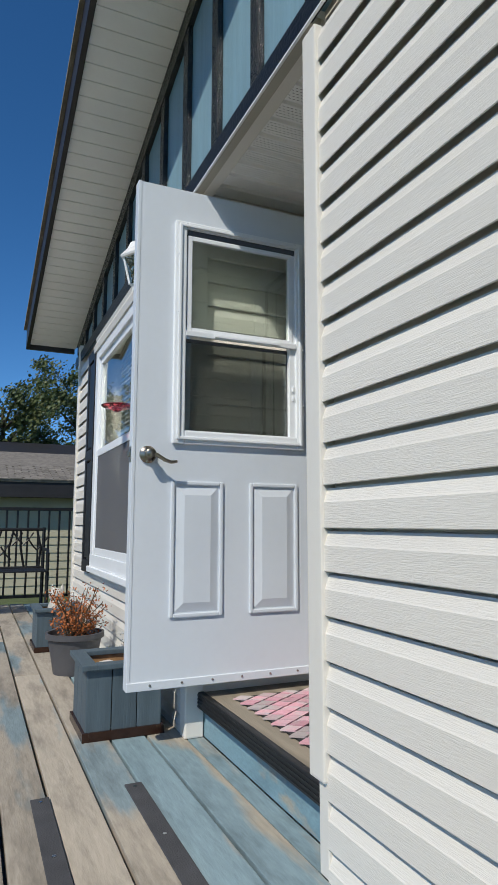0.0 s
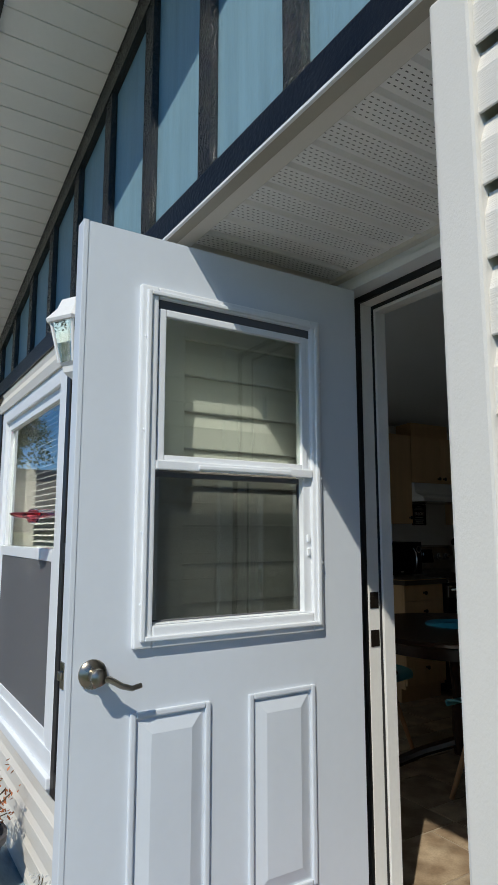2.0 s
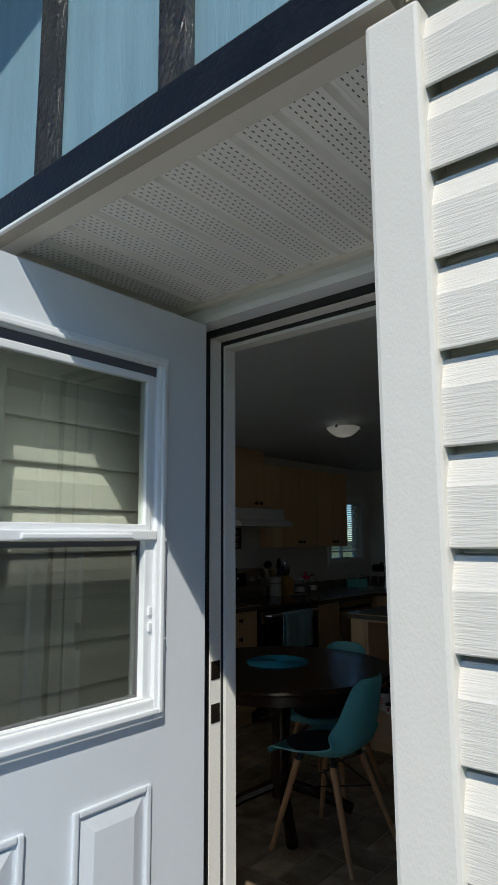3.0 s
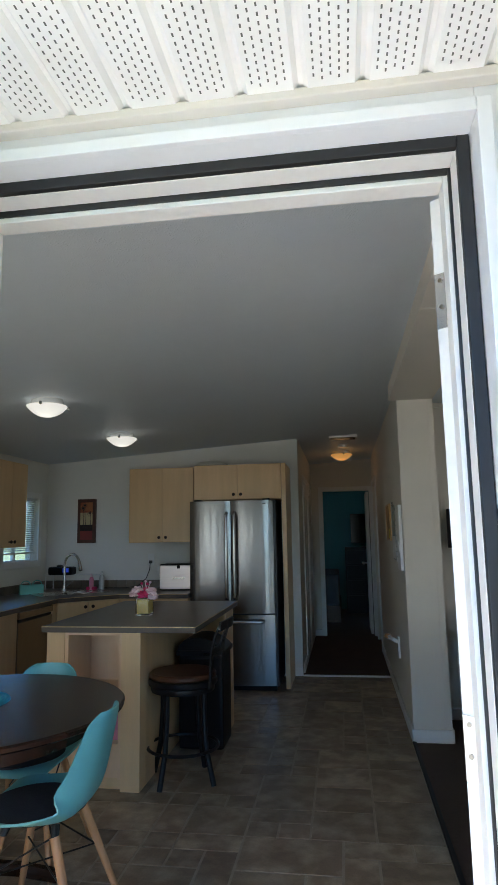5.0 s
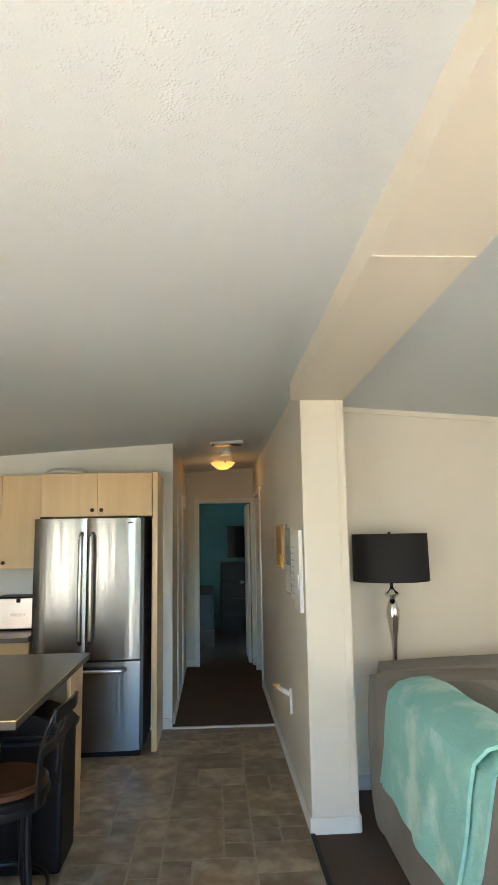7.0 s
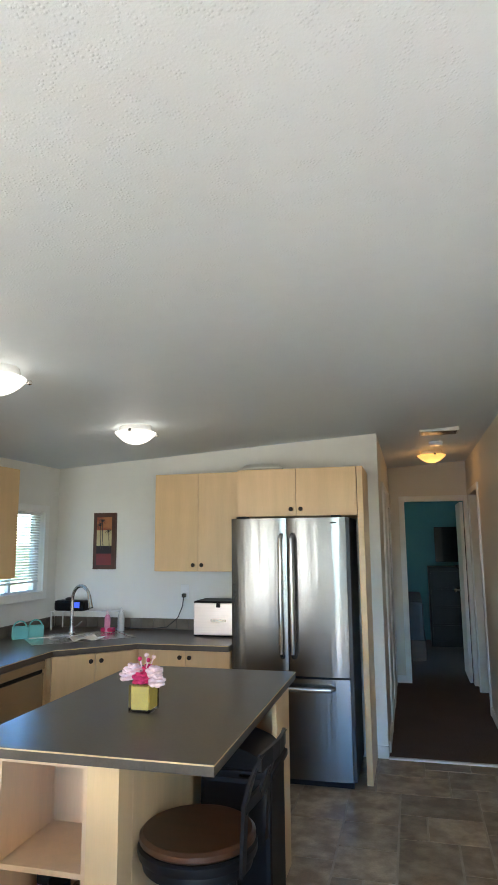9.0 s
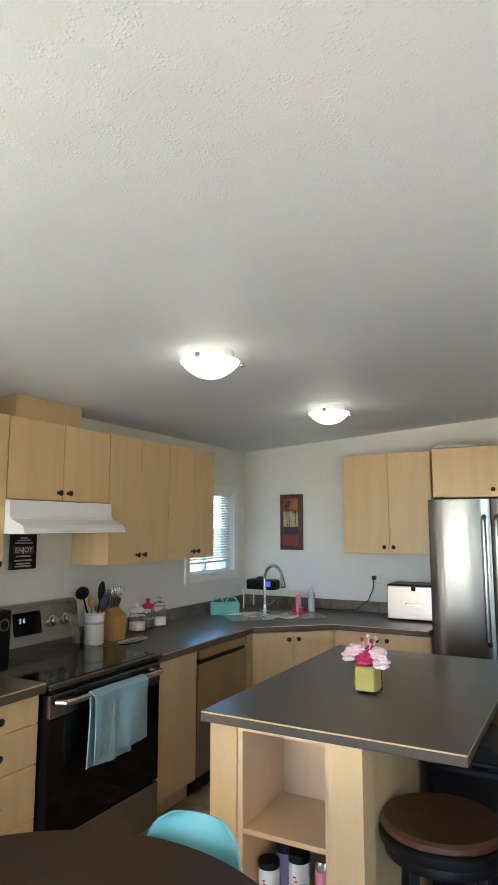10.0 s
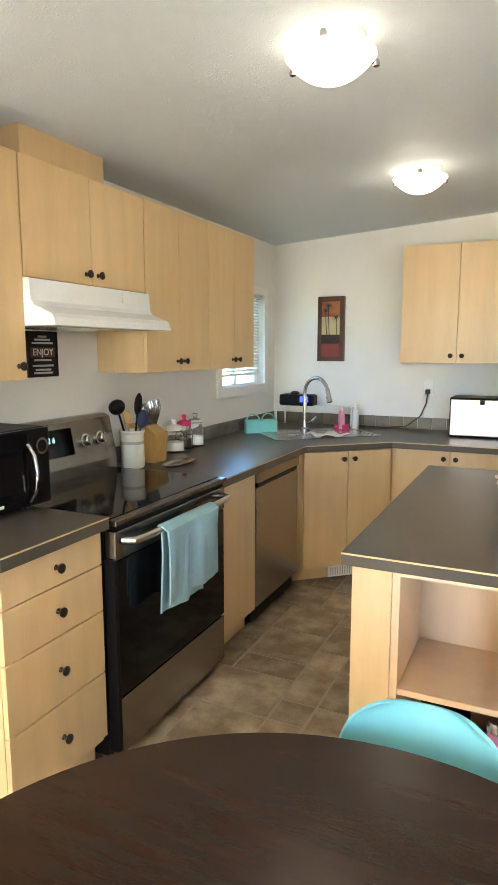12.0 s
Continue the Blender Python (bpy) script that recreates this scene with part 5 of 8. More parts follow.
for nm, z0, z1, yo in (("upper_sash", 1.12, 1.86, 0.0), ("lower_sash", 0.42, 1.17, -0.012)):
    bm = bmesh.new()
    for x0, x1, a, b in ((-2.76, -2.715, z0, z1), (-1.685, -1.64, z0, z1), (-2.715, -1.685, z0, z0 + 0.05), (-2.715, -1.685, z1 - 0.05, z1)):
        box(bm, x0, x1, F - 0.022 + yo, F + 0.01 + yo, a, b, 0.003)
    sh = part(nm, bm, M["pvc"], wd)
    pane = part("pane", cube(-2.715, -1.685, F - 0.006 + yo, F - 0.002 + yo, z0 + 0.05, z1 - 0.05), M["glass"], sh)
    pane.visible_shadow = False
scr = part("insect_screen", cube(-2.715, -1.685, F - 0.030, F - 0.029, 0.46, 1.13), M["screen_mesh"], wd, "grey insect screen")
bl = thing("window_blind", (-2.2, -0.53, 1.9), "white horizontal blind behind the dining window", "blind")
for k in range(50):
    z = 1.83 - 0.029 * k
    bm = bmesh.new()
    prism(bm, [(-0.535, z), (-0.512, z + 0.010), (-0.512, z + 0.0115), (-0.535, z + 0.0015)], "x", -2.45, -1.66)
    part("slat", bm, M["white"], bl)
bm = bmesh.new()
for x in (-2.3, -1.8):
    cyl(bm, (x, -0.524, 0.38), (x, -0.524, 1.86), 0.0012, seg=5)
part("cords", bm, M["white"], bl)
# panelled shutters
for x0, x1, lab in ((-3.19, -2.885, "black panelled shutter beside the window"), (-1.525, -1.22, "black panelled shutter beside the window")):
    sh = thing("shutter", ((x0 + x1) / 2, F - 0.03, 0.28), lab, "shutter", "window shutters")
    part("frame", (lambda b: [box(b, x0, x0 + 0.05, F - 0.045, F - 0.012, 0.28, 1.98, 0.003), box(b, x1 - 0.05, x1, F - 0.045, F - 0.012, 0.28, 1.98, 0.003),
                               box(b, x0 + 0.05, x1 - 0.05, F - 0.045, F - 0.012, 0.28, 0.37, 0.003), box(b, x0 + 0.05, x1 - 0.05, F - 0.045, F - 0.012, 1.90, 1.98, 0.003),
                               box(b, x0 + 0.05, x1 - 0.05, F - 0.045, F - 0.012, 1.12, 1.20, 0.003)] and b)(bmesh.new()), M["shutter"], sh)
    for z0, z1 in ((0.37, 1.12), (1.20, 1.90)):
        part("panel", cube(x0 + 0.06, x1 - 0.06, F - 0.038, F - 0.018, z0 + 0.015, z1 - 0.015, 0.006), M["shutter"], sh)

# nectar feeder on a suction cup at the window
FDX, FDY, FDZ = -1.72, -0.706, 1.305
fd = thing("bird_feeder", (FDX, FDY, FDZ), "red and clear plastic nectar feeder stuck on the window", "bird feeder")
part("dish", lathe(bmesh.new(), [(0.024, -0.010), (0.070, -0.006), (0.090, 0.004), (0.093, 0.011), (0.086, 0.015), (0.024, 0.012), (0.024, -0.010)], (FDX, FDY, FDZ), 32), M["feeder_red"], fd, "red dish", True)
part("cup", lathe(bmesh.new(), [(0, -0.030), (0.018, -0.026), (0.032, -0.004), (0.026, 0.014), (0.017, 0.028), (0.010, 0.032), (0, 0.032)], (FDX, FDY, FDZ), 20), M["clear"], fd, "clear plastic centre", True)
bm = bmesh.new()
cyl(bm, (FDX, FDY, FDZ + 0.026), (FDX, F - 0.010, FDZ + 0.026), 0.005, seg=10)
cyl(bm, (FDX, F - 0.016, FDZ + 0.026), (FDX, F - 0.0065, FDZ + 0.026), 0.012, 0.024, 18)
part("suction_cup", bm, M["clear"], fd, "", True)

# wall lantern
ln = thing("wall_lantern", (-1.04, F - 0.1, 1.72), "white coach lantern with glass panes on the wall", "wall lamp")
LXc, LYc, LZ = -1.04, -0.745, 1.74
part("backplate", cube(LXc - 0.05, LXc + 0.05, F - 0.03, F - 0.012, 1.74, 1.96, 0.006), M["white"], ln)
bm = bmesh.new()
tube(bm, [(LXc, F - 0.02, 1.80), (LXc, F - 0.06, 1.74), (LXc, F - 0.11, 1.73), (LXc, LYc, 1.765)], 0.010, 8)
part("arm", bm, M["white"], ln, "", True)


def hexa(r, z):
    return [Vector((LXc + r * math.cos(radians(60 * k + 30)), LYc + r * math.sin(radians(60 * k + 30)), z)) for k in range(6)]


def six(bm, rings):
    vs = [[bm.verts.new(p) for p in hexa(r, z)] for r, z in rings]
    for a, b in zip(vs, vs[1:]):
        for k in range(6):
            bm.faces.new((a[k], a[(k + 1) % 6], b[(k + 1) % 6], b[k]))
    bm.faces.new(vs[0][::-1])
    bm.faces.new(vs[-1])
    return bm


part("roof", six(bmesh.new(), [(0.105, 1.915), (0.110, 1.925), (0.075, 1.965), (0.060, 2.000), (0.018, 2.020)]), M["white"], ln)
part("base", six(bmesh.new(), [(0.015, 1.735), (0.045, 1.755), (0.050, 1.775), (0.062, 1.785)]), M["white"], ln)
part("finial", lathe(bmesh.new(), [(0, 0), (0.012, 0.004), (0.006, 0.016), (0.013, 0.028), (0.007, 0.045), (0.012, 0.055), (0.004, 0.078), (0, 0.085)], (LXc, LYc, 2.02), 14), M["white"], ln, "", True)
part("drop", lathe(bmesh.new(), [(0, -0.06), (0.010, -0.052), (0.005, -0.04), (0.012, -0.025), (0.006, -0.012), (0.014, 0.0), (0, 0.002)], (LXc, LYc, 1.735), 14), M["white"], ln, "", True)
lo, hi = hexa(0.060, 1.785), hexa(0.092, 1.918)
for k in range(6):
    bm = bmesh.new()
    tube(bm, [lo[k], hi[k]], 0.006, 6)
    part("post", bm, M["white"], ln)
    bm = bmesh.new()
    vs = [bm.verts.new(p) for p in (lo[k], lo[(k + 1) % 6], hi[(k + 1) % 6], hi[k])]
    bm.faces.new(vs)
    bmesh.ops.solidify(bm, geom=bm.faces[:], thickness=0.002)
    part("pane", bm, M["glass"], ln)
bm = bmesh.new()
cyl(bm, (LXc, LYc, 1.785), (LXc, LYc, 1.86), 0.012)
part("candle", bm, M["white"], ln)

# ---------- outdoors ----------
structure("ground", cube(-400, 400, -400, 400, -1.3, -1.0), M["grass"], "green lawn")
# deck reaches far out of view, added to bounce sunlight onto the soffit
deck = structure("floor_deck", cube(-5.35, 0.86, -5.2, -0.58, DECK - 0.20, DECK - 0.045), M["darkfascia"], "weathered plank deck with worn blue paint")
rng = random.Random(4)
widths = 0.142
y = -0.612
n = 0
while y > -5.2:
    cuts = [-5.35, -2.2 + 0.9 * rng.random(), 0.875] if n % 2 else [-5.35, -3.3 + rng.random(), 0.875]
    for a, b in zip(cuts, cuts[1:]):
        drop = rng.uniform(-0.003, 0.002)
        bm = cube(a + 0.002, b - 0.002, y - widths + 0.006, y - 0.005, DECK - 0.038 + drop, DECK + drop, 0.004)
        part("plank", bm, M["deck_blue"] if n in (0, 1) else M["deck"], deck)
    y -= widths
    n += 1
part("plank", cube(-0.72, 0.40, -0.614, -0.547, DECK - 0.038, DECK - 0.001, 0.003), M["deck_blue"], deck)
for k, (xa, yc) in enumerate(((-0.29, -0.915), (-0.29, -1.205))):
    gs = thing("grip_strip", (xa, yc, DECK), "dark grit anti-slip strip screwed to the deck", "anti-slip strip", "grip strips on the deck")
    part("strip", cube(xa, xa + 0.75, yc - 0.028, yc + 0.028, DECK, DECK + 0.006, 0.002), M["treadstrip"], gs)
    for xs in (xa + 0.03, xa + 0.37, xa + 0.72):
        b2 = bmesh.new()
        cyl(b2, (xs, yc, DECK + 0.005), (xs, yc, DECK + 0.008), 0.006, seg=10)
        part("screw", b2, M["brushed"], gs)

# steps from the yard up to the deck, along the wall
steps = thing("deck_steps", (1.3, -1.45, -1.0), "weathered wooden steps up to the deck", "steps", kind="structure")
RISE = (DECK + 1.0) / 4
for k in range(1, 4):
    x0 = 0.86 + 0.27 * (k - 1)
    zt = DECK - RISE * k
    for a in (0, 1):
        part("tread_board", cube(x0 + 0.002 + 0.142 * a, x0 + 0.140 + 0.142 * a, -2.25, -0.66, zt - 0.038, zt, 0.004), M["deck"], steps)
    part("riser", cube(x0 - 0.022, x0 - 0.002, -2.24, -0.67, zt, zt + RISE - 0.042, 0.002), M["deck_blue"], steps, "worn blue riser board")
for y0 in (-2.24, -1.48, -0.71):
    bm = bmesh.new()
    prism(bm, [(0.84, DECK - 0.24), (1.13, DECK - RISE - 0.24), (1.66, -1.0), (1.40, -1.0), (0.84, DECK - 0.55)], "y", y0, y0 + 0.04)
    part("stringer", bm, M["deck"], steps)
    for k in range(1, 4):
        x0 = 0.86 + 0.27 * (k - 1)
        part("bearer", cube(x0 + 0.004, x0 + 0.27, y0 + 0.041, y0 + 0.075, -1.0, DECK - RISE * k - 0.040), M["deck"], steps)
part("rim_joist", cube(0.842, 0.860, -5.2, -0.60, -1.0, DECK - 0.045), M["deck"], deck)

# landing step in front of the door
ls = thing("landing_step", (-0.15, -0.3, DECK), "painted wooden landing step with a black rubber nosing", "step")
part("riser", cube(-0.74, 0.40, -0.545, -0.515, DECK, -0.075, 0.003), M["riser_blue"], ls, "worn blue riser board")
part("fill", cube(-0.74, 0.40, -0.515, 0.10, DECK, -0.076), M["darkfascia"], ls)
part("tread", cube(-0.66, 0.372, -0.548, 0.05, -0.074, -0.036, 0.003), M["oakstep"], ls, "bare wooden tread")
nz = part("nosing", cube(-0.66, 0.372, -0.575, -0.548, -0.092, -0.030, 0.006), M["black"], ls, "black rubber nosing")
for k in range(4):
    part("groove", cube(-0.66, 0.372, -0.578, -0.574, -0.086 + 0.014 * k, -0.080 + 0.014 * k), M["black"], nz)
dm = thing("doormat", (-0.15, -0.2, -0.036), "pink and grey rubber doormat with a lattice pattern", "doormat")
part("base", cube(-0.50, 0.34, -0.47, -0.02, -0.036, -0.030, 0.002), M["black"], dm)
for i in range(13):
    for j in range(9):
        cx, cy = -0.47 + 0.066 * i + (0.033 if j % 2 else 0), -0.445 + 0.05 * j
        if cx < 0.33 and not (abs((cx + 0.05) / 0.16) ** 2 + abs((cy + 0.24) / 0.12) ** 2 < 1):
            bm = bmesh.new()
            prism(bm, [(cx - 0.029, cy), (cx, cy - 0.043), (cx + 0.029, cy), (cx, cy + 0.043)], "z", -0.030, -0.025)
            part("lattice_tile", bm, M["mat_pink"], dm)
bm = bmesh.new()
lathe(bm, [(0.15, 0), (0.16, 0.003), (0.15, 0.006), (0.14, 0.003), (0.15, 0)], (0, 0, 0), 32)
bmesh.ops.transform(bm, matrix=Matrix.Translation((-0.05, -0.24, -0.030)) @ Matrix.Diagonal((1, 0.75, 1, 1)), verts=bm.verts[:])
part("oval_ring", bm, M["mat_pink"], dm)
bm = bmesh.new()
lathe(bm, [(0, 0.0), (0.14, 0.0), (0.14, 0.003), (0, 0.003)], (0, 0, 0), 32)
bmesh.ops.transform(bm, matrix=Matrix.Translation((-0.05, -0.24, -0.030)) @ Matrix.Diagonal((1, 0.75, 1, 1)), verts=bm.verts[:])
part("oval_field", bm, M["mat_rubber"], dm)
for k, (x, w) in enumerate(((-0.12, 0.03), (-0.06, 0.05), (0.01, 0.04))):
    part("print_bar", cube(x - w / 2, x + w / 2, -0.26, -0.22, -0.027, -0.0255), M["paper"], dm)


def planter(x0, x1, y0, y1, z1, label, pose_m=None):
    """A square box of upright boards with a rim, a footing and bare wood inside."""
    p = thing("planter_box", ((x0 + x1) / 2, (y0 + y1) / 2, DECK), label, "planter", "planter boxes")
    part("footing", frame_bars_z(x0 - 0.012, x1 + 0.012, y0 - 0.012, y1 + 0.012, 0.03, DECK, DECK + 0.035), M["espresso"], p, "dark footing boards")
    for ax in ("x", "y"):
        lo_, hi_ = (y0, y1) if ax == "x" else (x0, x1)
        nb = 3
        for sgn in (0, 1):
            for k in range(nb):
                a, b = lo_ + (hi_ - lo_) * k / nb + 0.002, lo_ + (hi_ - lo_) * (k + 1) / nb - 0.002
                if ax == "x":
                    xx = (x0, x0 + 0.018) if sgn == 0 else (x1 - 0.018, x1)
                    bm = cube(*xx, a, b, DECK + 0.03, z1 - 0.02, 0.002)
                else:
                    yy = (y0, y0 + 0.018) if sgn == 0 else (y1 - 0.018, y1)
                    bm = cube(a, b, *yy, DECK + 0.03, z1 - 0.02, 0.002)
                part("board", bm, M["planter"], p)
    part("lining", frame_bars_z(x0 + 0.019, x1 - 0.019, y0 + 0.019, y1 - 0.019, 0.010, DECK + 0.05, z1 - 0.012), M["rawwood"], p, "bare wood lining")
    part("rim", frame_bars_z(x0 - 0.02, x1 + 0.02, y0 - 0.02, y1 + 0.02, 0.06, z1 - 0.02, z1, 0.003), M["planter"], p, "slate-blue rim")
    part("soil", cube(x0 + 0.02, x1 - 0.02, y0 + 0.02, y1 - 0.02, DECK + 0.04, z1 - 0.065), M["soil"], p, "dry soil")
    return p


def frame_bars_z(x0, x1, y0, y1, w, z0, z1, bevel=0.001):
    bm = bmesh.new()
    box(bm, x0, x1, y0, y0 + w, z0, z1, bevel)
    box(bm, x0, x1, y1 - w, y1, z0, z1, bevel)
    box(bm, x0, x0 + w, y0 + w, y1 - w, z0, z1, bevel)
    box(bm, x1 - w, x1, y0 + w, y1 - w, z0, z1, bevel)
    return bm


planter(-1.065, -0.755, -0.995, -0.69, 0.085, "slate-blue wooden planter box with dry soil and a stone")
planter(-2.93, -2.61, -1.01, -0.71, 0.075, "slate-blue wooden planter box with a cat statue")


def pebble(place, r, seed, m, name, label, cat, flat=0.7):
    bm = bmesh.new()
    bmesh.ops.create_icosphere(bm, subdivisions=3, radius=r)
    for v in bm.verts:
        v.co *= 1 + 0.25 * noise.noise(v.co * (2.2 / r) * 0.5 + Vector((seed, 0, 0)))
        v.co.z *= flat
    bmesh.ops.translate(bm, verts=bm.verts[:], vec=Vector(place))
    return solid(name, bm, M[m], label, cat, smooth=True)


pebble((-0.865, -0.895, 0.045), 0.045, 3, "stone", "stone", "pale stone lying in the planter", "stone")
# lavender stalks behind the planter
lv = thing("dry_herb", (-1.25, -0.70, DECK), "dry grey herb stalks against the siding", "plant")
bm = bmesh.new()
rng = random.Random(8)
for k in range(16):
    x = -1.42 + 0.22 * rng.random()
    h = 0.16 + 0.14 * rng.random()
    tube(bm, [(x, -0.72, DECK), (x + rng.uniform(-.02, .02), -0.715, DECK + h * 0.5), (x + rng.uniform(-.04, .04), -0.70, DECK + h)], 0.0022, 5)
part("stalks", bm, M["stem"], lv)
bm = bmesh.new()
for k in range(120):
    x, z = -1.42 + 0.24 * rng.random(), DECK + 0.12 + 0.2 * rng.random()
    c = Vector((x, -0.715 + rng.uniform(-.02, .02), z))
    a = Vector((rng.uniform(-1, 1), rng.uniform(-1, 1), rng.uniform(0.2, 1))).normalized() * 0.014
    b = a.orthogonal().normalized() * 0.004
    bm.faces.new([bm.verts.new(q) for q in (c - b, c + a * 0.5 - b, c + a, c + b)])
part("leaves", bm, M["chalk"], lv)

# potted plant with rust-coloured leaves
pt = thing("potted_plant", (-1.97, -0.86, DECK), "rust-leaved shrub in a grey plastic pot on the deck", "potted plant")
part("pot", lathe(bmesh.new(), [(0, 0), (0.115, 0), (0.150, 0.19), (0.165, 0.195), (0.165, 0.225), (0.152, 0.225), (0.145, 0.19), (0, 0.18)], (-1.97, -0.86, DECK), 32), M["darkpot"], pt, "grey plastic pot", True)
bm = bmesh.new()
lv2 = bmesh.new()
rng = random.Random(11)
for k in range(46):
    a, rr = rng.random() * 6.28, 0.05 * rng.random()
    tip = Vector((-1.97 + math.cos(a) * (0.05 + 0.15 * rng.random()), -0.86 + math.sin(a) * (0.05 + 0.14 * rng.random()), DECK + 0.24 + 0.24 * rng.random()))
    root = Vector((-1.97 + rr * math.cos(a), -0.86 + rr * math.sin(a), DECK + 0.18))
    mid = root.lerp(tip, 0.5) + Vector((0, 0, 0.03))
    tube(bm, [root, mid, tip], 0.0025, 5)
    for j in range(26):
        u = 0.35 + 0.7 * rng.random()
        c = root.lerp(tip, u) + Vector((rng.gauss(0, .016), rng.gauss(0, .016), rng.gauss(0, .012)))
        d = Vector((rng.gauss(0, 1), rng.gauss(0, 1), rng.gauss(0.3, 0.8))).normalized()
        s = d.orthogonal().normalized()
        ln_, wd_ = 0.016 + 0.010 * rng.random(), 0.005
        lv2.faces.new([lv2.verts.new(q) for q in (c, c + d * ln_ * 0.5 + s * wd_, c + d * ln_, c + d * ln_ * 0.5 - s * wd_)])
part("twig_cluster", bm, M["stem"], pt)
part("leaves", lv2, M["rust_leaf"], pt, "rust-orange small leaves")
part("soil", lathe(bmesh.new(), [(0, 0), (0.143, 0), (0.0, 0.012)], (-1.97, -0.86, DECK + 0.185), 24), M["soil"], pt)

# cat statue in the far planter: one plain mesh
bm = bmesh.new()
cx, cy, cz = -2.76, -0.87, 0.0
lathe(bm, [(0, -0.03), (0.065, -0.03), (0.070, 0.02), (0.055, 0.09), (0.035, 0.125), (0, 0.14)], (cx, cy, cz), 20)
bmesh.ops.create_icosphere(bm, subdivisions=3, radius=0.048, matrix=Matrix.Translation((cx + 0.012, cy - 0.01, cz + 0.150)))
for s in (-1, 1):
    cyl(bm, (cx + 0.005, cy + s * 0.028, cz + 0.175), (cx, cy + s * 0.036, cz + 0.222), 0.018, 0.002, 8)
solid("cat_statue", bm, M["stone"], "small pale stone cat statue in a planter", "statue", smooth=True)

# deck railing across the far end
rl = thing("deck_railing", (-5.25, -1.5, DECK), "black metal deck railing with thin balusters", "railing")
part("top_rail", cube(-5.28, -5.22, -3.4, 1.0, 0.775, 0.810, 0.004), M["iron"], rl)
part("bottom_rail", cube(-5.265, -5.235, -3.4, 1.0, -0.135, -0.105, 0.003), M["iron"], rl)
me = mesh_of("baluster", cube(-0.010, 0.010, -0.010, 0.010, 0, 0.885, 0.001), M["iron"])
me2 = mesh_of("rail_post", cube(-0.03, 0.03, -0.03, 0.03, 0, 1.03, 0.003), M["iron"])
for k in range(41):
    ob = new("baluster", me)
    ob.location = (0, -3.35 + 0.107 * k + 1.5, 0.10)
    ob.parent = rl
for yy in (-3.3, -1.75, -0.30, 0.9):
    ob = new("post", me2)
    ob.location = (0, yy + 1.5, 0)
    ob.parent = rl

# bench with branch-pattern back
bn = thing("garden_bench", (-4.7, -1.3, DECK), "black metal garden bench with a branch-pattern back", "bench")
bm = bmesh.new()
for z in (0.20, 0.58):
    tube(bm, [(-4.88, -1.95, z), (-4.88, -0.76, z)], 0.016, 8)
part("back_rails", bm, M["iron"], bn)
rng = random.Random(5)
bm = bmesh.new()
for k in range(9):
    y0_ = -1.92 + 0.14 * k
    y1_ = y0_ + rng.uniform(-.08, .1)
    tube(bm, [(-4.88, y0_, 0.20), (-4.88, (y0_ + y1_) / 2 + rng.uniform(-.03, .03), 0.40), (-4.88, y1_, 0.58)], 0.012, 6)
    for s in (-1, 1):
        h = rng.uniform(0.28, 0.44)
        tube(bm, [(-4.88, (y0_ + y1_) / 2, h), (-4.88, (y0_ + y1_) / 2 + s * 0.05, h + 0.05), (-4.88, (y0_ + y1_) / 2 + s * 0.10, h + 0.13)], 0.009, 6)
part("branch_pattern", bm, M["iron"], bn)
for y in (-1.95, -0.76):
    bm = bmesh.new()
    tube(bm, [(-4.90, y, DECK), (-4.89, y, 0.1), (-4.88, y, 0.60)], 0.017, 8)
    tube(bm, [(-4.45, y, DECK), (-4.45, y, 0.36), (-4.50, y, 0.385), (-4.88, y, 0.385)], 0.017, 8)
    part("end_frame", bm, M["iron"], bn)
for k in range(7):
    x = -4.86 + 0.066 * k
    part("seat_slat", cube(x, x + 0.05, -1.95, -0.76, 0.185, 0.197, 0.002), M["iron"], bn)

# neighbour's garage
GX = -14.0
gr = thing("garage", (GX - 3, 2.0, -1.0), "tan sided garage with a shingle roof and dark eaves", "garage")
wl = part("wall", cube(GX - 6, GX, -6.0, 12.0, -1.0, 1.25), M["tansiding"], gr)
me = bpy.data.meshes.new("lap")
bm = bmesh.new()
prism(bm, [(0.0, 0.0), (0.025, 0.0), (0.004, 0.19), (0.0, 0.19)], "y", -8.0, 10.0)
me = mesh_of("lap", bm, M["tansiding"])
for k in range(12):
    ob = new("lap", me)
    ob.location = (3.0, 0, 0.19 * k)
    ob.parent = wl
bm = bmesh.new()
prism(bm, [(GX + 0.45, 1.25), (GX + 0.45, 1.62), (GX + 0.40, 1.66), (GX - 6, 3.3), (GX - 6, 1.25)], "y", -6.3, 12.3)
part("eave_board", bm, M["darkfascia"], gr, "dark brown eaves")
rf = part("roof", prism(bmesh.new(), [(GX + 0.50, 1.66), (GX - 3.2, 2.68), (GX - 3.2, 2.62), (GX + 0.48, 1.60)], "y", -6.4, 12.4), M["shingle"], gr, "weathered brown shingles")
slope = math.atan2(2.68 - 1.66, 3.7)
me = mesh_of("shingle", cube(-0.07, 0.07, -0.155, 0.155, -0.012, 0.012), M["shingle"])
rng = random.Random(3)
for r in range(12):
    for k in range(24):
        s = 0.06 + 0.15 * r
        ob = new("shingle", me)
        ob.parent = rf
        ob.matrix_local = Matrix.Translation((GX + 0.50 - s * math.cos(slope) * 1.0 - (GX - 3), -2.2 - 2.0 + 0.33 * k + 0.16 * (r % 2), 1.66 + s * math.sin(slope) + 0.004 + 1.0)) @ Matrix.Rotation(slope, 4, "Y") @ Matrix.Diagonal((1, rng.uniform(0.85, 1.02), 1, 1))
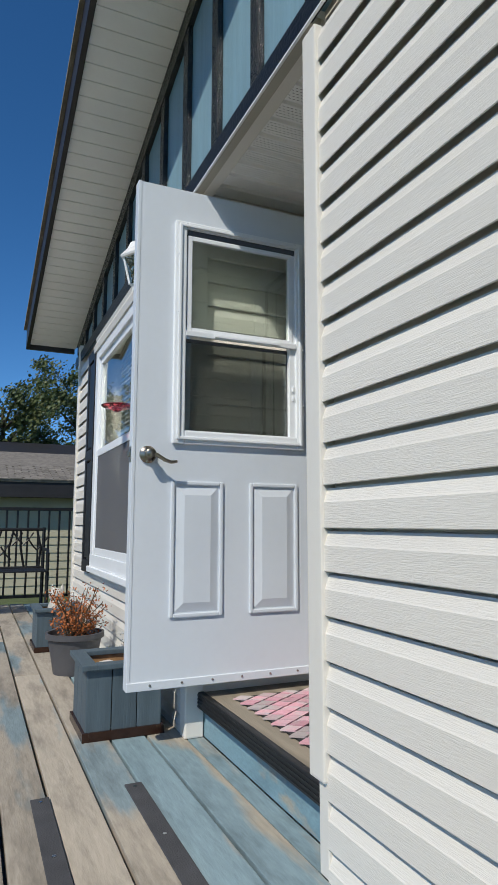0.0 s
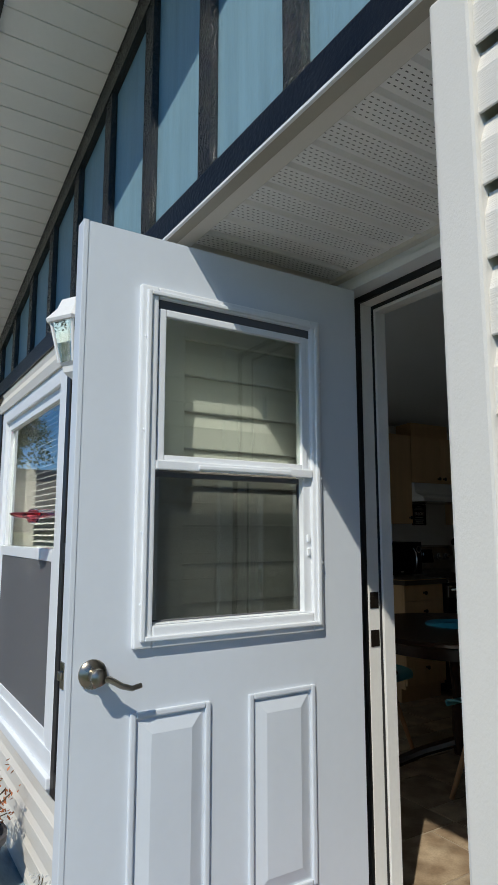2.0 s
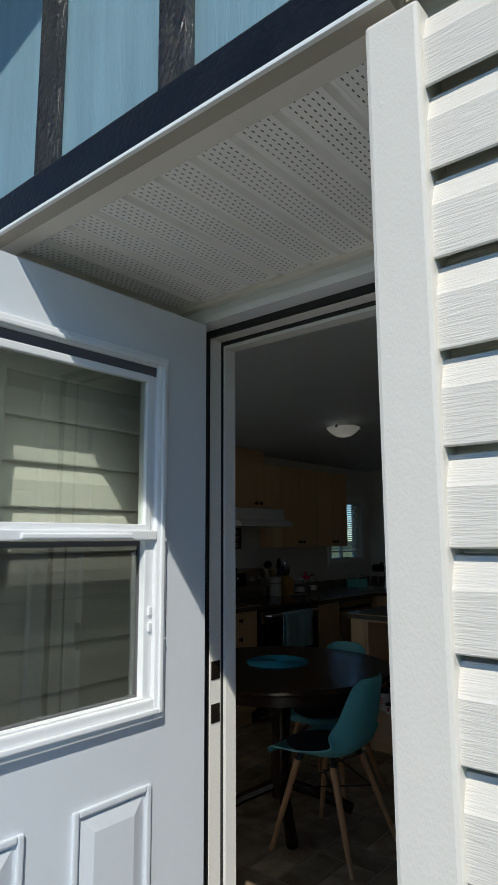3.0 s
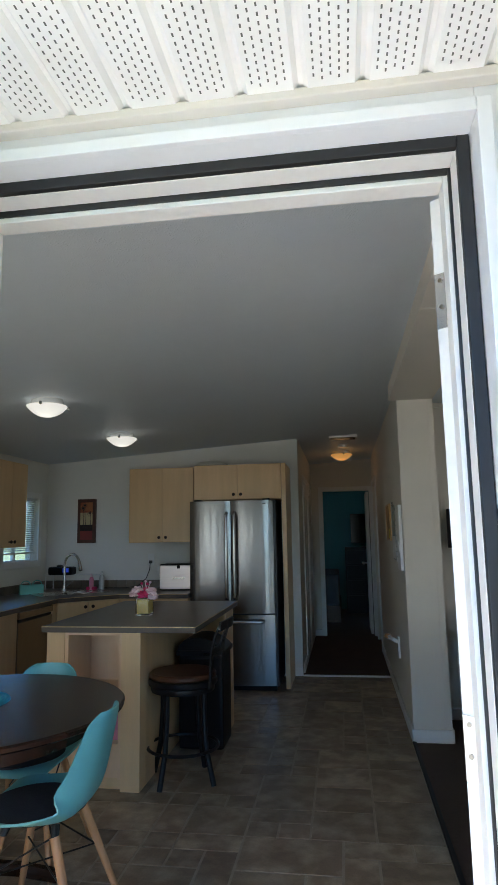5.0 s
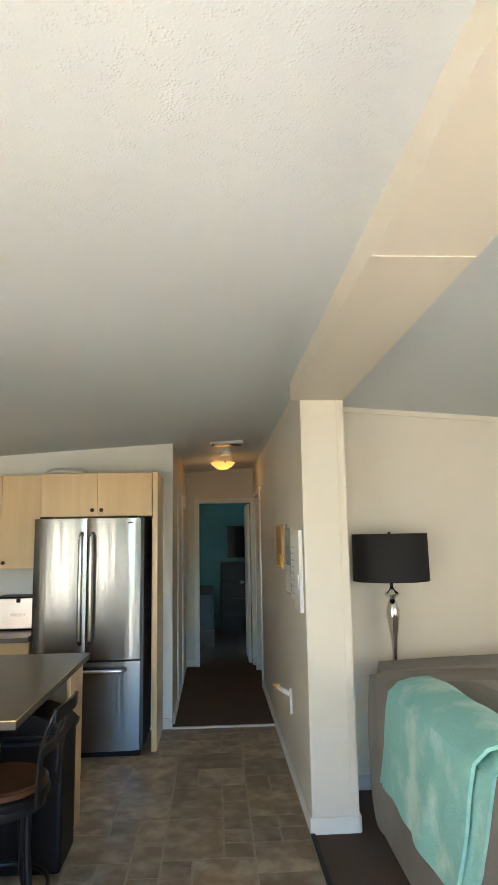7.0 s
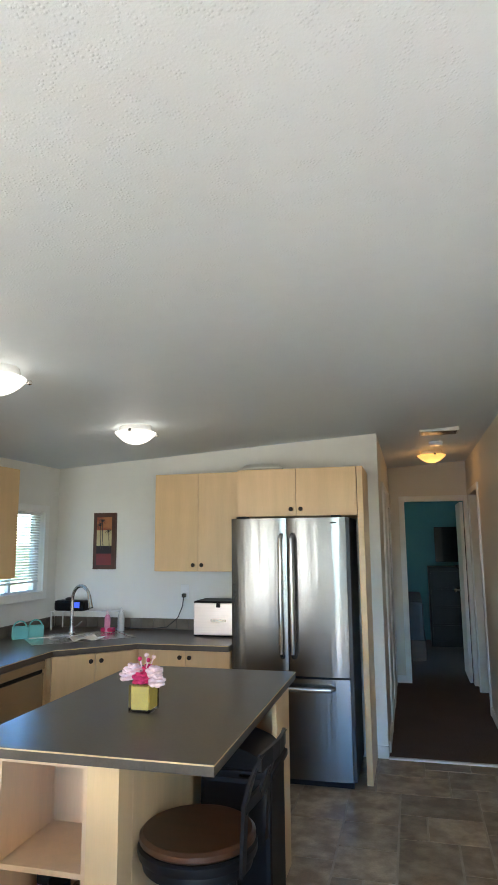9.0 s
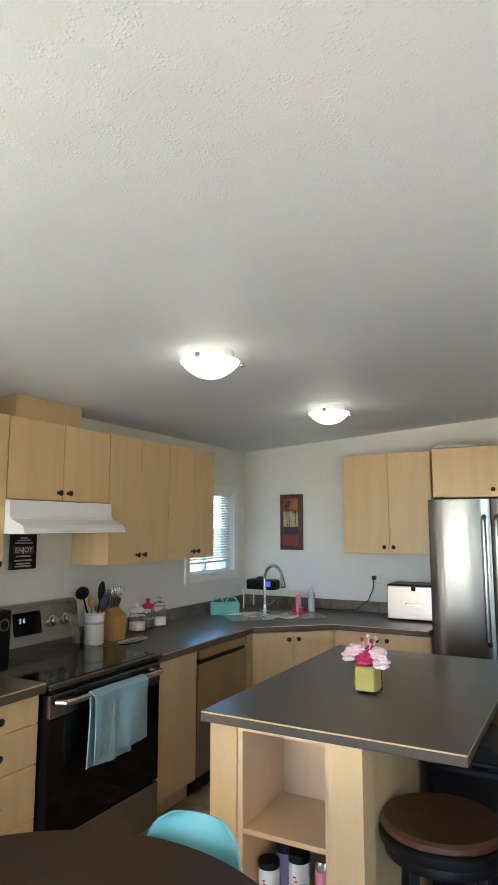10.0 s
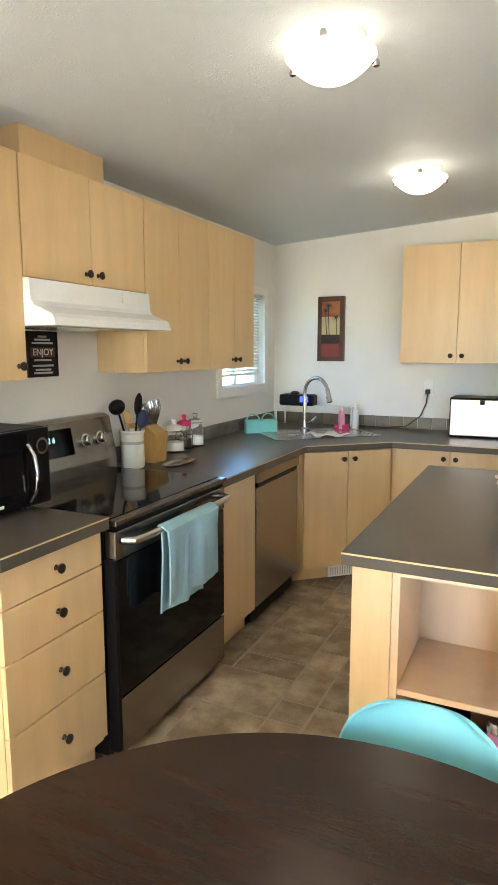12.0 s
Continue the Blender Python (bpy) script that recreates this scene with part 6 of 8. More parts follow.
gw = part("window", cube(GX, GX + 0.05, -1.75, -1.05, -0.2, 0.75), M["pvc"], gr, "white framed window")
part("pane", cube(GX + 0.045, GX + 0.055, -1.68, -1.12, -0.13, 0.68), M["teal"], gw)


# trees beyond the garage
def tree(x, y, h, r, seed, leaves, label):
    rng = random.Random(seed)
    t = thing("tree", (x, y, -1.0), label, "tree", "trees behind the garage")
    bm = bmesh.new()
    tube(bm, [(x, y, -1.0), (x + 0.1, y, h * 0.25), (x - 0.1, y + 0.1, h * 0.5), (x, y, h * 0.8)], 0.22, 10, 0.05)
    tips = []
    for k in range(22):
        a, z = rng.random() * 6.28, h * rng.uniform(0.18, 0.72)
        root = Vector((x, y, z))
        tip = root + Vector((math.cos(a) * r * rng.uniform(0.5, 1), math.sin(a) * r * rng.uniform(0.5, 1), h * rng.uniform(0.08, 0.30)))
        tube(bm, [root, root.lerp(tip, 0.5) + Vector((0, 0, 0.15)), tip], 0.06, 6, 0.012)
        for j in range(5):
            tips.append(root.lerp(tip, rng.uniform(0.45, 1.05)) + Vector((rng.gauss(0, .35), rng.gauss(0, .35), rng.gauss(0, .3))))
    part("trunk", bm, M["bark"], t)
    verts, faces = [], []
    for c in tips:
        size = rng.uniform(0.30, 0.62)
        for j in range(leaves):
            d = Vector((rng.gauss(0, 1), rng.gauss(0, 1), rng.gauss(0, 0.7)))
            q = c + d * size * 0.55
            n = Vector((rng.gauss(0, 1), rng.gauss(0, 1), rng.gauss(0, 1))).normalized()
            s = n.orthogonal().normalized()
            w = n.cross(s)
            L = rng.uniform(0.05, 0.10)
            i = len(verts)
            verts += [q - s * L, q + w * L * 0.5, q + s * L, q - w * L * 0.5]
            faces.append((i, i + 1, i + 2, i + 3))
    me = bpy.data.meshes.new("crown")
    me.from_pydata([tuple(Vector(v) - Vector((x, y, -1.0))) for v in verts], [], faces)
    me.materials.append(M["leaf"])
    ob = new("crown", me)
    ob.parent = t


tree(-23, -0.6, 6.2, 2.4, 1, 130, "green deciduous tree behind the garage")
tree(-24, 2.6, 7.2, 2.8, 2, 130, "tall green deciduous tree behind the garage")
tree(-22, 5.6, 6.0, 2.4, 3, 90, "green deciduous tree behind the garage")
tree(-25, -4.0, 7.0, 2.8, 4, 100, "dark green deciduous tree behind the garage")
tree(-5.5, -15.0, 6.0, 2.6, 6, 90, "green deciduous tree across the yard")
tree(-9.5, -13.0, 6.5, 2.8, 7, 90, "tall green deciduous tree across the yard")
tree(-14.0, -15.0, 7.0, 3.0, 8, 90, "green deciduous tree across the yard")
tree(-6.6, 6.2, 4.2, 1.6, 5, 60, "green tree outside the kitchen window")

# ---------- dining corner ----------
TZ = 0.742
TC = (-1.374, 1.455)
tb = thing("dining_table", (*TC, 0), "round espresso-brown wooden dining table", "table")
part("tabletop", lathe(bmesh.new(), [(0, TZ - 0.028), (0.570, TZ - 0.028), (0.582, TZ - 0.020), (0.585, TZ - 0.006), (0.577, TZ), (0, TZ)], (*TC, 0), 96), M["espresso"], tb, "", True)
part("apron", lathe(bmesh.new(), [(0.44, TZ - 0.10), (0.46, TZ - 0.10), (0.46, TZ - 0.028), (0.44, TZ - 0.028)], (*TC, 0), 48), M["espresso"], tb, "", True)
part("pedestal", lathe(bmesh.new(), [(0, 0.10), (0.05, 0.10), (0.055, 0.25), (0.045, 0.40), (0.06, 0.60), (0.10, TZ - 0.03), (0, TZ - 0.03)], (*TC, 0), 24), M["espresso"], tb, "", True)
for k in range(4):
    a = radians(45 + 90 * k)
    bm = bmesh.new()
    tube(bm, [(TC[0] + 0.03 * math.cos(a), TC[1] + 0.03 * math.sin(a), 0.16), (TC[0] + 0.2 * math.cos(a), TC[1] + 0.2 * math.sin(a), 0.10), (TC[0] + 0.36 * math.cos(a), TC[1] + 0.36 * math.sin(a), 0.025)], 0.028, 8)
    part("leg", bm, M["espresso"], tb, "", True)
pm = thing("placemat", (-1.43, 1.505, TZ), "turquoise woven round placemat on the table", "placemat")
bm = bmesh.new()
prof = [(0.0, 0.004)]
for k in range(1, 15):
    r = 0.165 * k / 14
    prof += [(r - 0.0085, 0.0030), (r - 0.0045, 0.0075), (r - 0.0005, 0.0030)]
prof += [(0.166, 0.0), (0, 0.0)]
part("weave", lathe(bm, prof, (-1.43, 1.505, TZ), 96), M["woven"], pm, "", True)


def shell_chair(name, label):
    """Moulded shell seat on four splayed wooden legs, facing +y, built at the origin."""
    c = thing(name, (0, 0, 0), label, "chair", "dining chairs")
    rows_ = []
    prof = [(0.225, 0.405), (0.215, 0.428), (0.16, 0.432), (0.05, 0.418), (-0.06, 0.415), (-0.135, 0.435), (-0.18, 0.49), (-0.205, 0.57), (-0.225, 0.66), (-0.243, 0.74), (-0.250, 0.775)]
    half = [0.185, 0.205, 0.222, 0.230, 0.230, 0.225, 0.205, 0.182, 0.158, 0.132, 0.085]
    lift = [0.0, 0.004, 0.015, 0.035, 0.055, 0.062, 0.05, 0.03, 0.014, 0.004, 0.0]
    n = 18
    for (y, z), h, up in zip(prof, half, lift):
        r = []
        for k in range(n + 1):
            u = 2 * k / n - 1
            curve = abs(u) ** 3
            fwd = 0.075 * curve if z > 0.47 else 0.0
            r.append((h * u, y + fwd * (h / 0.23), z + up * curve))
        rows_.append(r)
    fine = []
    for a in range(len(rows_) - 1):
        for s in range(3):
            p0, p1, p2, p3 = (rows_[min(max(a + o, 0), len(rows_) - 1)] for o in (-1, 0, 1, 2))
            v = s / 3
            fine.append([tuple(0.5 * (2 * b + (c_ - a_) * v + (2 * a_ - 5 * b + 4 * c_ - d_) * v * v + (3 * b - a_ - 3 * c_ + d_) * v ** 3) for a_, b, c_, d_ in zip(*q)) for q in zip(p0, p1, p2, p3)])
    fine.append(rows_[-1])
    cloth(fine, "shell", c, "shell", "", 0.007)
    bm = bmesh.new()
    lathe(bm, [(0, 0), (0.165, 0), (0.180, 0.008), (0.180, 0.018), (0.160, 0.026), (0, 0.028)], (0, 0.04, 0.424), 28)
    part("seat_pad", bm, M["cushion"], c, "dark seat pad", True)
    for sx in (-1, 1):
        for yt, yb in ((0.105, 0.20), (-0.085, -0.215)):
            bm = bmesh.new()
            cyl(bm, (sx * 0.215, yb, 0.0), (sx * 0.13, yt, 0.385), 0.011, 0.017, 12)
            lg = part("leg", bm, M["beech"], c, "beech leg", True)
            b2 = bmesh.new()
            cyl(b2, (sx * 0.13, yt, 0.378), (sx * 0.105, yt * 0.9, 0.412), 0.014, 0.016, 10)
            part("bracket", b2, M["iron"], lg)
    for a, b in (((-0.16, 0.15, 0.26), (0.155, -0.125, 0.24)), ((0.16, 0.15, 0.26), (-0.155, -0.125, 0.24)), ((-0.16, 0.15, 0.26), (-0.12, -0.085, 0.385)), ((0.16, 0.15, 0.26), (0.12, -0.085, 0.385)),
                 ((-0.155, -0.125, 0.24), (0.0, 0.0, 0.40)), ((0.155, -0.125, 0.24), (0.0, 0.0, 0.40))):
        part("wire_brace", cyl(bmesh.new(), a, b, 0.0032, seg=6), M["iron"], c, "thin black wire brace")
    return c


ch = shell_chair("dining_chair", "turquoise moulded shell chair with beech legs")
ch.matrix_basis = pose(-1.01, 1.37, 0, 0, 0, 92)
c2 = copy_thing(ch, pose(-1.360, 1.890, 0, 0, 0, 180))
c3 = copy_thing(ch, pose(-1.93, 1.25, 0, 0, 0, -78))

# ---------- island stool and bin ----------
SXc, SYc = -0.885, 2.835
sl = thing("bar_stool", (SXc, SYc, 0), "swivel bar stool with walnut seat and dark metal frame", "bar stool")
part("seat", lathe(bmesh.new(), [(0, 0.612), (0.185, 0.612), (0.197, 0.622), (0.197, 0.640), (0.185, 0.650), (0.10, 0.645), (0, 0.643)], (SXc, SYc, 0), 40), M["seatwood"], sl, "walnut seat", True)
part("seat_ring", lathe(bmesh.new(), [(0.165, 0.575), (0.200, 0.575), (0.203, 0.585), (0.203, 0.606), (0.195, 0.612), (0.165, 0.612)], (SXc, SYc, 0), 40), M["metal_dark"], sl, "", True)
part("swivel_ring", lathe(bmesh.new(), [(0.13, 0.535), (0.185, 0.535), (0.188, 0.55), (0.185, 0.568), (0.13, 0.568)], (SXc, SYc, 0), 40), M["metal_dark"], sl, "", True)
for k in range(4):
    a = radians(67 + 90 * k)
    c_, s_ = math.cos(a), math.sin(a)
    bm = bmesh.new()
    tube(bm, [(SXc + 0.150 * c_, SYc + 0.150 * s_, 0.545), (SXc + 0.150 * c_, SYc + 0.150 * s_, 0.40), (SXc + 0.165 * c_, SYc + 0.165 * s_, 0.20), (SXc + 0.215 * c_, SYc + 0.215 * s_, 0.0)], 0.0155, 10)
    part("leg", bm, M["metal_dark"], sl, "", True)
bm = bmesh.new()
tube(bm, arc((SXc, SYc, 0.20), 0.205, 0, 360, 36, "xy"), 0.010, 8)
part("foot_ring", bm, M["metal_dark"], sl, "", True)
# backrest on the aisle side, leaning out
BD = Vector((1.0, -0.06)).normalized()
side = Vector((-BD.y, BD.x))


def back_pt(o, s, z):
    q = Vector((SXc, SYc)) + BD * o + side * s
    return Vector((q.x, q.y, z))


def strap(bm, line, wide, thick):
    """A flat steel strap along a line of (out, across, height, turn) points: turn 0 lies wide across the back, 1 wide upwards."""
    rings = []
    for o, s, z, turn in line:
        c = back_pt(o, s, z)
        a = (Vector((side.x, side.y, 0)) * (1 - turn) + Vector((0, 0, 1)) * turn).normalized() * wide / 2
        b = Vector((BD.x, BD.y, 0)) * thick / 2
        rings.append([bm.verts.new(c + q) for q in (a + b, a - b, -a - b, -a + b)])
    for p, q in zip(rings, rings[1:]):
        for k in range(4):
            bm.faces.new((p[k], p[(k + 1) % 4], q[(k + 1) % 4], q[k]))
    bm.faces.new(rings[0])
    bm.faces.new(rings[-1][::-1])
    bmesh.ops.recalc_face_normals(bm, faces=bm.faces[:])
    return bm


for s in (-0.125, 0.125):
    bm = strap(bmesh.new(), [(0.200, s, 0.575, 0), (0.205, s, 0.68, 0), (0.212, s * 1.04, 0.80, 0), (0.240, s * 1.08, 0.90, 0), (0.272, s * 1.08, 0.965, 0)], 0.040, 0.011)
    part("back_post", bm, M["metal_dark"], sl)
part("top_rail", strap(bmesh.new(), [(0.268, -0.150, 0.945, 1), (0.282, -0.07, 0.950, 1), (0.287, 0.0, 0.952, 1), (0.282, 0.07, 0.950, 1), (0.268, 0.150, 0.945, 1)], 0.055, 0.011), M["metal_dark"], sl)
part("lower_rail", strap(bmesh.new(), [(0.212, -0.130, 0.790, 1), (0.224, 0.0, 0.795, 1), (0.212, 0.130, 0.790, 1)], 0.040, 0.011), M["metal_dark"], sl)
part("back_slat", strap(bmesh.new(), [(0.224, 0.0, 0.795, 0), (0.250, 0.0, 0.88, 0), (0.285, 0.0, 0.945, 0)], 0.045, 0.009), M["metal_dark"], sl)

sl.scale = (1, 1, 0.925)

bn2 = thing("trash_bin", (-0.87, 3.45, 0), "black plastic bin with a rounded swing lid", "bin")
bm = bmesh.new()
lo_ = [(-1.03, 3.30), (-0.745, 3.30), (-0.745, 3.60), (-1.03, 3.60)]
box(bm, -1.035, -0.735, 3.295, 3.60, 0.01, 0.60, 0.02)
part("body", bm, M["satin_black"], bn2)
part("rim", cube(-1.05, -0.722, 3.282, 3.612, 0.60, 0.632, 0.008), M["satin_black"], bn2)
bm = bmesh.new()
prism(bm, [(-1.045, 0.632), (-1.04, 0.655), (-1.0, 0.695), (-0.94, 0.715), (-0.87, 0.715), (-0.80, 0.69), (-0.745, 0.65), (-0.730, 0.632)], "y", 3.30, 3.60)
part("lid", bm, M["satin_black"], bn2, "domed black lid", True)
part("label_strip", cube(-0.86, -0.80, 3.28, 3.283, 0.612, 0.620), M["chrome"], bn2)

# ---------- worktop things ----------
cr = thing("utensil_crock", (-2.965, 3.415, CT), "cream ceramic utensil crock with black spoons", "utensil crock")
CX, CY = -2.965, 3.470
part("jar", lathe(bmesh.new(), [(0, 0), (0.052, 0), (0.056, 0.006), (0.056, 0.165), (0.060, 0.170), (0.060, 0.180), (0.053, 0.180), (0.050, 0.168), (0.050, 0.02), (0, 0.02)], (CX, CY, CT), 32), M["ceramic"], cr, "", True)
part("label", (lambda b: lathe(b, [(0.0565, 0.115), (0.057, 0.116), (0.057, 0.128), (0.0565, 0.129)], (CX, CY, CT), 32))(bmesh.new()), M["chalk"], cr, "small grey lettering band", True)


def utensil(base, tip, head, m, name):
    bm = bmesh.new()
    tube(bm, [base, Vector(base).lerp(Vector(tip), 0.5), tip], 0.005, 8)
    d = (Vector(tip) - Vector(base)).normalized()
    mm = Matrix.Translation(tip) @ d.to_track_quat("Z", "Y").to_matrix().to_4x4() @ Matrix.Diagonal((*head, 1))
    bmesh.ops.create_icosphere(bm, subdivisions=3, radius=1, matrix=mm)
    return part(name, bm, M[m], cr, "", True)


utensil((CX, CY, CT + 0.03), (CX - 0.02, CY - 0.085, CT + 0.295), (0.034, 0.042, 0.036), "satin_black", "ladle")
utensil((CX, CY, CT + 0.03), (CX + 0.015, CY + 0.035, CT + 0.30), (0.007, 0.022, 0.055), "satin_black", "turner")
utensil((CX, CY, CT + 0.03), (CX + 0.03, CY + 0.05, CT + 0.23), (0.010, 0.030, 0.045), "navy", "spatula")
utensil((CX, CY, CT + 0.03), (CX - 0.02, CY - 0.01, CT + 0.24), (0.007, 0.020, 0.035), "bamboo", "wooden_spoon")

kb = thing("knife_block", (-3.0, 3.64, CT), "bamboo knife block with steel-handled knives", "knife block")
bm = bmesh.new()
prism(bm, [(-3.075, CT), (-2.925, CT), (-2.91, CT + 0.14), (-3.005, CT + 0.205), (-3.08, CT + 0.19)], "y", 3.595, 3.700)
part("block", bm, M["bamboo"], kb)
rng = random.Random(2)
for i in range(5):
    y = 3.608 + 0.020 * i
    bm = bmesh.new()
    tube(bm, [(-2.985, y, CT + 0.17), (-2.96, y, CT + 0.235), (-2.95, y, CT + 0.275 + 0.01 * (i % 2)), (-2.96, y, CT + 0.31)], 0.0085, 8)
    part("knife_handle", bm, M["brushed"], kb, "curved steel knife handle", True)
for i in range(3):
    y = 3.615 + 0.028 * i
    bm = bmesh.new()
    tube(bm, [(-3.035, y, CT + 0.18), (-3.015, y, CT + 0.25), (-3.02, y, CT + 0.29)], 0.009, 8)
    part("knife_handle", bm, M["brushed"], kb, "curved steel knife handle", True)


def canister(x, y, r, h, fill, lid, lab):
    j = thing("storage_jar", (x, y, CT), lab, "jar", "storage jars on the counter")
    part("glass_body", lathe(bmesh.new(), [(0, 0), (r, 0), (r * 1.02, h * 0.1), (r, h * 0.75), (r * 0.78, h * 0.92), (r * 0.78, h), (r * 0.74, h), (r * 0.72, h * 0.92), (r * 0.93, h * 0.74), (r * 0.94, 0.008), (0, 0.008)], (x, y, CT), 28), M["clear"], j, "clear glass body", True).visible_shadow = False
    part("contents", lathe(bmesh.new(), [(0, 0.009), (r * 0.90, 0.009), (r * 0.90, h * 0.45), (0, h * 0.48)], (x, y, CT), 24), M[fill], j, "", True)
    part("lid", lathe(bmesh.new(), [(0, h), (r * 0.82, h), (r * 0.84, h + 0.012), (r * 0.7, h + 0.025), (r * 0.25, h + 0.034), (r * 0.20, h + 0.045), (r * 0.32, h + 0.06), (0, h + 0.066)], (x, y, CT), 24), M[lid], j, "", True)


canister(-3.035, 3.955, 0.058, 0.12, "sugar", "white", "glass jar of sugar with a white lid")
canister(-3.042, 4.075, 0.050, 0.13, "seatwood", "petal_deep", "glass jar with a pink lid")
canister(-3.035, 4.190, 0.052, 0.13, "ceramic", "clear", "glass jar with a clear lid")
sr = thing("spoon_rest", (-2.80, 3.62, CT), "steel spoon rest lying on the counter", "spoon rest")
bm = bmesh.new()
lathe(bm, [(0, 0.004), (0.05, 0.004), (0.062, 0.014), (0.064, 0.013), (0.05, 0.0), (0, 0.0)], (0, 0, 0), 24)
bmesh.ops.transform(bm, matrix=Matrix.Translation((-2.80, 3.62, CT)) @ Matrix.Diagonal((0.8, 2.0, 1, 1)), verts=bm.verts[:])
part("dish", bm, M["brushed"], sr, "", True)

# caddy of two teal baskets
for k, (x, y) in enumerate(((-2.97, 4.86), (-2.90, 4.955))):
    cd = thing("sink_caddy", (x, y, CT), "teal plastic sponge basket with a handle", "basket", "teal baskets by the sink")
    bm = bmesh.new()
    a = radians(38)
    m = Matrix.Translation((x, y, CT)) @ Matrix.Rotation(a, 4, "Z")
    for q in ((-0.055, 0.055, -0.04, -0.035, 0.0, 0.085), (-0.055, 0.055, 0.035, 0.04, 0.0, 0.085), (-0.055, -0.05, -0.035, 0.035, 0.0, 0.085), (0.05, 0.055, -0.035, 0.035, 0.0, 0.085), (-0.05, 0.05, -0.035, 0.035, 0.0, 0.005)):
        box(bm, *q, 0.001)
    bmesh.ops.transform(bm, matrix=m, verts=bm.verts[:])
    part("basket", bm, M["teal_plastic"], cd)
    bm = bmesh.new()
    tube(bm, arc((0, 0, 0.08), 0.045, 0, 180, 14), 0.005, 8)
    bmesh.ops.transform(bm, matrix=m, verts=bm.verts[:])
    part("handle", bm, M["teal_plastic"], cd, "", True)

# sink across the corner
SM = Matrix.Translation((-2.56, 4.99, CT)) @ Matrix.Rotation(ANG, 4, "Z")
sk = thing("sink", (-2.56, 4.99, CT), "double-bowl stainless sink set in the corner counter", "sink")


def sink_part(name, bm, m, label="", smooth=False, parent=None):
    bmesh.ops.transform(bm, matrix=SM, verts=bm.verts[:])
    return part(name, bm, M[m], parent or sk, label, smooth)


rimz = 0.004
bm = frame_bars_z(-0.37, 0.37, -0.22, 0.24, 0.035, 0.0005, rimz, 0.0015)
box(bm, -0.018, 0.018, -0.185, 0.205, 0.0005, rimz, 0.001)
box(bm, -0.335, 0.335, 0.13, 0.205, 0.0005, rimz, 0.001)
sink_part("rim", bm, "brushed")
for x0, x1 in ((-0.335, -0.018), (0.018, 0.335)):
    bm = bmesh.new()
    box(bm, x0, x1, -0.185, 0.13, 0.0005, 0.0015)
    sink_part("bowl", bm, "brushed", "shallow steel bowl")
    b2 = bmesh.new()
    cyl(b2, ((x0 + x1) / 2, -0.02, 0.001), ((x0 + x1) / 2, -0.02, 0.003), 0.04, 0.036, 20)
    sink_part("drain", b2, "chrome")
fc = thing("faucet", (-2.69, 5.15, CT), "brushed nickel gooseneck kitchen faucet", "faucet")
fx, fy = -2.695, 5.12
bm = bmesh.new()
lathe(bm, [(0, 0), (0.030, 0), (0.030, 0.01), (0.020, 0.02), (0.018, 0.06), (0, 0.06)], (fx, fy, CT + 0.004), 20)
part("base", bm, M["brushed"], fc, "", True)
dx, dy = 0.90, -0.43
pts = [(fx, fy, CT + 0.05), (fx, fy, CT + 0.25)] + [(fx + dx * (0.11 - 0.11 * math.cos(radians(a))), fy + dy * (0.11 - 0.11 * math.cos(radians(a))), CT + 0.26 + 0.11 * math.sin(radians(a))) for a in range(0, 161, 16)]
bm = bmesh.new()
tube(bm, pts, 0.0125, 12)
part("spout", bm, M["brushed"], fc, "", True)
e = Vector(pts[-1])
bm = bmesh.new()
cyl(bm, e, e + Vector((0.025, -0.019, -0.085)), 0.014, 0.019, 14)
part("spray_head", bm, M["brushed"], fc, "", True)
bm = bmesh.new()
tube(bm, [(fx + 0.02, fy, CT + 0.05), (fx + 0.06, fy - 0.01, CT + 0.07), (fx + 0.09, fy - 0.01, CT + 0.10)], 0.006, 8)
part("lever", bm, M["brushed"], fc, "", True)
# wire shelf with clock radio
ws = thing("corner_shelf", (-2.75, 5.36, CT), "white wire corner shelf behind the sink", "shelf")
for x, y in ((-2.985, 5.30), (-2.985, 5.48), (-2.44, 5.48), (-2.44, 5.40)):
    bm = bmesh.new()
    cyl(bm, (x, y, CT), (x, y, CT + 0.145), 0.006, seg=8)
    part("leg", bm, M["white"], ws)
bm = bmesh.new()
for k in range(9):
    tube(bm, [(-2.99, 5.29 + 0.024 * k, CT + 0.148), (-2.435, 5.29 + 0.024 * k if k > 3 else 5.40, CT + 0.148)], 0.003, 6)
part("wires", bm, M["white"], ws)
rd = thing("clock_radio", (-2.84, 5.36, CT + 0.15), "black clock radio with a blue display", "clock radio")
part("body", cube(-2.965, -2.70, 5.30, 5.42, CT + 0.151, CT + 0.235, 0.02), M["satin_black"], rd)
part("display", cube(-2.80, -2.735, 5.2985, 5.301, CT + 0.18, CT + 0.222), M["lcd"], rd, "lit blue display")
bm = bmesh.new()
lathe(bm, [(0, 0), (0.03, 0), (0.035, 0.01), (0.02, 0.02), (0, 0.022)], (-2.86, 5.36, CT + 0.235), 18)
part("top_buttons", bm, M["black"], rd, "", True)
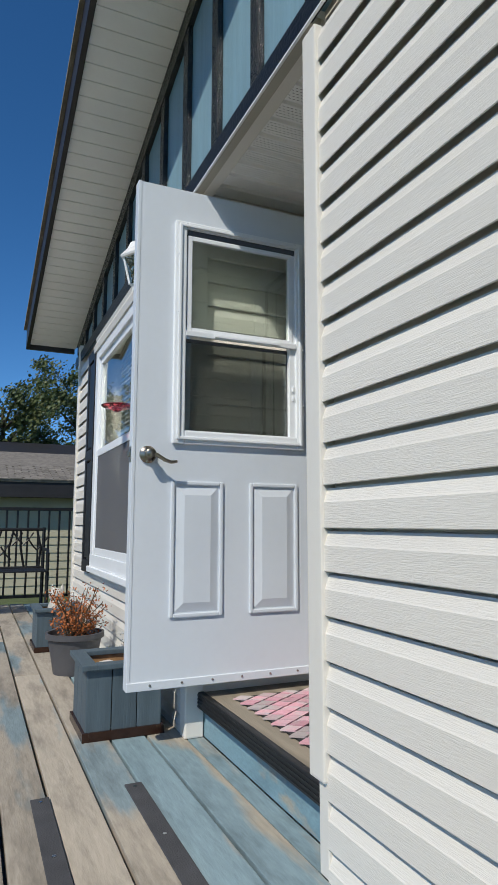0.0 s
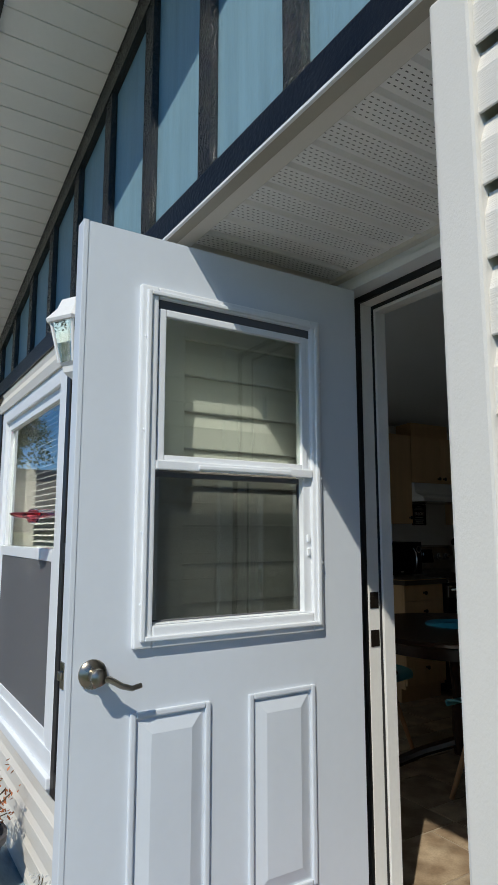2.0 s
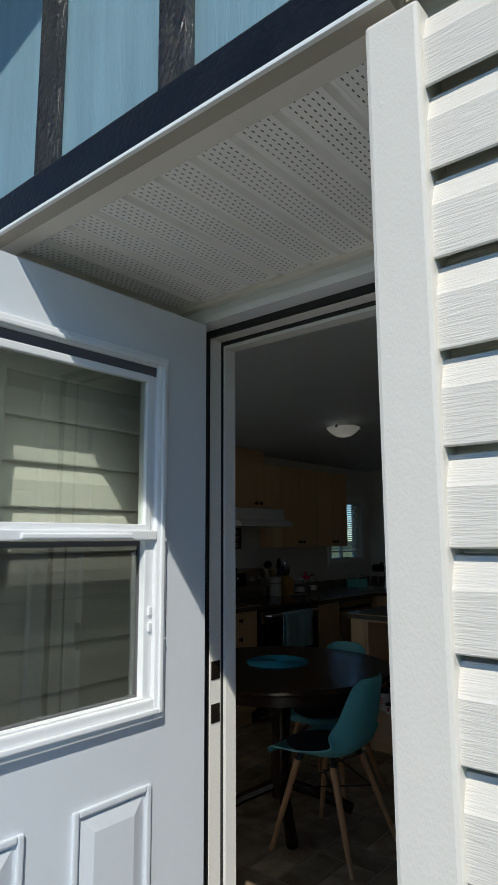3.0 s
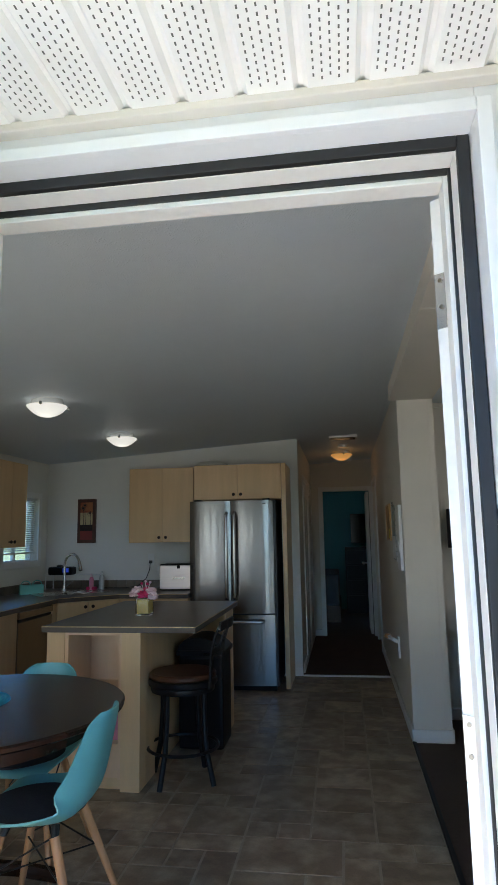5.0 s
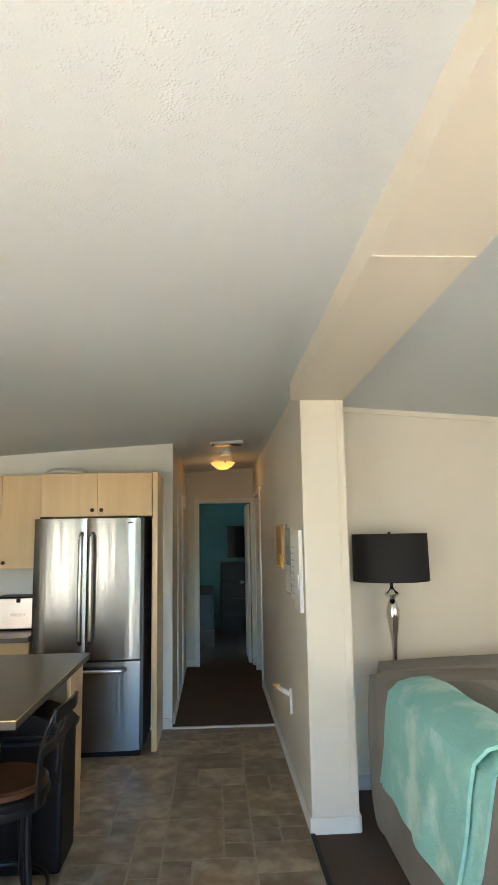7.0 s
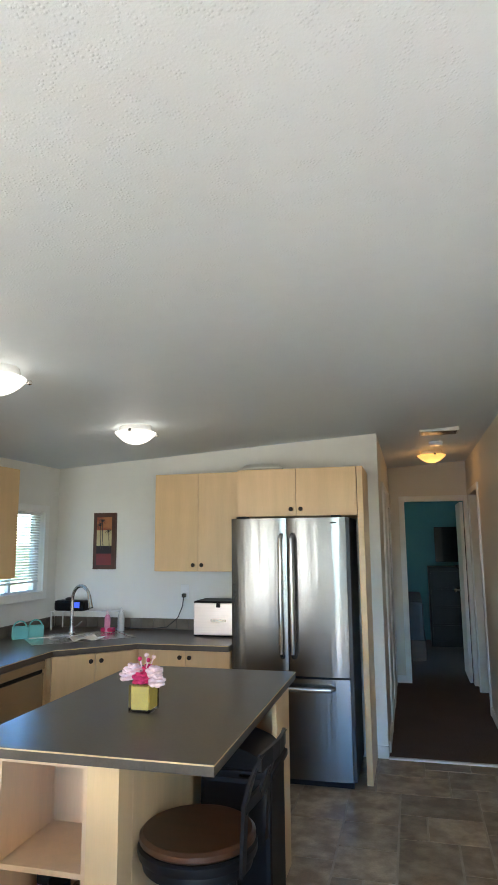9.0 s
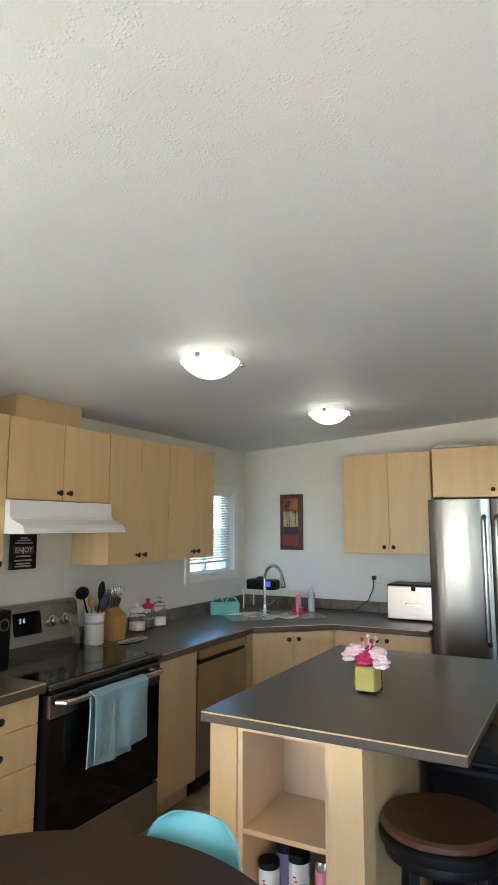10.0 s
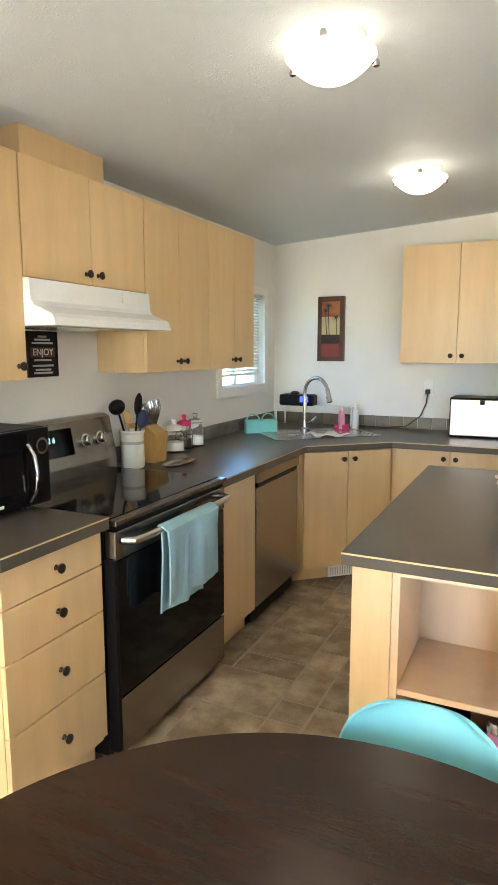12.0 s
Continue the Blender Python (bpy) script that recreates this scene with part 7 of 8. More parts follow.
# soap bottles
def bottle(x, y, r, h, key, lab, cap):
    b = thing("soap_bottle", (x, y, CT), lab, "bottle", "bottles by the sink")
    part("body", lathe(bmesh.new(), [(0, 0), (r, 0), (r, h * 0.62), (r * 0.85, h * 0.75), (r * 0.4, h * 0.82), (0, h * 0.82)], (x, y, CT), 20), M[key], b, "", True)
    bm = lathe(bmesh.new(), [(0, h * 0.82), (r * 0.45, h * 0.82), (r * 0.45, h * 0.92), (r * 0.2, h * 0.93), (r * 0.2, h), (0, h)], (x, y, CT), 14)
    box(bm, x - 0.006, x + 0.006, y - r * 1.1, y, h + CT - 0.008, h + CT, 0.002)
    part("pump", bm, M[cap], b, "", True)


bottle(-2.480, 5.29, 0.023, 0.165, "pinklabel", "pink pump soap bottle by the sink", "petal_pale")
bottle(-2.405, 5.38, 0.026, 0.185, "clear_soft", "clear soap bottle by the sink", "white")
solid("sponge", cube(-2.53, -2.43, 5.27, 5.33, CT + 0.004, CT + 0.034, 0.008), M["petal_deep"], "bright pink sponge on the sink edge", "sponge")
clth = thing("dish_cloth", (-2.55, 4.93, CT), "white striped cloth draped over the sink divider", "cloth")
rows_ = [[(-2.60 + 0.03 * k + 0.01 * j, 4.88 + 0.028 * k, CT + 0.010 + 0.012 * math.sin(k * 1.7 + j)) for k in range(6)] for j in range(7)]
cloth([[(x + 0.012 * j, y - 0.014 * j, z) for x, y, z in r] for j, r in enumerate(rows_)], "paper", clth, "fabric", "", 0.004)

# toaster oven box on the north counter
bx = thing("bread_box", (-1.58, 5.35, CT), "pale metal-fronted bread box with dark case", "bread box")
part("case", cube(-1.74, -1.40, 5.215, 5.47, CT, 1.118, 0.012), M["satin_black"], bx)
part("front_flap", cube(-1.732, -1.405, 5.198, 5.216, CT + 0.012, 1.106, 0.006), M["steel_pink"], bx, "brushed metal front")
part("latch", cube(-1.555, -1.525, 5.190, 5.200, 1.075, 1.106, 0.003), M["satin_black"], bx)
part("name_plate", cube(-1.60, -1.48, 5.1965, 5.1985, 0.972, 0.990), M["brushed"], bx, "embossed nameplate")
ot = thing("wall_outlet", (-1.93, BY, 1.15), "white wall outlet with a black plug and cord", "outlet")
part("plate", cube(-1.965, -1.895, BY - 0.006, BY, 1.10, 1.215, 0.003), M["white"], ot)
part("plug", cube(-1.945, -1.915, BY - 0.04, BY - 0.006, 1.115, 1.145, 0.004), M["black"], ot)
bm = bmesh.new()
tube(bm, [(-1.93, BY - 0.035, 1.118), (-1.935, BY - 0.04, 1.05), (-1.97, BY - 0.05, 0.96), (-2.06, BY - 0.06, 0.885), (-2.2, BY - 0.07, CT + 0.006), (-2.45, BY - 0.05, CT + 0.006)], 0.004, 7)
part("cord", bm, M["black"], ot, "", True)
o2 = thing("wall_outlet", (-1.30, BY, 1.15), "white wall switch plate", "outlet")
part("plate", cube(-1.44, -1.37, BY - 0.006, BY, 1.10, 1.215, 0.003), M["white"], o2)

# sunset picture
pc = thing("wall_picture", (-2.645, BY, 1.336), "sunset palm print in a dark red frame", "picture")
part("canvas", cube(-2.748, -2.544, BY - 0.03, BY, 1.336, 1.806, 0.003), M["frame_brown"], pc)
PY = BY - 0.0305
part("sky", cube(-2.715, -2.577, PY - 0.001, PY, 1.52, 1.77), M["sunset"], pc)
part("glow_band", cube(-2.715, -2.577, PY - 0.0018, PY - 0.001, 1.53, 1.66), M["sunset_pale"], pc)
part("shore", cube(-2.715, -2.577, PY - 0.0025, PY - 0.0018, 1.465, 1.53), M["palm"], pc)
part("sea", cube(-2.715, -2.577, PY - 0.001, PY, 1.37, 1.465), M["red"], pc)
for x0, zt in ((-2.685, 1.70), (-2.665, 1.735), (-2.605, 1.65)):
    bm = bmesh.new()
    tube(bm, [(x0 + 0.012, PY - 0.003, 1.50), (x0 + 0.004, PY - 0.003, (1.5 + zt) / 2), (x0, PY - 0.003, zt)], 0.0028, 5)
    for a in range(0, 360, 40):
        c_, s_ = math.cos(radians(a)), math.sin(radians(a))
        tube(bm, [(x0, PY - 0.003, zt), (x0 + 0.02 * c_, PY - 0.003, zt + 0.016 * s_ + 0.008), (x0 + 0.034 * c_, PY - 0.003, zt + 0.024 * s_ - 0.006)], 0.0035, 4, 0.001)
    part("palm", bm, M["palm"], pc)

# kitchen window
kw = thing("window_2", (WX, 5.0, 1.13), "white kitchen window with a raised blind", "window", kind="structure")
bm = bmesh.new()
for y0, y1, z0, z1 in ((4.595, 4.655, 1.105, 1.87), (5.335, 5.395, 1.105, 1.87), (4.655, 5.335, 1.81, 1.87), (4.655, 5.335, 1.105, 1.17)):
    box(bm, WX, WX + 0.016, y0, y1, z0, z1, 0.004)
part("casing", bm, M["basetrim"], kw)
bm = bmesh.new()
for y0, y1, z0, z1 in ((4.625, 4.675, 1.135, 1.835), (5.315, 5.365, 1.135, 1.835), (4.675, 5.315, 1.79, 1.835), (4.675, 5.315, 1.135, 1.18), (4.98, 5.01, 1.18, 1.79)):
    box(bm, WX - 0.10, WX - 0.06, y0, y1, z0, z1, 0.003)
part("sash", bm, M["pvc"], kw)
part("pane", cube(WX - 0.084, WX - 0.080, 4.675, 5.315, 1.18, 1.79), M["glass"], kw).visible_shadow = False
kb2 = thing("window_blind", (WX - 0.03, 5.0, 1.8), "white horizontal blind at the kitchen window", "blind")
part("headrail", cube(WX - 0.045, WX - 0.012, 4.665, 5.325, 1.785, 1.81, 0.002), M["white"], kb2)
for k in range(24):
    z = 1.775 - 0.0215 * k
    bm = bmesh.new()
    prism(bm, [(WX - 0.040, z), (WX - 0.018, z - 0.012), (WX - 0.018, z - 0.0105), (WX - 0.040, z + 0.0015)], "y", 4.67, 5.32)
    part("slat", bm, M["white"], kb2)
part("bottom_rail", cube(WX - 0.04, WX - 0.018, 4.67, 5.32, 1.240, 1.256, 0.002), M["white"], kb2)

# flowers on the island
vs_ = thing("flower_vase", (-1.22, 3.13, IT), "square glass vase with yellow filling and pink flowers", "vase")
VX, VY = -1.22, 3.13
part("glass_box", cube(VX - 0.047, VX + 0.047, VY - 0.047, VY + 0.047, IT, IT + 0.105, 0.003), M["clear"], vs_, "clear square glass").visible_shadow = False
part("filling", cube(VX - 0.038, VX + 0.038, VY - 0.038, VY + 0.038, IT + 0.010, IT + 0.100, 0.004), M["lemon"], vs_, "yellow-green filling")


def bloom(c, r, m, seed, name="bloom", stretch=(1, 1, 1)):
    rng = random.Random(seed)
    bm = bmesh.new()
    for layer, (n, tilt, s) in enumerate(((5, 75, 0.55), (6, 45, 0.8), (8, 12, 1.0), (8, -25, 0.95))):
        for k in range(n):
            a = 2 * math.pi * (k + 0.5 * (layer % 2)) / n + rng.uniform(-.15, .15)
            t = radians(tilt + rng.uniform(-8, 8))
            d = Vector((math.cos(a) * math.cos(t), math.sin(a) * math.cos(t), math.sin(t)))
            m4 = Matrix.Translation(Vector(c) + Vector(stretch) * 0 + d * r * 0.5 * s) @ d.to_track_quat("X", "Z").to_matrix().to_4x4() @ Matrix.Diagonal((r * 0.60 * s, r * 0.52 * s, r * 0.26, 1))
            bmesh.ops.create_icosphere(bm, subdivisions=2, radius=1, matrix=m4)
    return part(name, bm, M[m], vs_, "", True)


bloom((VX - 0.046, VY - 0.01, IT + 0.158), 0.037, "petal_pale", 1)
bloom((VX - 0.068, VY - 0.015, IT + 0.136), 0.033, "petal_pale", 6)
bloom((VX + 0.048, VY - 0.01, IT + 0.152), 0.036, "petal_pale", 2)
bloom((VX + 0.064, VY - 0.02, IT + 0.120), 0.035, "petal_pale", 7)
bloom((VX + 0.000, VY - 0.030, IT + 0.128), 0.038, "petal_deep", 3)
bloom((VX + 0.012, VY + 0.01, IT + 0.160), 0.026, "petal_deep", 4)
for k, (x, y, z) in enumerate(((-0.02, 0.0, 0.200), (0.0, 0.02, 0.212), (0.022, -0.01, 0.198), (0.032, 0.02, 0.205))):
    bm = bmesh.new()
    tube(bm, [(VX, VY, IT + 0.09), (VX + x * 0.6, VY + y, IT + 0.17), (VX + x, VY + y, IT + z)], 0.003, 6)
    part("stem", bm, M["petal_pale"], vs_)
    bm = bmesh.new()
    bmesh.ops.create_icosphere(bm, subdivisions=2, radius=0.009, matrix=Matrix.Translation((VX + x, VY + y, IT + z)))
    part("bud", bm, M["petal_pale"] if k % 2 else M["petal_deep"], vs_, "", True)
bm = bmesh.new()
for a in range(0, 360, 60):
    c_, s_ = math.cos(radians(a)), math.sin(radians(a))
    q = Vector((VX, VY, IT + 0.10))
    d = Vector((c_ * 0.075, s_ * 0.075, 0.015))
    s2 = Vector((-s_, c_, 0)) * 0.014
    bm.faces.new([bm.verts.new(p) for p in (q, q + d * 0.5 + s2, q + d, q + d * 0.5 - s2)])
part("leaves", bm, M["stem_green"], vs_)


# jars on the island shelf
def candle(x, y, z, r, h, body, lid, lab):
    j = thing("candle_jar", (x, y, z), lab, "jar", "jars on the island shelf")
    part("jar", lathe(bmesh.new(), [(0, 0), (r, 0), (r, h * 0.80), (r * 0.9, h * 0.84), (0, h * 0.84)], (x, y, z), 24), M[body], j, "", True)
    part("lid", lathe(bmesh.new(), [(0, h * 0.84), (r * 1.03, h * 0.84), (r * 1.03, h * 0.98), (r * 0.98, h), (0, h)], (x, y, z), 24), M[lid], j, "", True)
    if body == "paper":
        bm = bmesh.new()
        for k in range(5):
            q = Vector((x, y - r - 0.0008, z + h * (0.25 + 0.08 * k)))
            box(bm, q.x - 0.008 + 0.004 * (k % 2), q.x + 0.004 + 0.004 * (k % 2), q.y, q.y + 0.001, q.z, q.z + 0.005)
        part("print", bm, M["petal_deep"], j)


SZ = 0.245
candle(-1.466, 2.735, SZ, 0.037, 0.135, "paper", "satin_black", "white candle jar with black lid and pink print")
candle(-1.437, 2.815, SZ, 0.036, 0.165, "lilac", "satin_black", "lilac labelled jar with black lid")
candle(-1.368, 2.775, SZ, 0.037, 0.165, "paper", "satin_black", "white candle jar with black lid and pink print")
candle(-1.395, 2.690, SZ, 0.034, 0.060, "paper", "satin_black", "short white jar with black lid")
candle(-1.315, 2.705, SZ, 0.036, 0.085, "lilac", "bamboo", "lilac candle jar with a wooden lid")
candle(-1.250, 2.725, SZ, 0.034, 0.19, "pinklabel", "brushed", "tall pink labelled tumbler")

# ---------- wall by the hallway ----------
def board(name, y0, y1, z0, z1, m, lab, cat, d=0.012):
    b = thing(name, (0.5, (y0 + y1) / 2, z0), lab, cat)
    part("panel", cube(0.5 - d, 0.5, y0, y1, z0, z1, 0.002), M[m], b)
    return b


b = board("cork_board", 4.66, 5.08, 1.33, 1.63, "cork", "cork pin board with a yellow note", "pin board")
part("frame", (lambda q: [box(q, 0.484, 0.5, a, c, e, f, 0.002) for a, c, e, f in ((4.65, 4.67, 1.32, 1.64), (5.07, 5.09, 1.32, 1.64), (4.67, 5.07, 1.32, 1.335), (4.67, 5.07, 1.625, 1.64))] and q)(bmesh.new()), M["bamboo"], b)
part("note", cube(0.484, 0.4875, 4.70, 4.80, 1.34, 1.42), M["yellow"], b, "yellow note")
b = board("wall_calendar", 4.22, 4.50, 1.17, 1.61, "bluepaper", "wall calendar with a landscape picture", "calendar", 0.006)
part("page", cube(0.492, 0.494, 4.23, 4.49, 1.18, 1.36), M["paper"], b, "white calendar page")
part("clip", cube(0.485, 0.494, 4.33, 4.38, 1.60, 1.635), M["brushed"], b)
b = board("wall_calendar", 3.95, 4.15, 1.16, 1.56, "paper", "white paper planner on the wall", "calendar", 0.010)
for k in range(8):
    part("print_bar", cube(0.4885, 0.490, 3.97, 4.12, 1.20 + 0.04 * k, 1.206 + 0.04 * k), M["chalk"], b)
b = board("notice_board", 3.68, 3.90, 1.12, 1.585, "basetrim", "narrow white wall panel near the wall end", "board", 0.022)
part("switch", cube(0.470, 0.478, 3.70, 3.75, 1.25, 1.33, 0.002), M["paper"], b)
gb = thing("coat_hook", (0.5, 4.40, 0.40), "white plastic gate bracket with a brass screw", "bracket")
part("plate", cube(0.482, 0.5, 4.36, 4.42, 0.40, 0.56, 0.004), M["white"], gb)
bm = bmesh.new()
tube(bm, [(0.485, 4.39, 0.52), (0.45, 4.39, 0.54), (0.43, 4.44, 0.54), (0.425, 4.52, 0.545)], 0.016, 8)
part("arm", bm, M["white"], gb, "", True)
bm = bmesh.new()
cyl(bm, (0.425, 4.50, 0.545), (0.405, 4.55, 0.545), 0.022, 0.018, 12)
part("screw_end", bm, M["bamboo"], gb, "brass-coloured end", True)
# vent and smoke alarm on the hallway ceiling
av = thing("air_vent", (0.12, 5.75, ceil_z(0.12)), "brown slotted return-air vent on the ceiling", "vent")
part("frame", cube(-0.03, 0.265, 5.64, 5.82, ceil_z(0.12) - 0.022, ceil_z(0.12) + 0.01, 0.003), M["white"], av)
for k in range(6):
    part("slat", cube(-0.015, 0.25, 5.655 + 0.027 * k, 5.672 + 0.027 * k, ceil_z(0.12) - 0.026, ceil_z(0.12) - 0.020), M["espresso"], av)
al = thing("smoke_alarm", (0.12, 6.35, ceil_z(0.12)), "round white smoke alarm on the ceiling", "smoke alarm")
part("case", lathe(bmesh.new(), [(0, -0.035), (0.05, -0.033), (0.06, -0.015), (0.062, 0.008), (0, 0.008)], (0.12, 6.35, ceil_z(0.12)), 24), M["white"], al, "", True)
th = thing("door_chime", (-0.36, 7.08, 1.9), "white box on the hallway wall", "chime box")
part("case", cube(-0.36, -0.325, 7.03, 7.12, 1.88, 2.02, 0.004), M["basetrim"], th)
# bedroom silhouettes
dz = thing("dresser", (0.2, 10.6, 0), "black wooden dresser in the bedroom", "dresser")
part("case", cube(0.10, 1.3, 10.55, 11.1, 0, 1.15, 0.01), M["satin_black"], dz)
for k in range(4):
    part("drawer", cube(0.13, 1.27, 10.53, 10.551, 0.08 + 0.26 * k, 0.31 + 0.26 * k, 0.005), M["satin_black"], dz)
tvs = thing("television", (0.55, 10.8, 1.15), "black flat television on the dresser", "television")
part("screen", cube(0.22, 1.1, 10.80, 10.85, 1.22, 1.75, 0.006), M["gloss_black"], tvs)
part("foot", cube(0.5, 0.8, 10.72, 10.92, 1.15, 1.17, 0.004), M["satin_black"], tvs)
part("neck", cube(0.62, 0.68, 10.82, 10.85, 1.16, 1.24), M["satin_black"], tvs)
bd = thing("bed", (-0.7, 10.0, 0), "dark covered bed in the bedroom", "bed")
part("mattress", cube(-1.55, -0.02, 9.4, 11.1, 0.25, 0.75, 0.05), M["cushion"], bd)
part("frame", cube(-1.58, 0.0, 9.38, 11.15, 0, 0.26, 0.01), M["espresso"], bd)

# ---------- living room ----------
def cushion(bm, x0, x1, y0, y1, z0, z1, puff=0.03, n=10):
    """A soft block: rounded, slightly bulging."""
    box_bm = bmesh.new()
    bmesh.ops.create_cube(box_bm, size=2)
    bmesh.ops.subdivide_edges(box_bm, edges=box_bm.edges[:], cuts=n, use_grid_fill=True)
    c = Vector(((x0 + x1) / 2, (y0 + y1) / 2, (z0 + z1) / 2))
    h = Vector(((x1 - x0) / 2, (y1 - y0) / 2, (z1 - z0) / 2))
    for v in box_bm.verts:
        p = v.co.copy()
        q = Vector([math.copysign(abs(t) ** 0.9, t) for t in p])
        for a in range(3):
            o = [k for k in range(3) if k != a]
            if abs(p[a]) > 0.999:
                q[a] += math.copysign(puff / h[a] * (1 - p[o[0]] ** 2) * (1 - p[o[1]] ** 2), p[a])
        m = max(abs(t) for t in p)
        ln_ = p.length
        round_ = 1 - 0.055 * max(0, ln_ - 1.0) ** 2 * 2.2
        v.co = Vector([c[a] + h[a] * q[a] * round_ + 0.004 * noise.noise(Vector((q.x * 2, q.y * 2 + a, q.z * 2))) for a in range(3)])
    me = bpy.data.meshes.new("tmp")
    box_bm.to_mesh(me)
    box_bm.free()
    bm.from_mesh(me)
    bpy.data.meshes.remove(me)
    return bm


sf = thing("sectional_sofa", (1.3, 2.6, 0), "grey microfibre sectional sofa with a throw over its back", "sofa")
part("base", cube(0.86, 1.75, 1.0, 3.60, 0.05, 0.42, 0.03), M["sofa"], sf)
part("back", cushion(bmesh.new(), 0.815, 1.06, 0.98, 3.50, 0.06, 0.85, 0.012), M["sofa"], sf, "", True)
part("end_arm", cushion(bmesh.new(), 0.815, 1.75, 3.34, 3.62, 0.06, 0.815, 0.01), M["sofa"], sf, "", True)
part("back_cushion", cushion(bmesh.new(), 1.07, 1.32, 1.05, 2.18, 0.44, 0.80, 0.04), M["sofa"], sf, "", True)
part("back_cushion", cushion(bmesh.new(), 1.07, 1.32, 2.20, 3.32, 0.44, 0.82, 0.04), M["sofa"], sf, "", True)
part("seat_cushion", cushion(bmesh.new(), 1.22, 1.85, 1.05, 2.18, 0.38, 0.56, 0.02), M["sofa"], sf, "", True)
part("seat_cushion", cushion(bmesh.new(), 1.22, 1.85, 2.20, 3.32, 0.38, 0.56, 0.02), M["sofa"], sf, "", True)
part("corner_back", cushion(bmesh.new(), 0.90, 3.2, 3.58, 3.82, 0.06, 0.845, 0.012), M["sofa"], sf, "", True)
part("chaise_base", cube(1.75, 3.2, 2.7, 3.60, 0.05, 0.42, 0.03), M["sofa"], sf)
for x in (0.90, 1.70):
    for y in (1.06, 3.52):
        part("foot", cube(x - 0.03, x + 0.03, y - 0.03, y + 0.03, 0, 0.06, 0.004), M["espresso"], sf)
thr = thing("throw_blanket", (0.9, 2.6, 0.85), "folded teal fleece throw over the sofa back", "blanket")


def drape(y0, y1, slant, drop, lift, seed):
    """Cloth over the sofa back: from behind the ridge, across it and down the outer face."""
    line = [(1.075, 0.74), (1.060, 0.82), (1.025, 0.872), (0.97, 0.892), (0.90, 0.886), (0.845, 0.868), (0.806, 0.828), (0.797, 0.77)]
    line += [(0.796 - 0.004 * k / 12, 0.77 - (drop - 0.09) * k / 12) for k in range(1, 13)]
    rows_ = []
    for k, (px, pz) in enumerate(line):
        v = k / (len(line) - 1)
        hang = max(0.0, v - 0.35) / 0.65
        r = []
        for j in range(33):
            w = j / 32
            y = y0 + (y1 - y0) * w + slant * v + 0.012 * math.sin(v * 6 + seed)
            fold = (0.016 * math.sin(w * 7.5 + v * 2.2 + seed) + 0.007 * math.sin(w * 19 + seed * 2 - v * 3)) * hang
            low = (0.05 * (w - 0.45) ** 2 - 0.02 * math.sin(w * 6.0)) * hang
            r.append((px - lift - abs(fold), y, pz + lift * (1 - hang) + low + 0.004 * math.sin(w * 15 + v * 9)))
        rows_.append(r)
    return rows_


cloth(drape(1.99, 2.93, 0.24, 0.47, 0.014, 0.0), "throw", thr, "upper_layer", "", 0.012)
cloth(drape(1.93, 2.50, 0.20, 0.43, 0.002, 1.3), "throw", thr, "under_layer", "", 0.012)

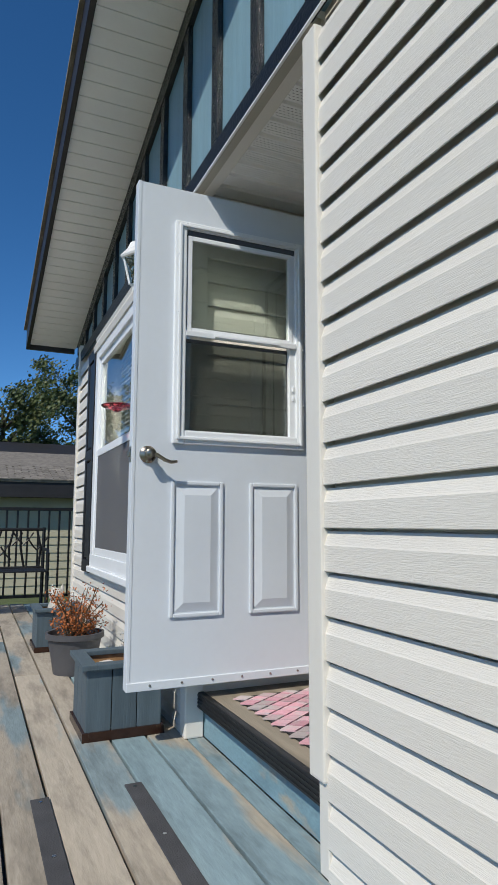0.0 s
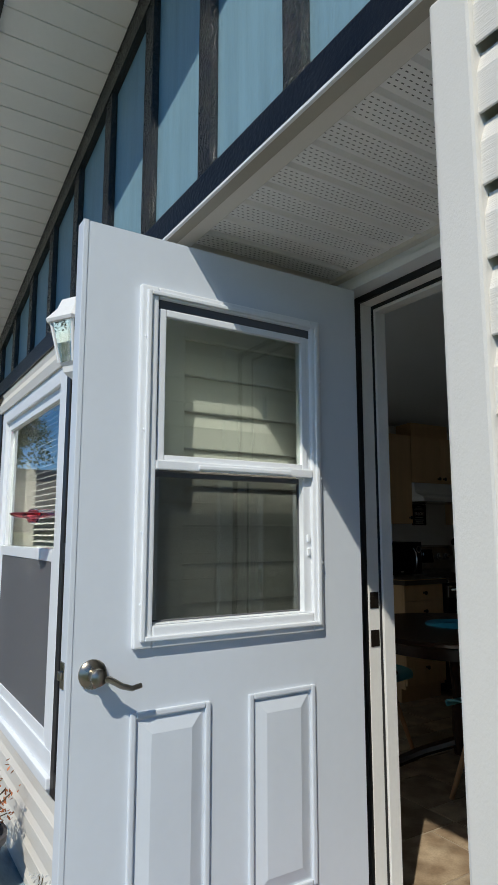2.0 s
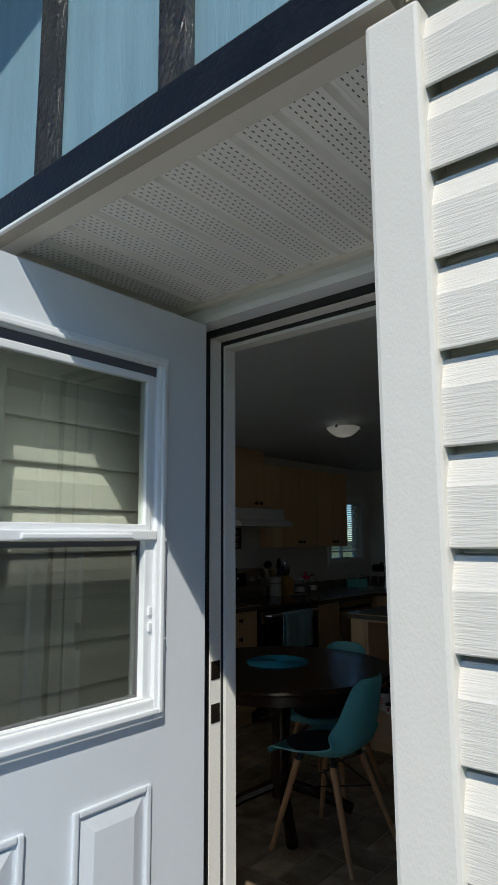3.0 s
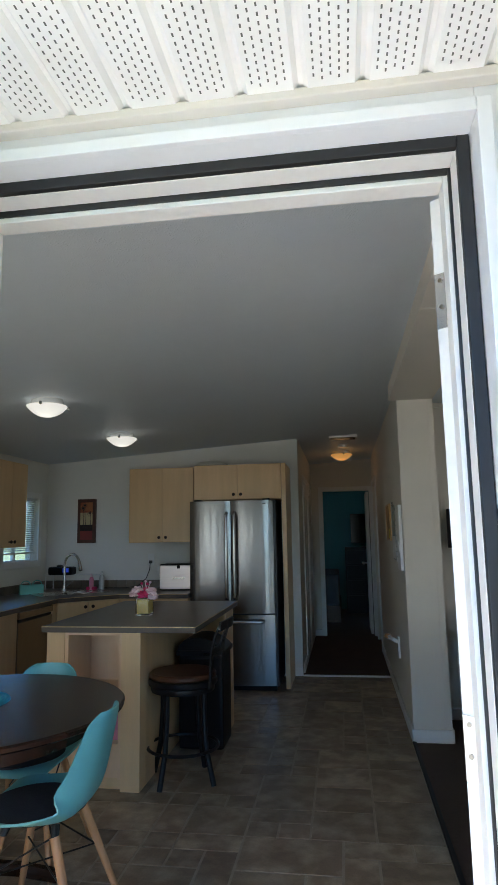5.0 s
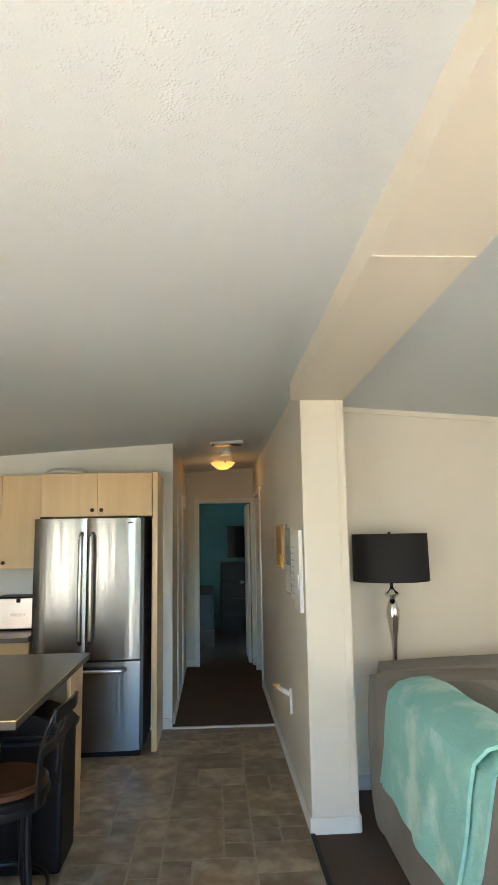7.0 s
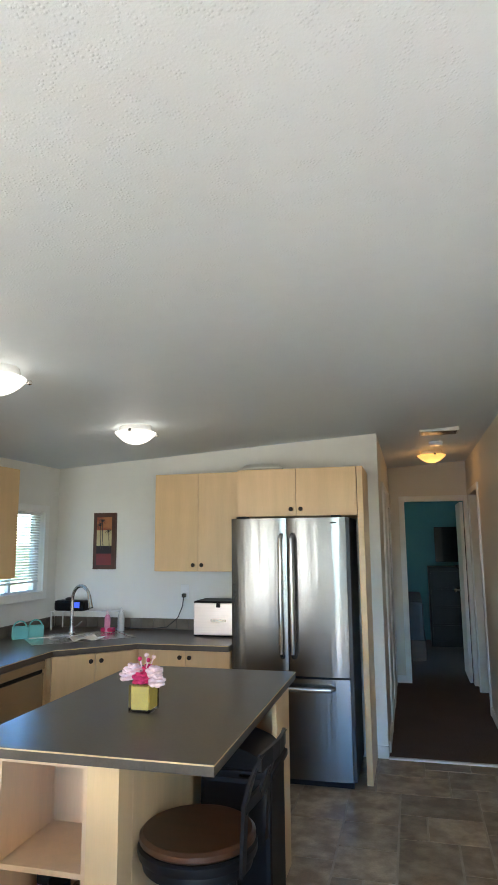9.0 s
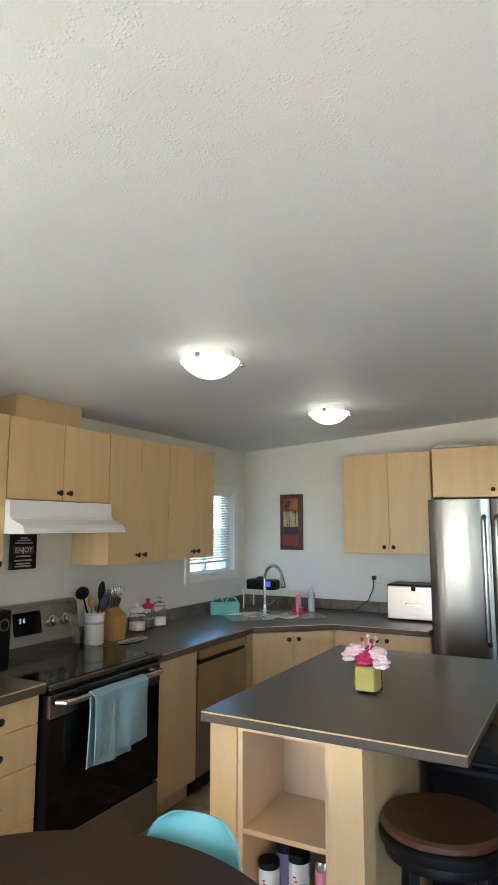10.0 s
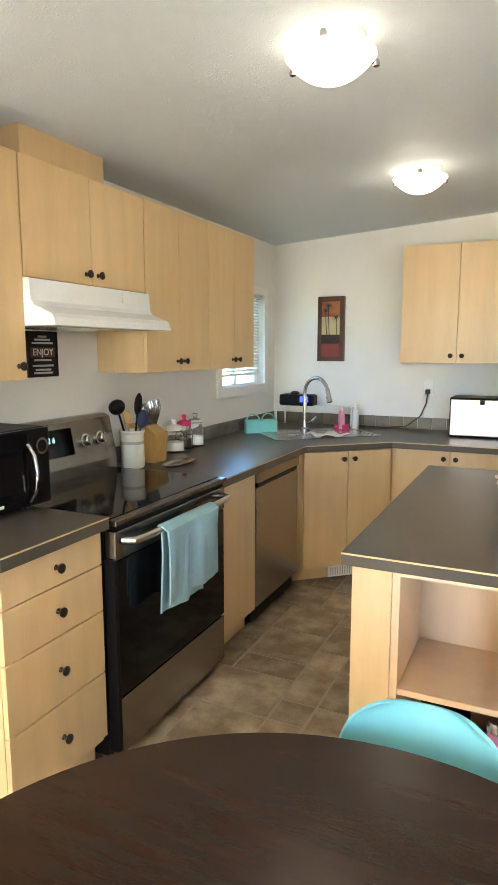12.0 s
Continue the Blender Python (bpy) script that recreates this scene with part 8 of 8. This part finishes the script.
fl = thing("floor_lamp", (1.085, 3.955, 0), "chrome floor lamp with a black drum shade", "floor lamp")
LAMP = (1.085, 3.955, 0)
part("stand", lathe(bmesh.new(), [(0, 0), (0.13, 0), (0.13, 0.012), (0.04, 0.03), (0.016, 0.05), (0.013, 0.60), (0.014, 0.85), (0.026, 0.96), (0.040, 1.05), (0.043, 1.09), (0.030, 1.135), (0.018, 1.16), (0.022, 1.165), (0.045, 1.185), (0.046, 1.195), (0.018, 1.215), (0.012, 1.23), (0.012, 1.30), (0, 1.30)], LAMP, 28), M["chrome"], fl, "turned chrome stand", True)
part("shade", lathe(bmesh.new(), [(0.226, 1.270), (0.232, 1.270), (0.230, 1.556), (0.224, 1.556), (0.226, 1.270)], LAMP, 48), M["black_shade"], fl, "black drum shade", True)
bm = bmesh.new()
for a in (0, 120, 240):
    cyl(bm, (LAMP[0], LAMP[1], 1.545), (LAMP[0] + 0.226 * math.cos(radians(a)), LAMP[1] + 0.226 * math.sin(radians(a)), 1.545), 0.003, seg=6)
cyl(bm, (LAMP[0], LAMP[1], 1.30), (LAMP[0], LAMP[1], 1.55), 0.005, seg=8)
lathe(bm, [(0, 1.55), (0.008, 1.555), (0.010, 1.565), (0, 1.575)], LAMP, 12)
part("spider", bm, M["chrome"], fl)

# ---------- vinyl floor pieces ----------
CELL = 0.152
rng = random.Random(21)
tiles = {}
floor = bpy.data.objects["floor_kitchen"]
nx, ny = 20, 35
X0, Y0 = 0.488 - nx * CELL, BY - 0.02 - ny * CELL
used = [[False] * ny for _ in range(nx)]
sizes = [(2, 2), (2, 2), (2, 1), (1, 2), (3, 2), (2, 3), (1, 1), (1, 1)]
count = 0
rest = bmesh.new()
for j in range(ny - 1, -1, -1):
    for i in range(nx - 1, -1, -1):
        if used[i][j]:
            continue
        for w, h in rng.sample(sizes, len(sizes)) + [(1, 1)]:
            if i - w + 1 >= 0 and j - h + 1 >= 0 and not any(used[i - a][j - b] for a in range(w) for b in range(h)):
                break
        for a in range(w):
            for b in range(h):
                used[i - a][j - b] = True
        cx, cy = X0 + (i + 1 - w / 2) * CELL, Y0 + (j + 1 - h / 2) * CELL
        g = 0.0055
        if (w, h) not in tiles:
            tiles[(w, h)] = mesh_of("tile", cube(-w * CELL / 2 + g, w * CELL / 2 - g, -h * CELL / 2 + g, h * CELL / 2 - g, -0.003, 0.0, 0.0012), M["tile"])
        ob = new("tile", tiles[(w, h)])
        ob.location = (cx, cy, 0)
        ob.parent = floor
        count += 1
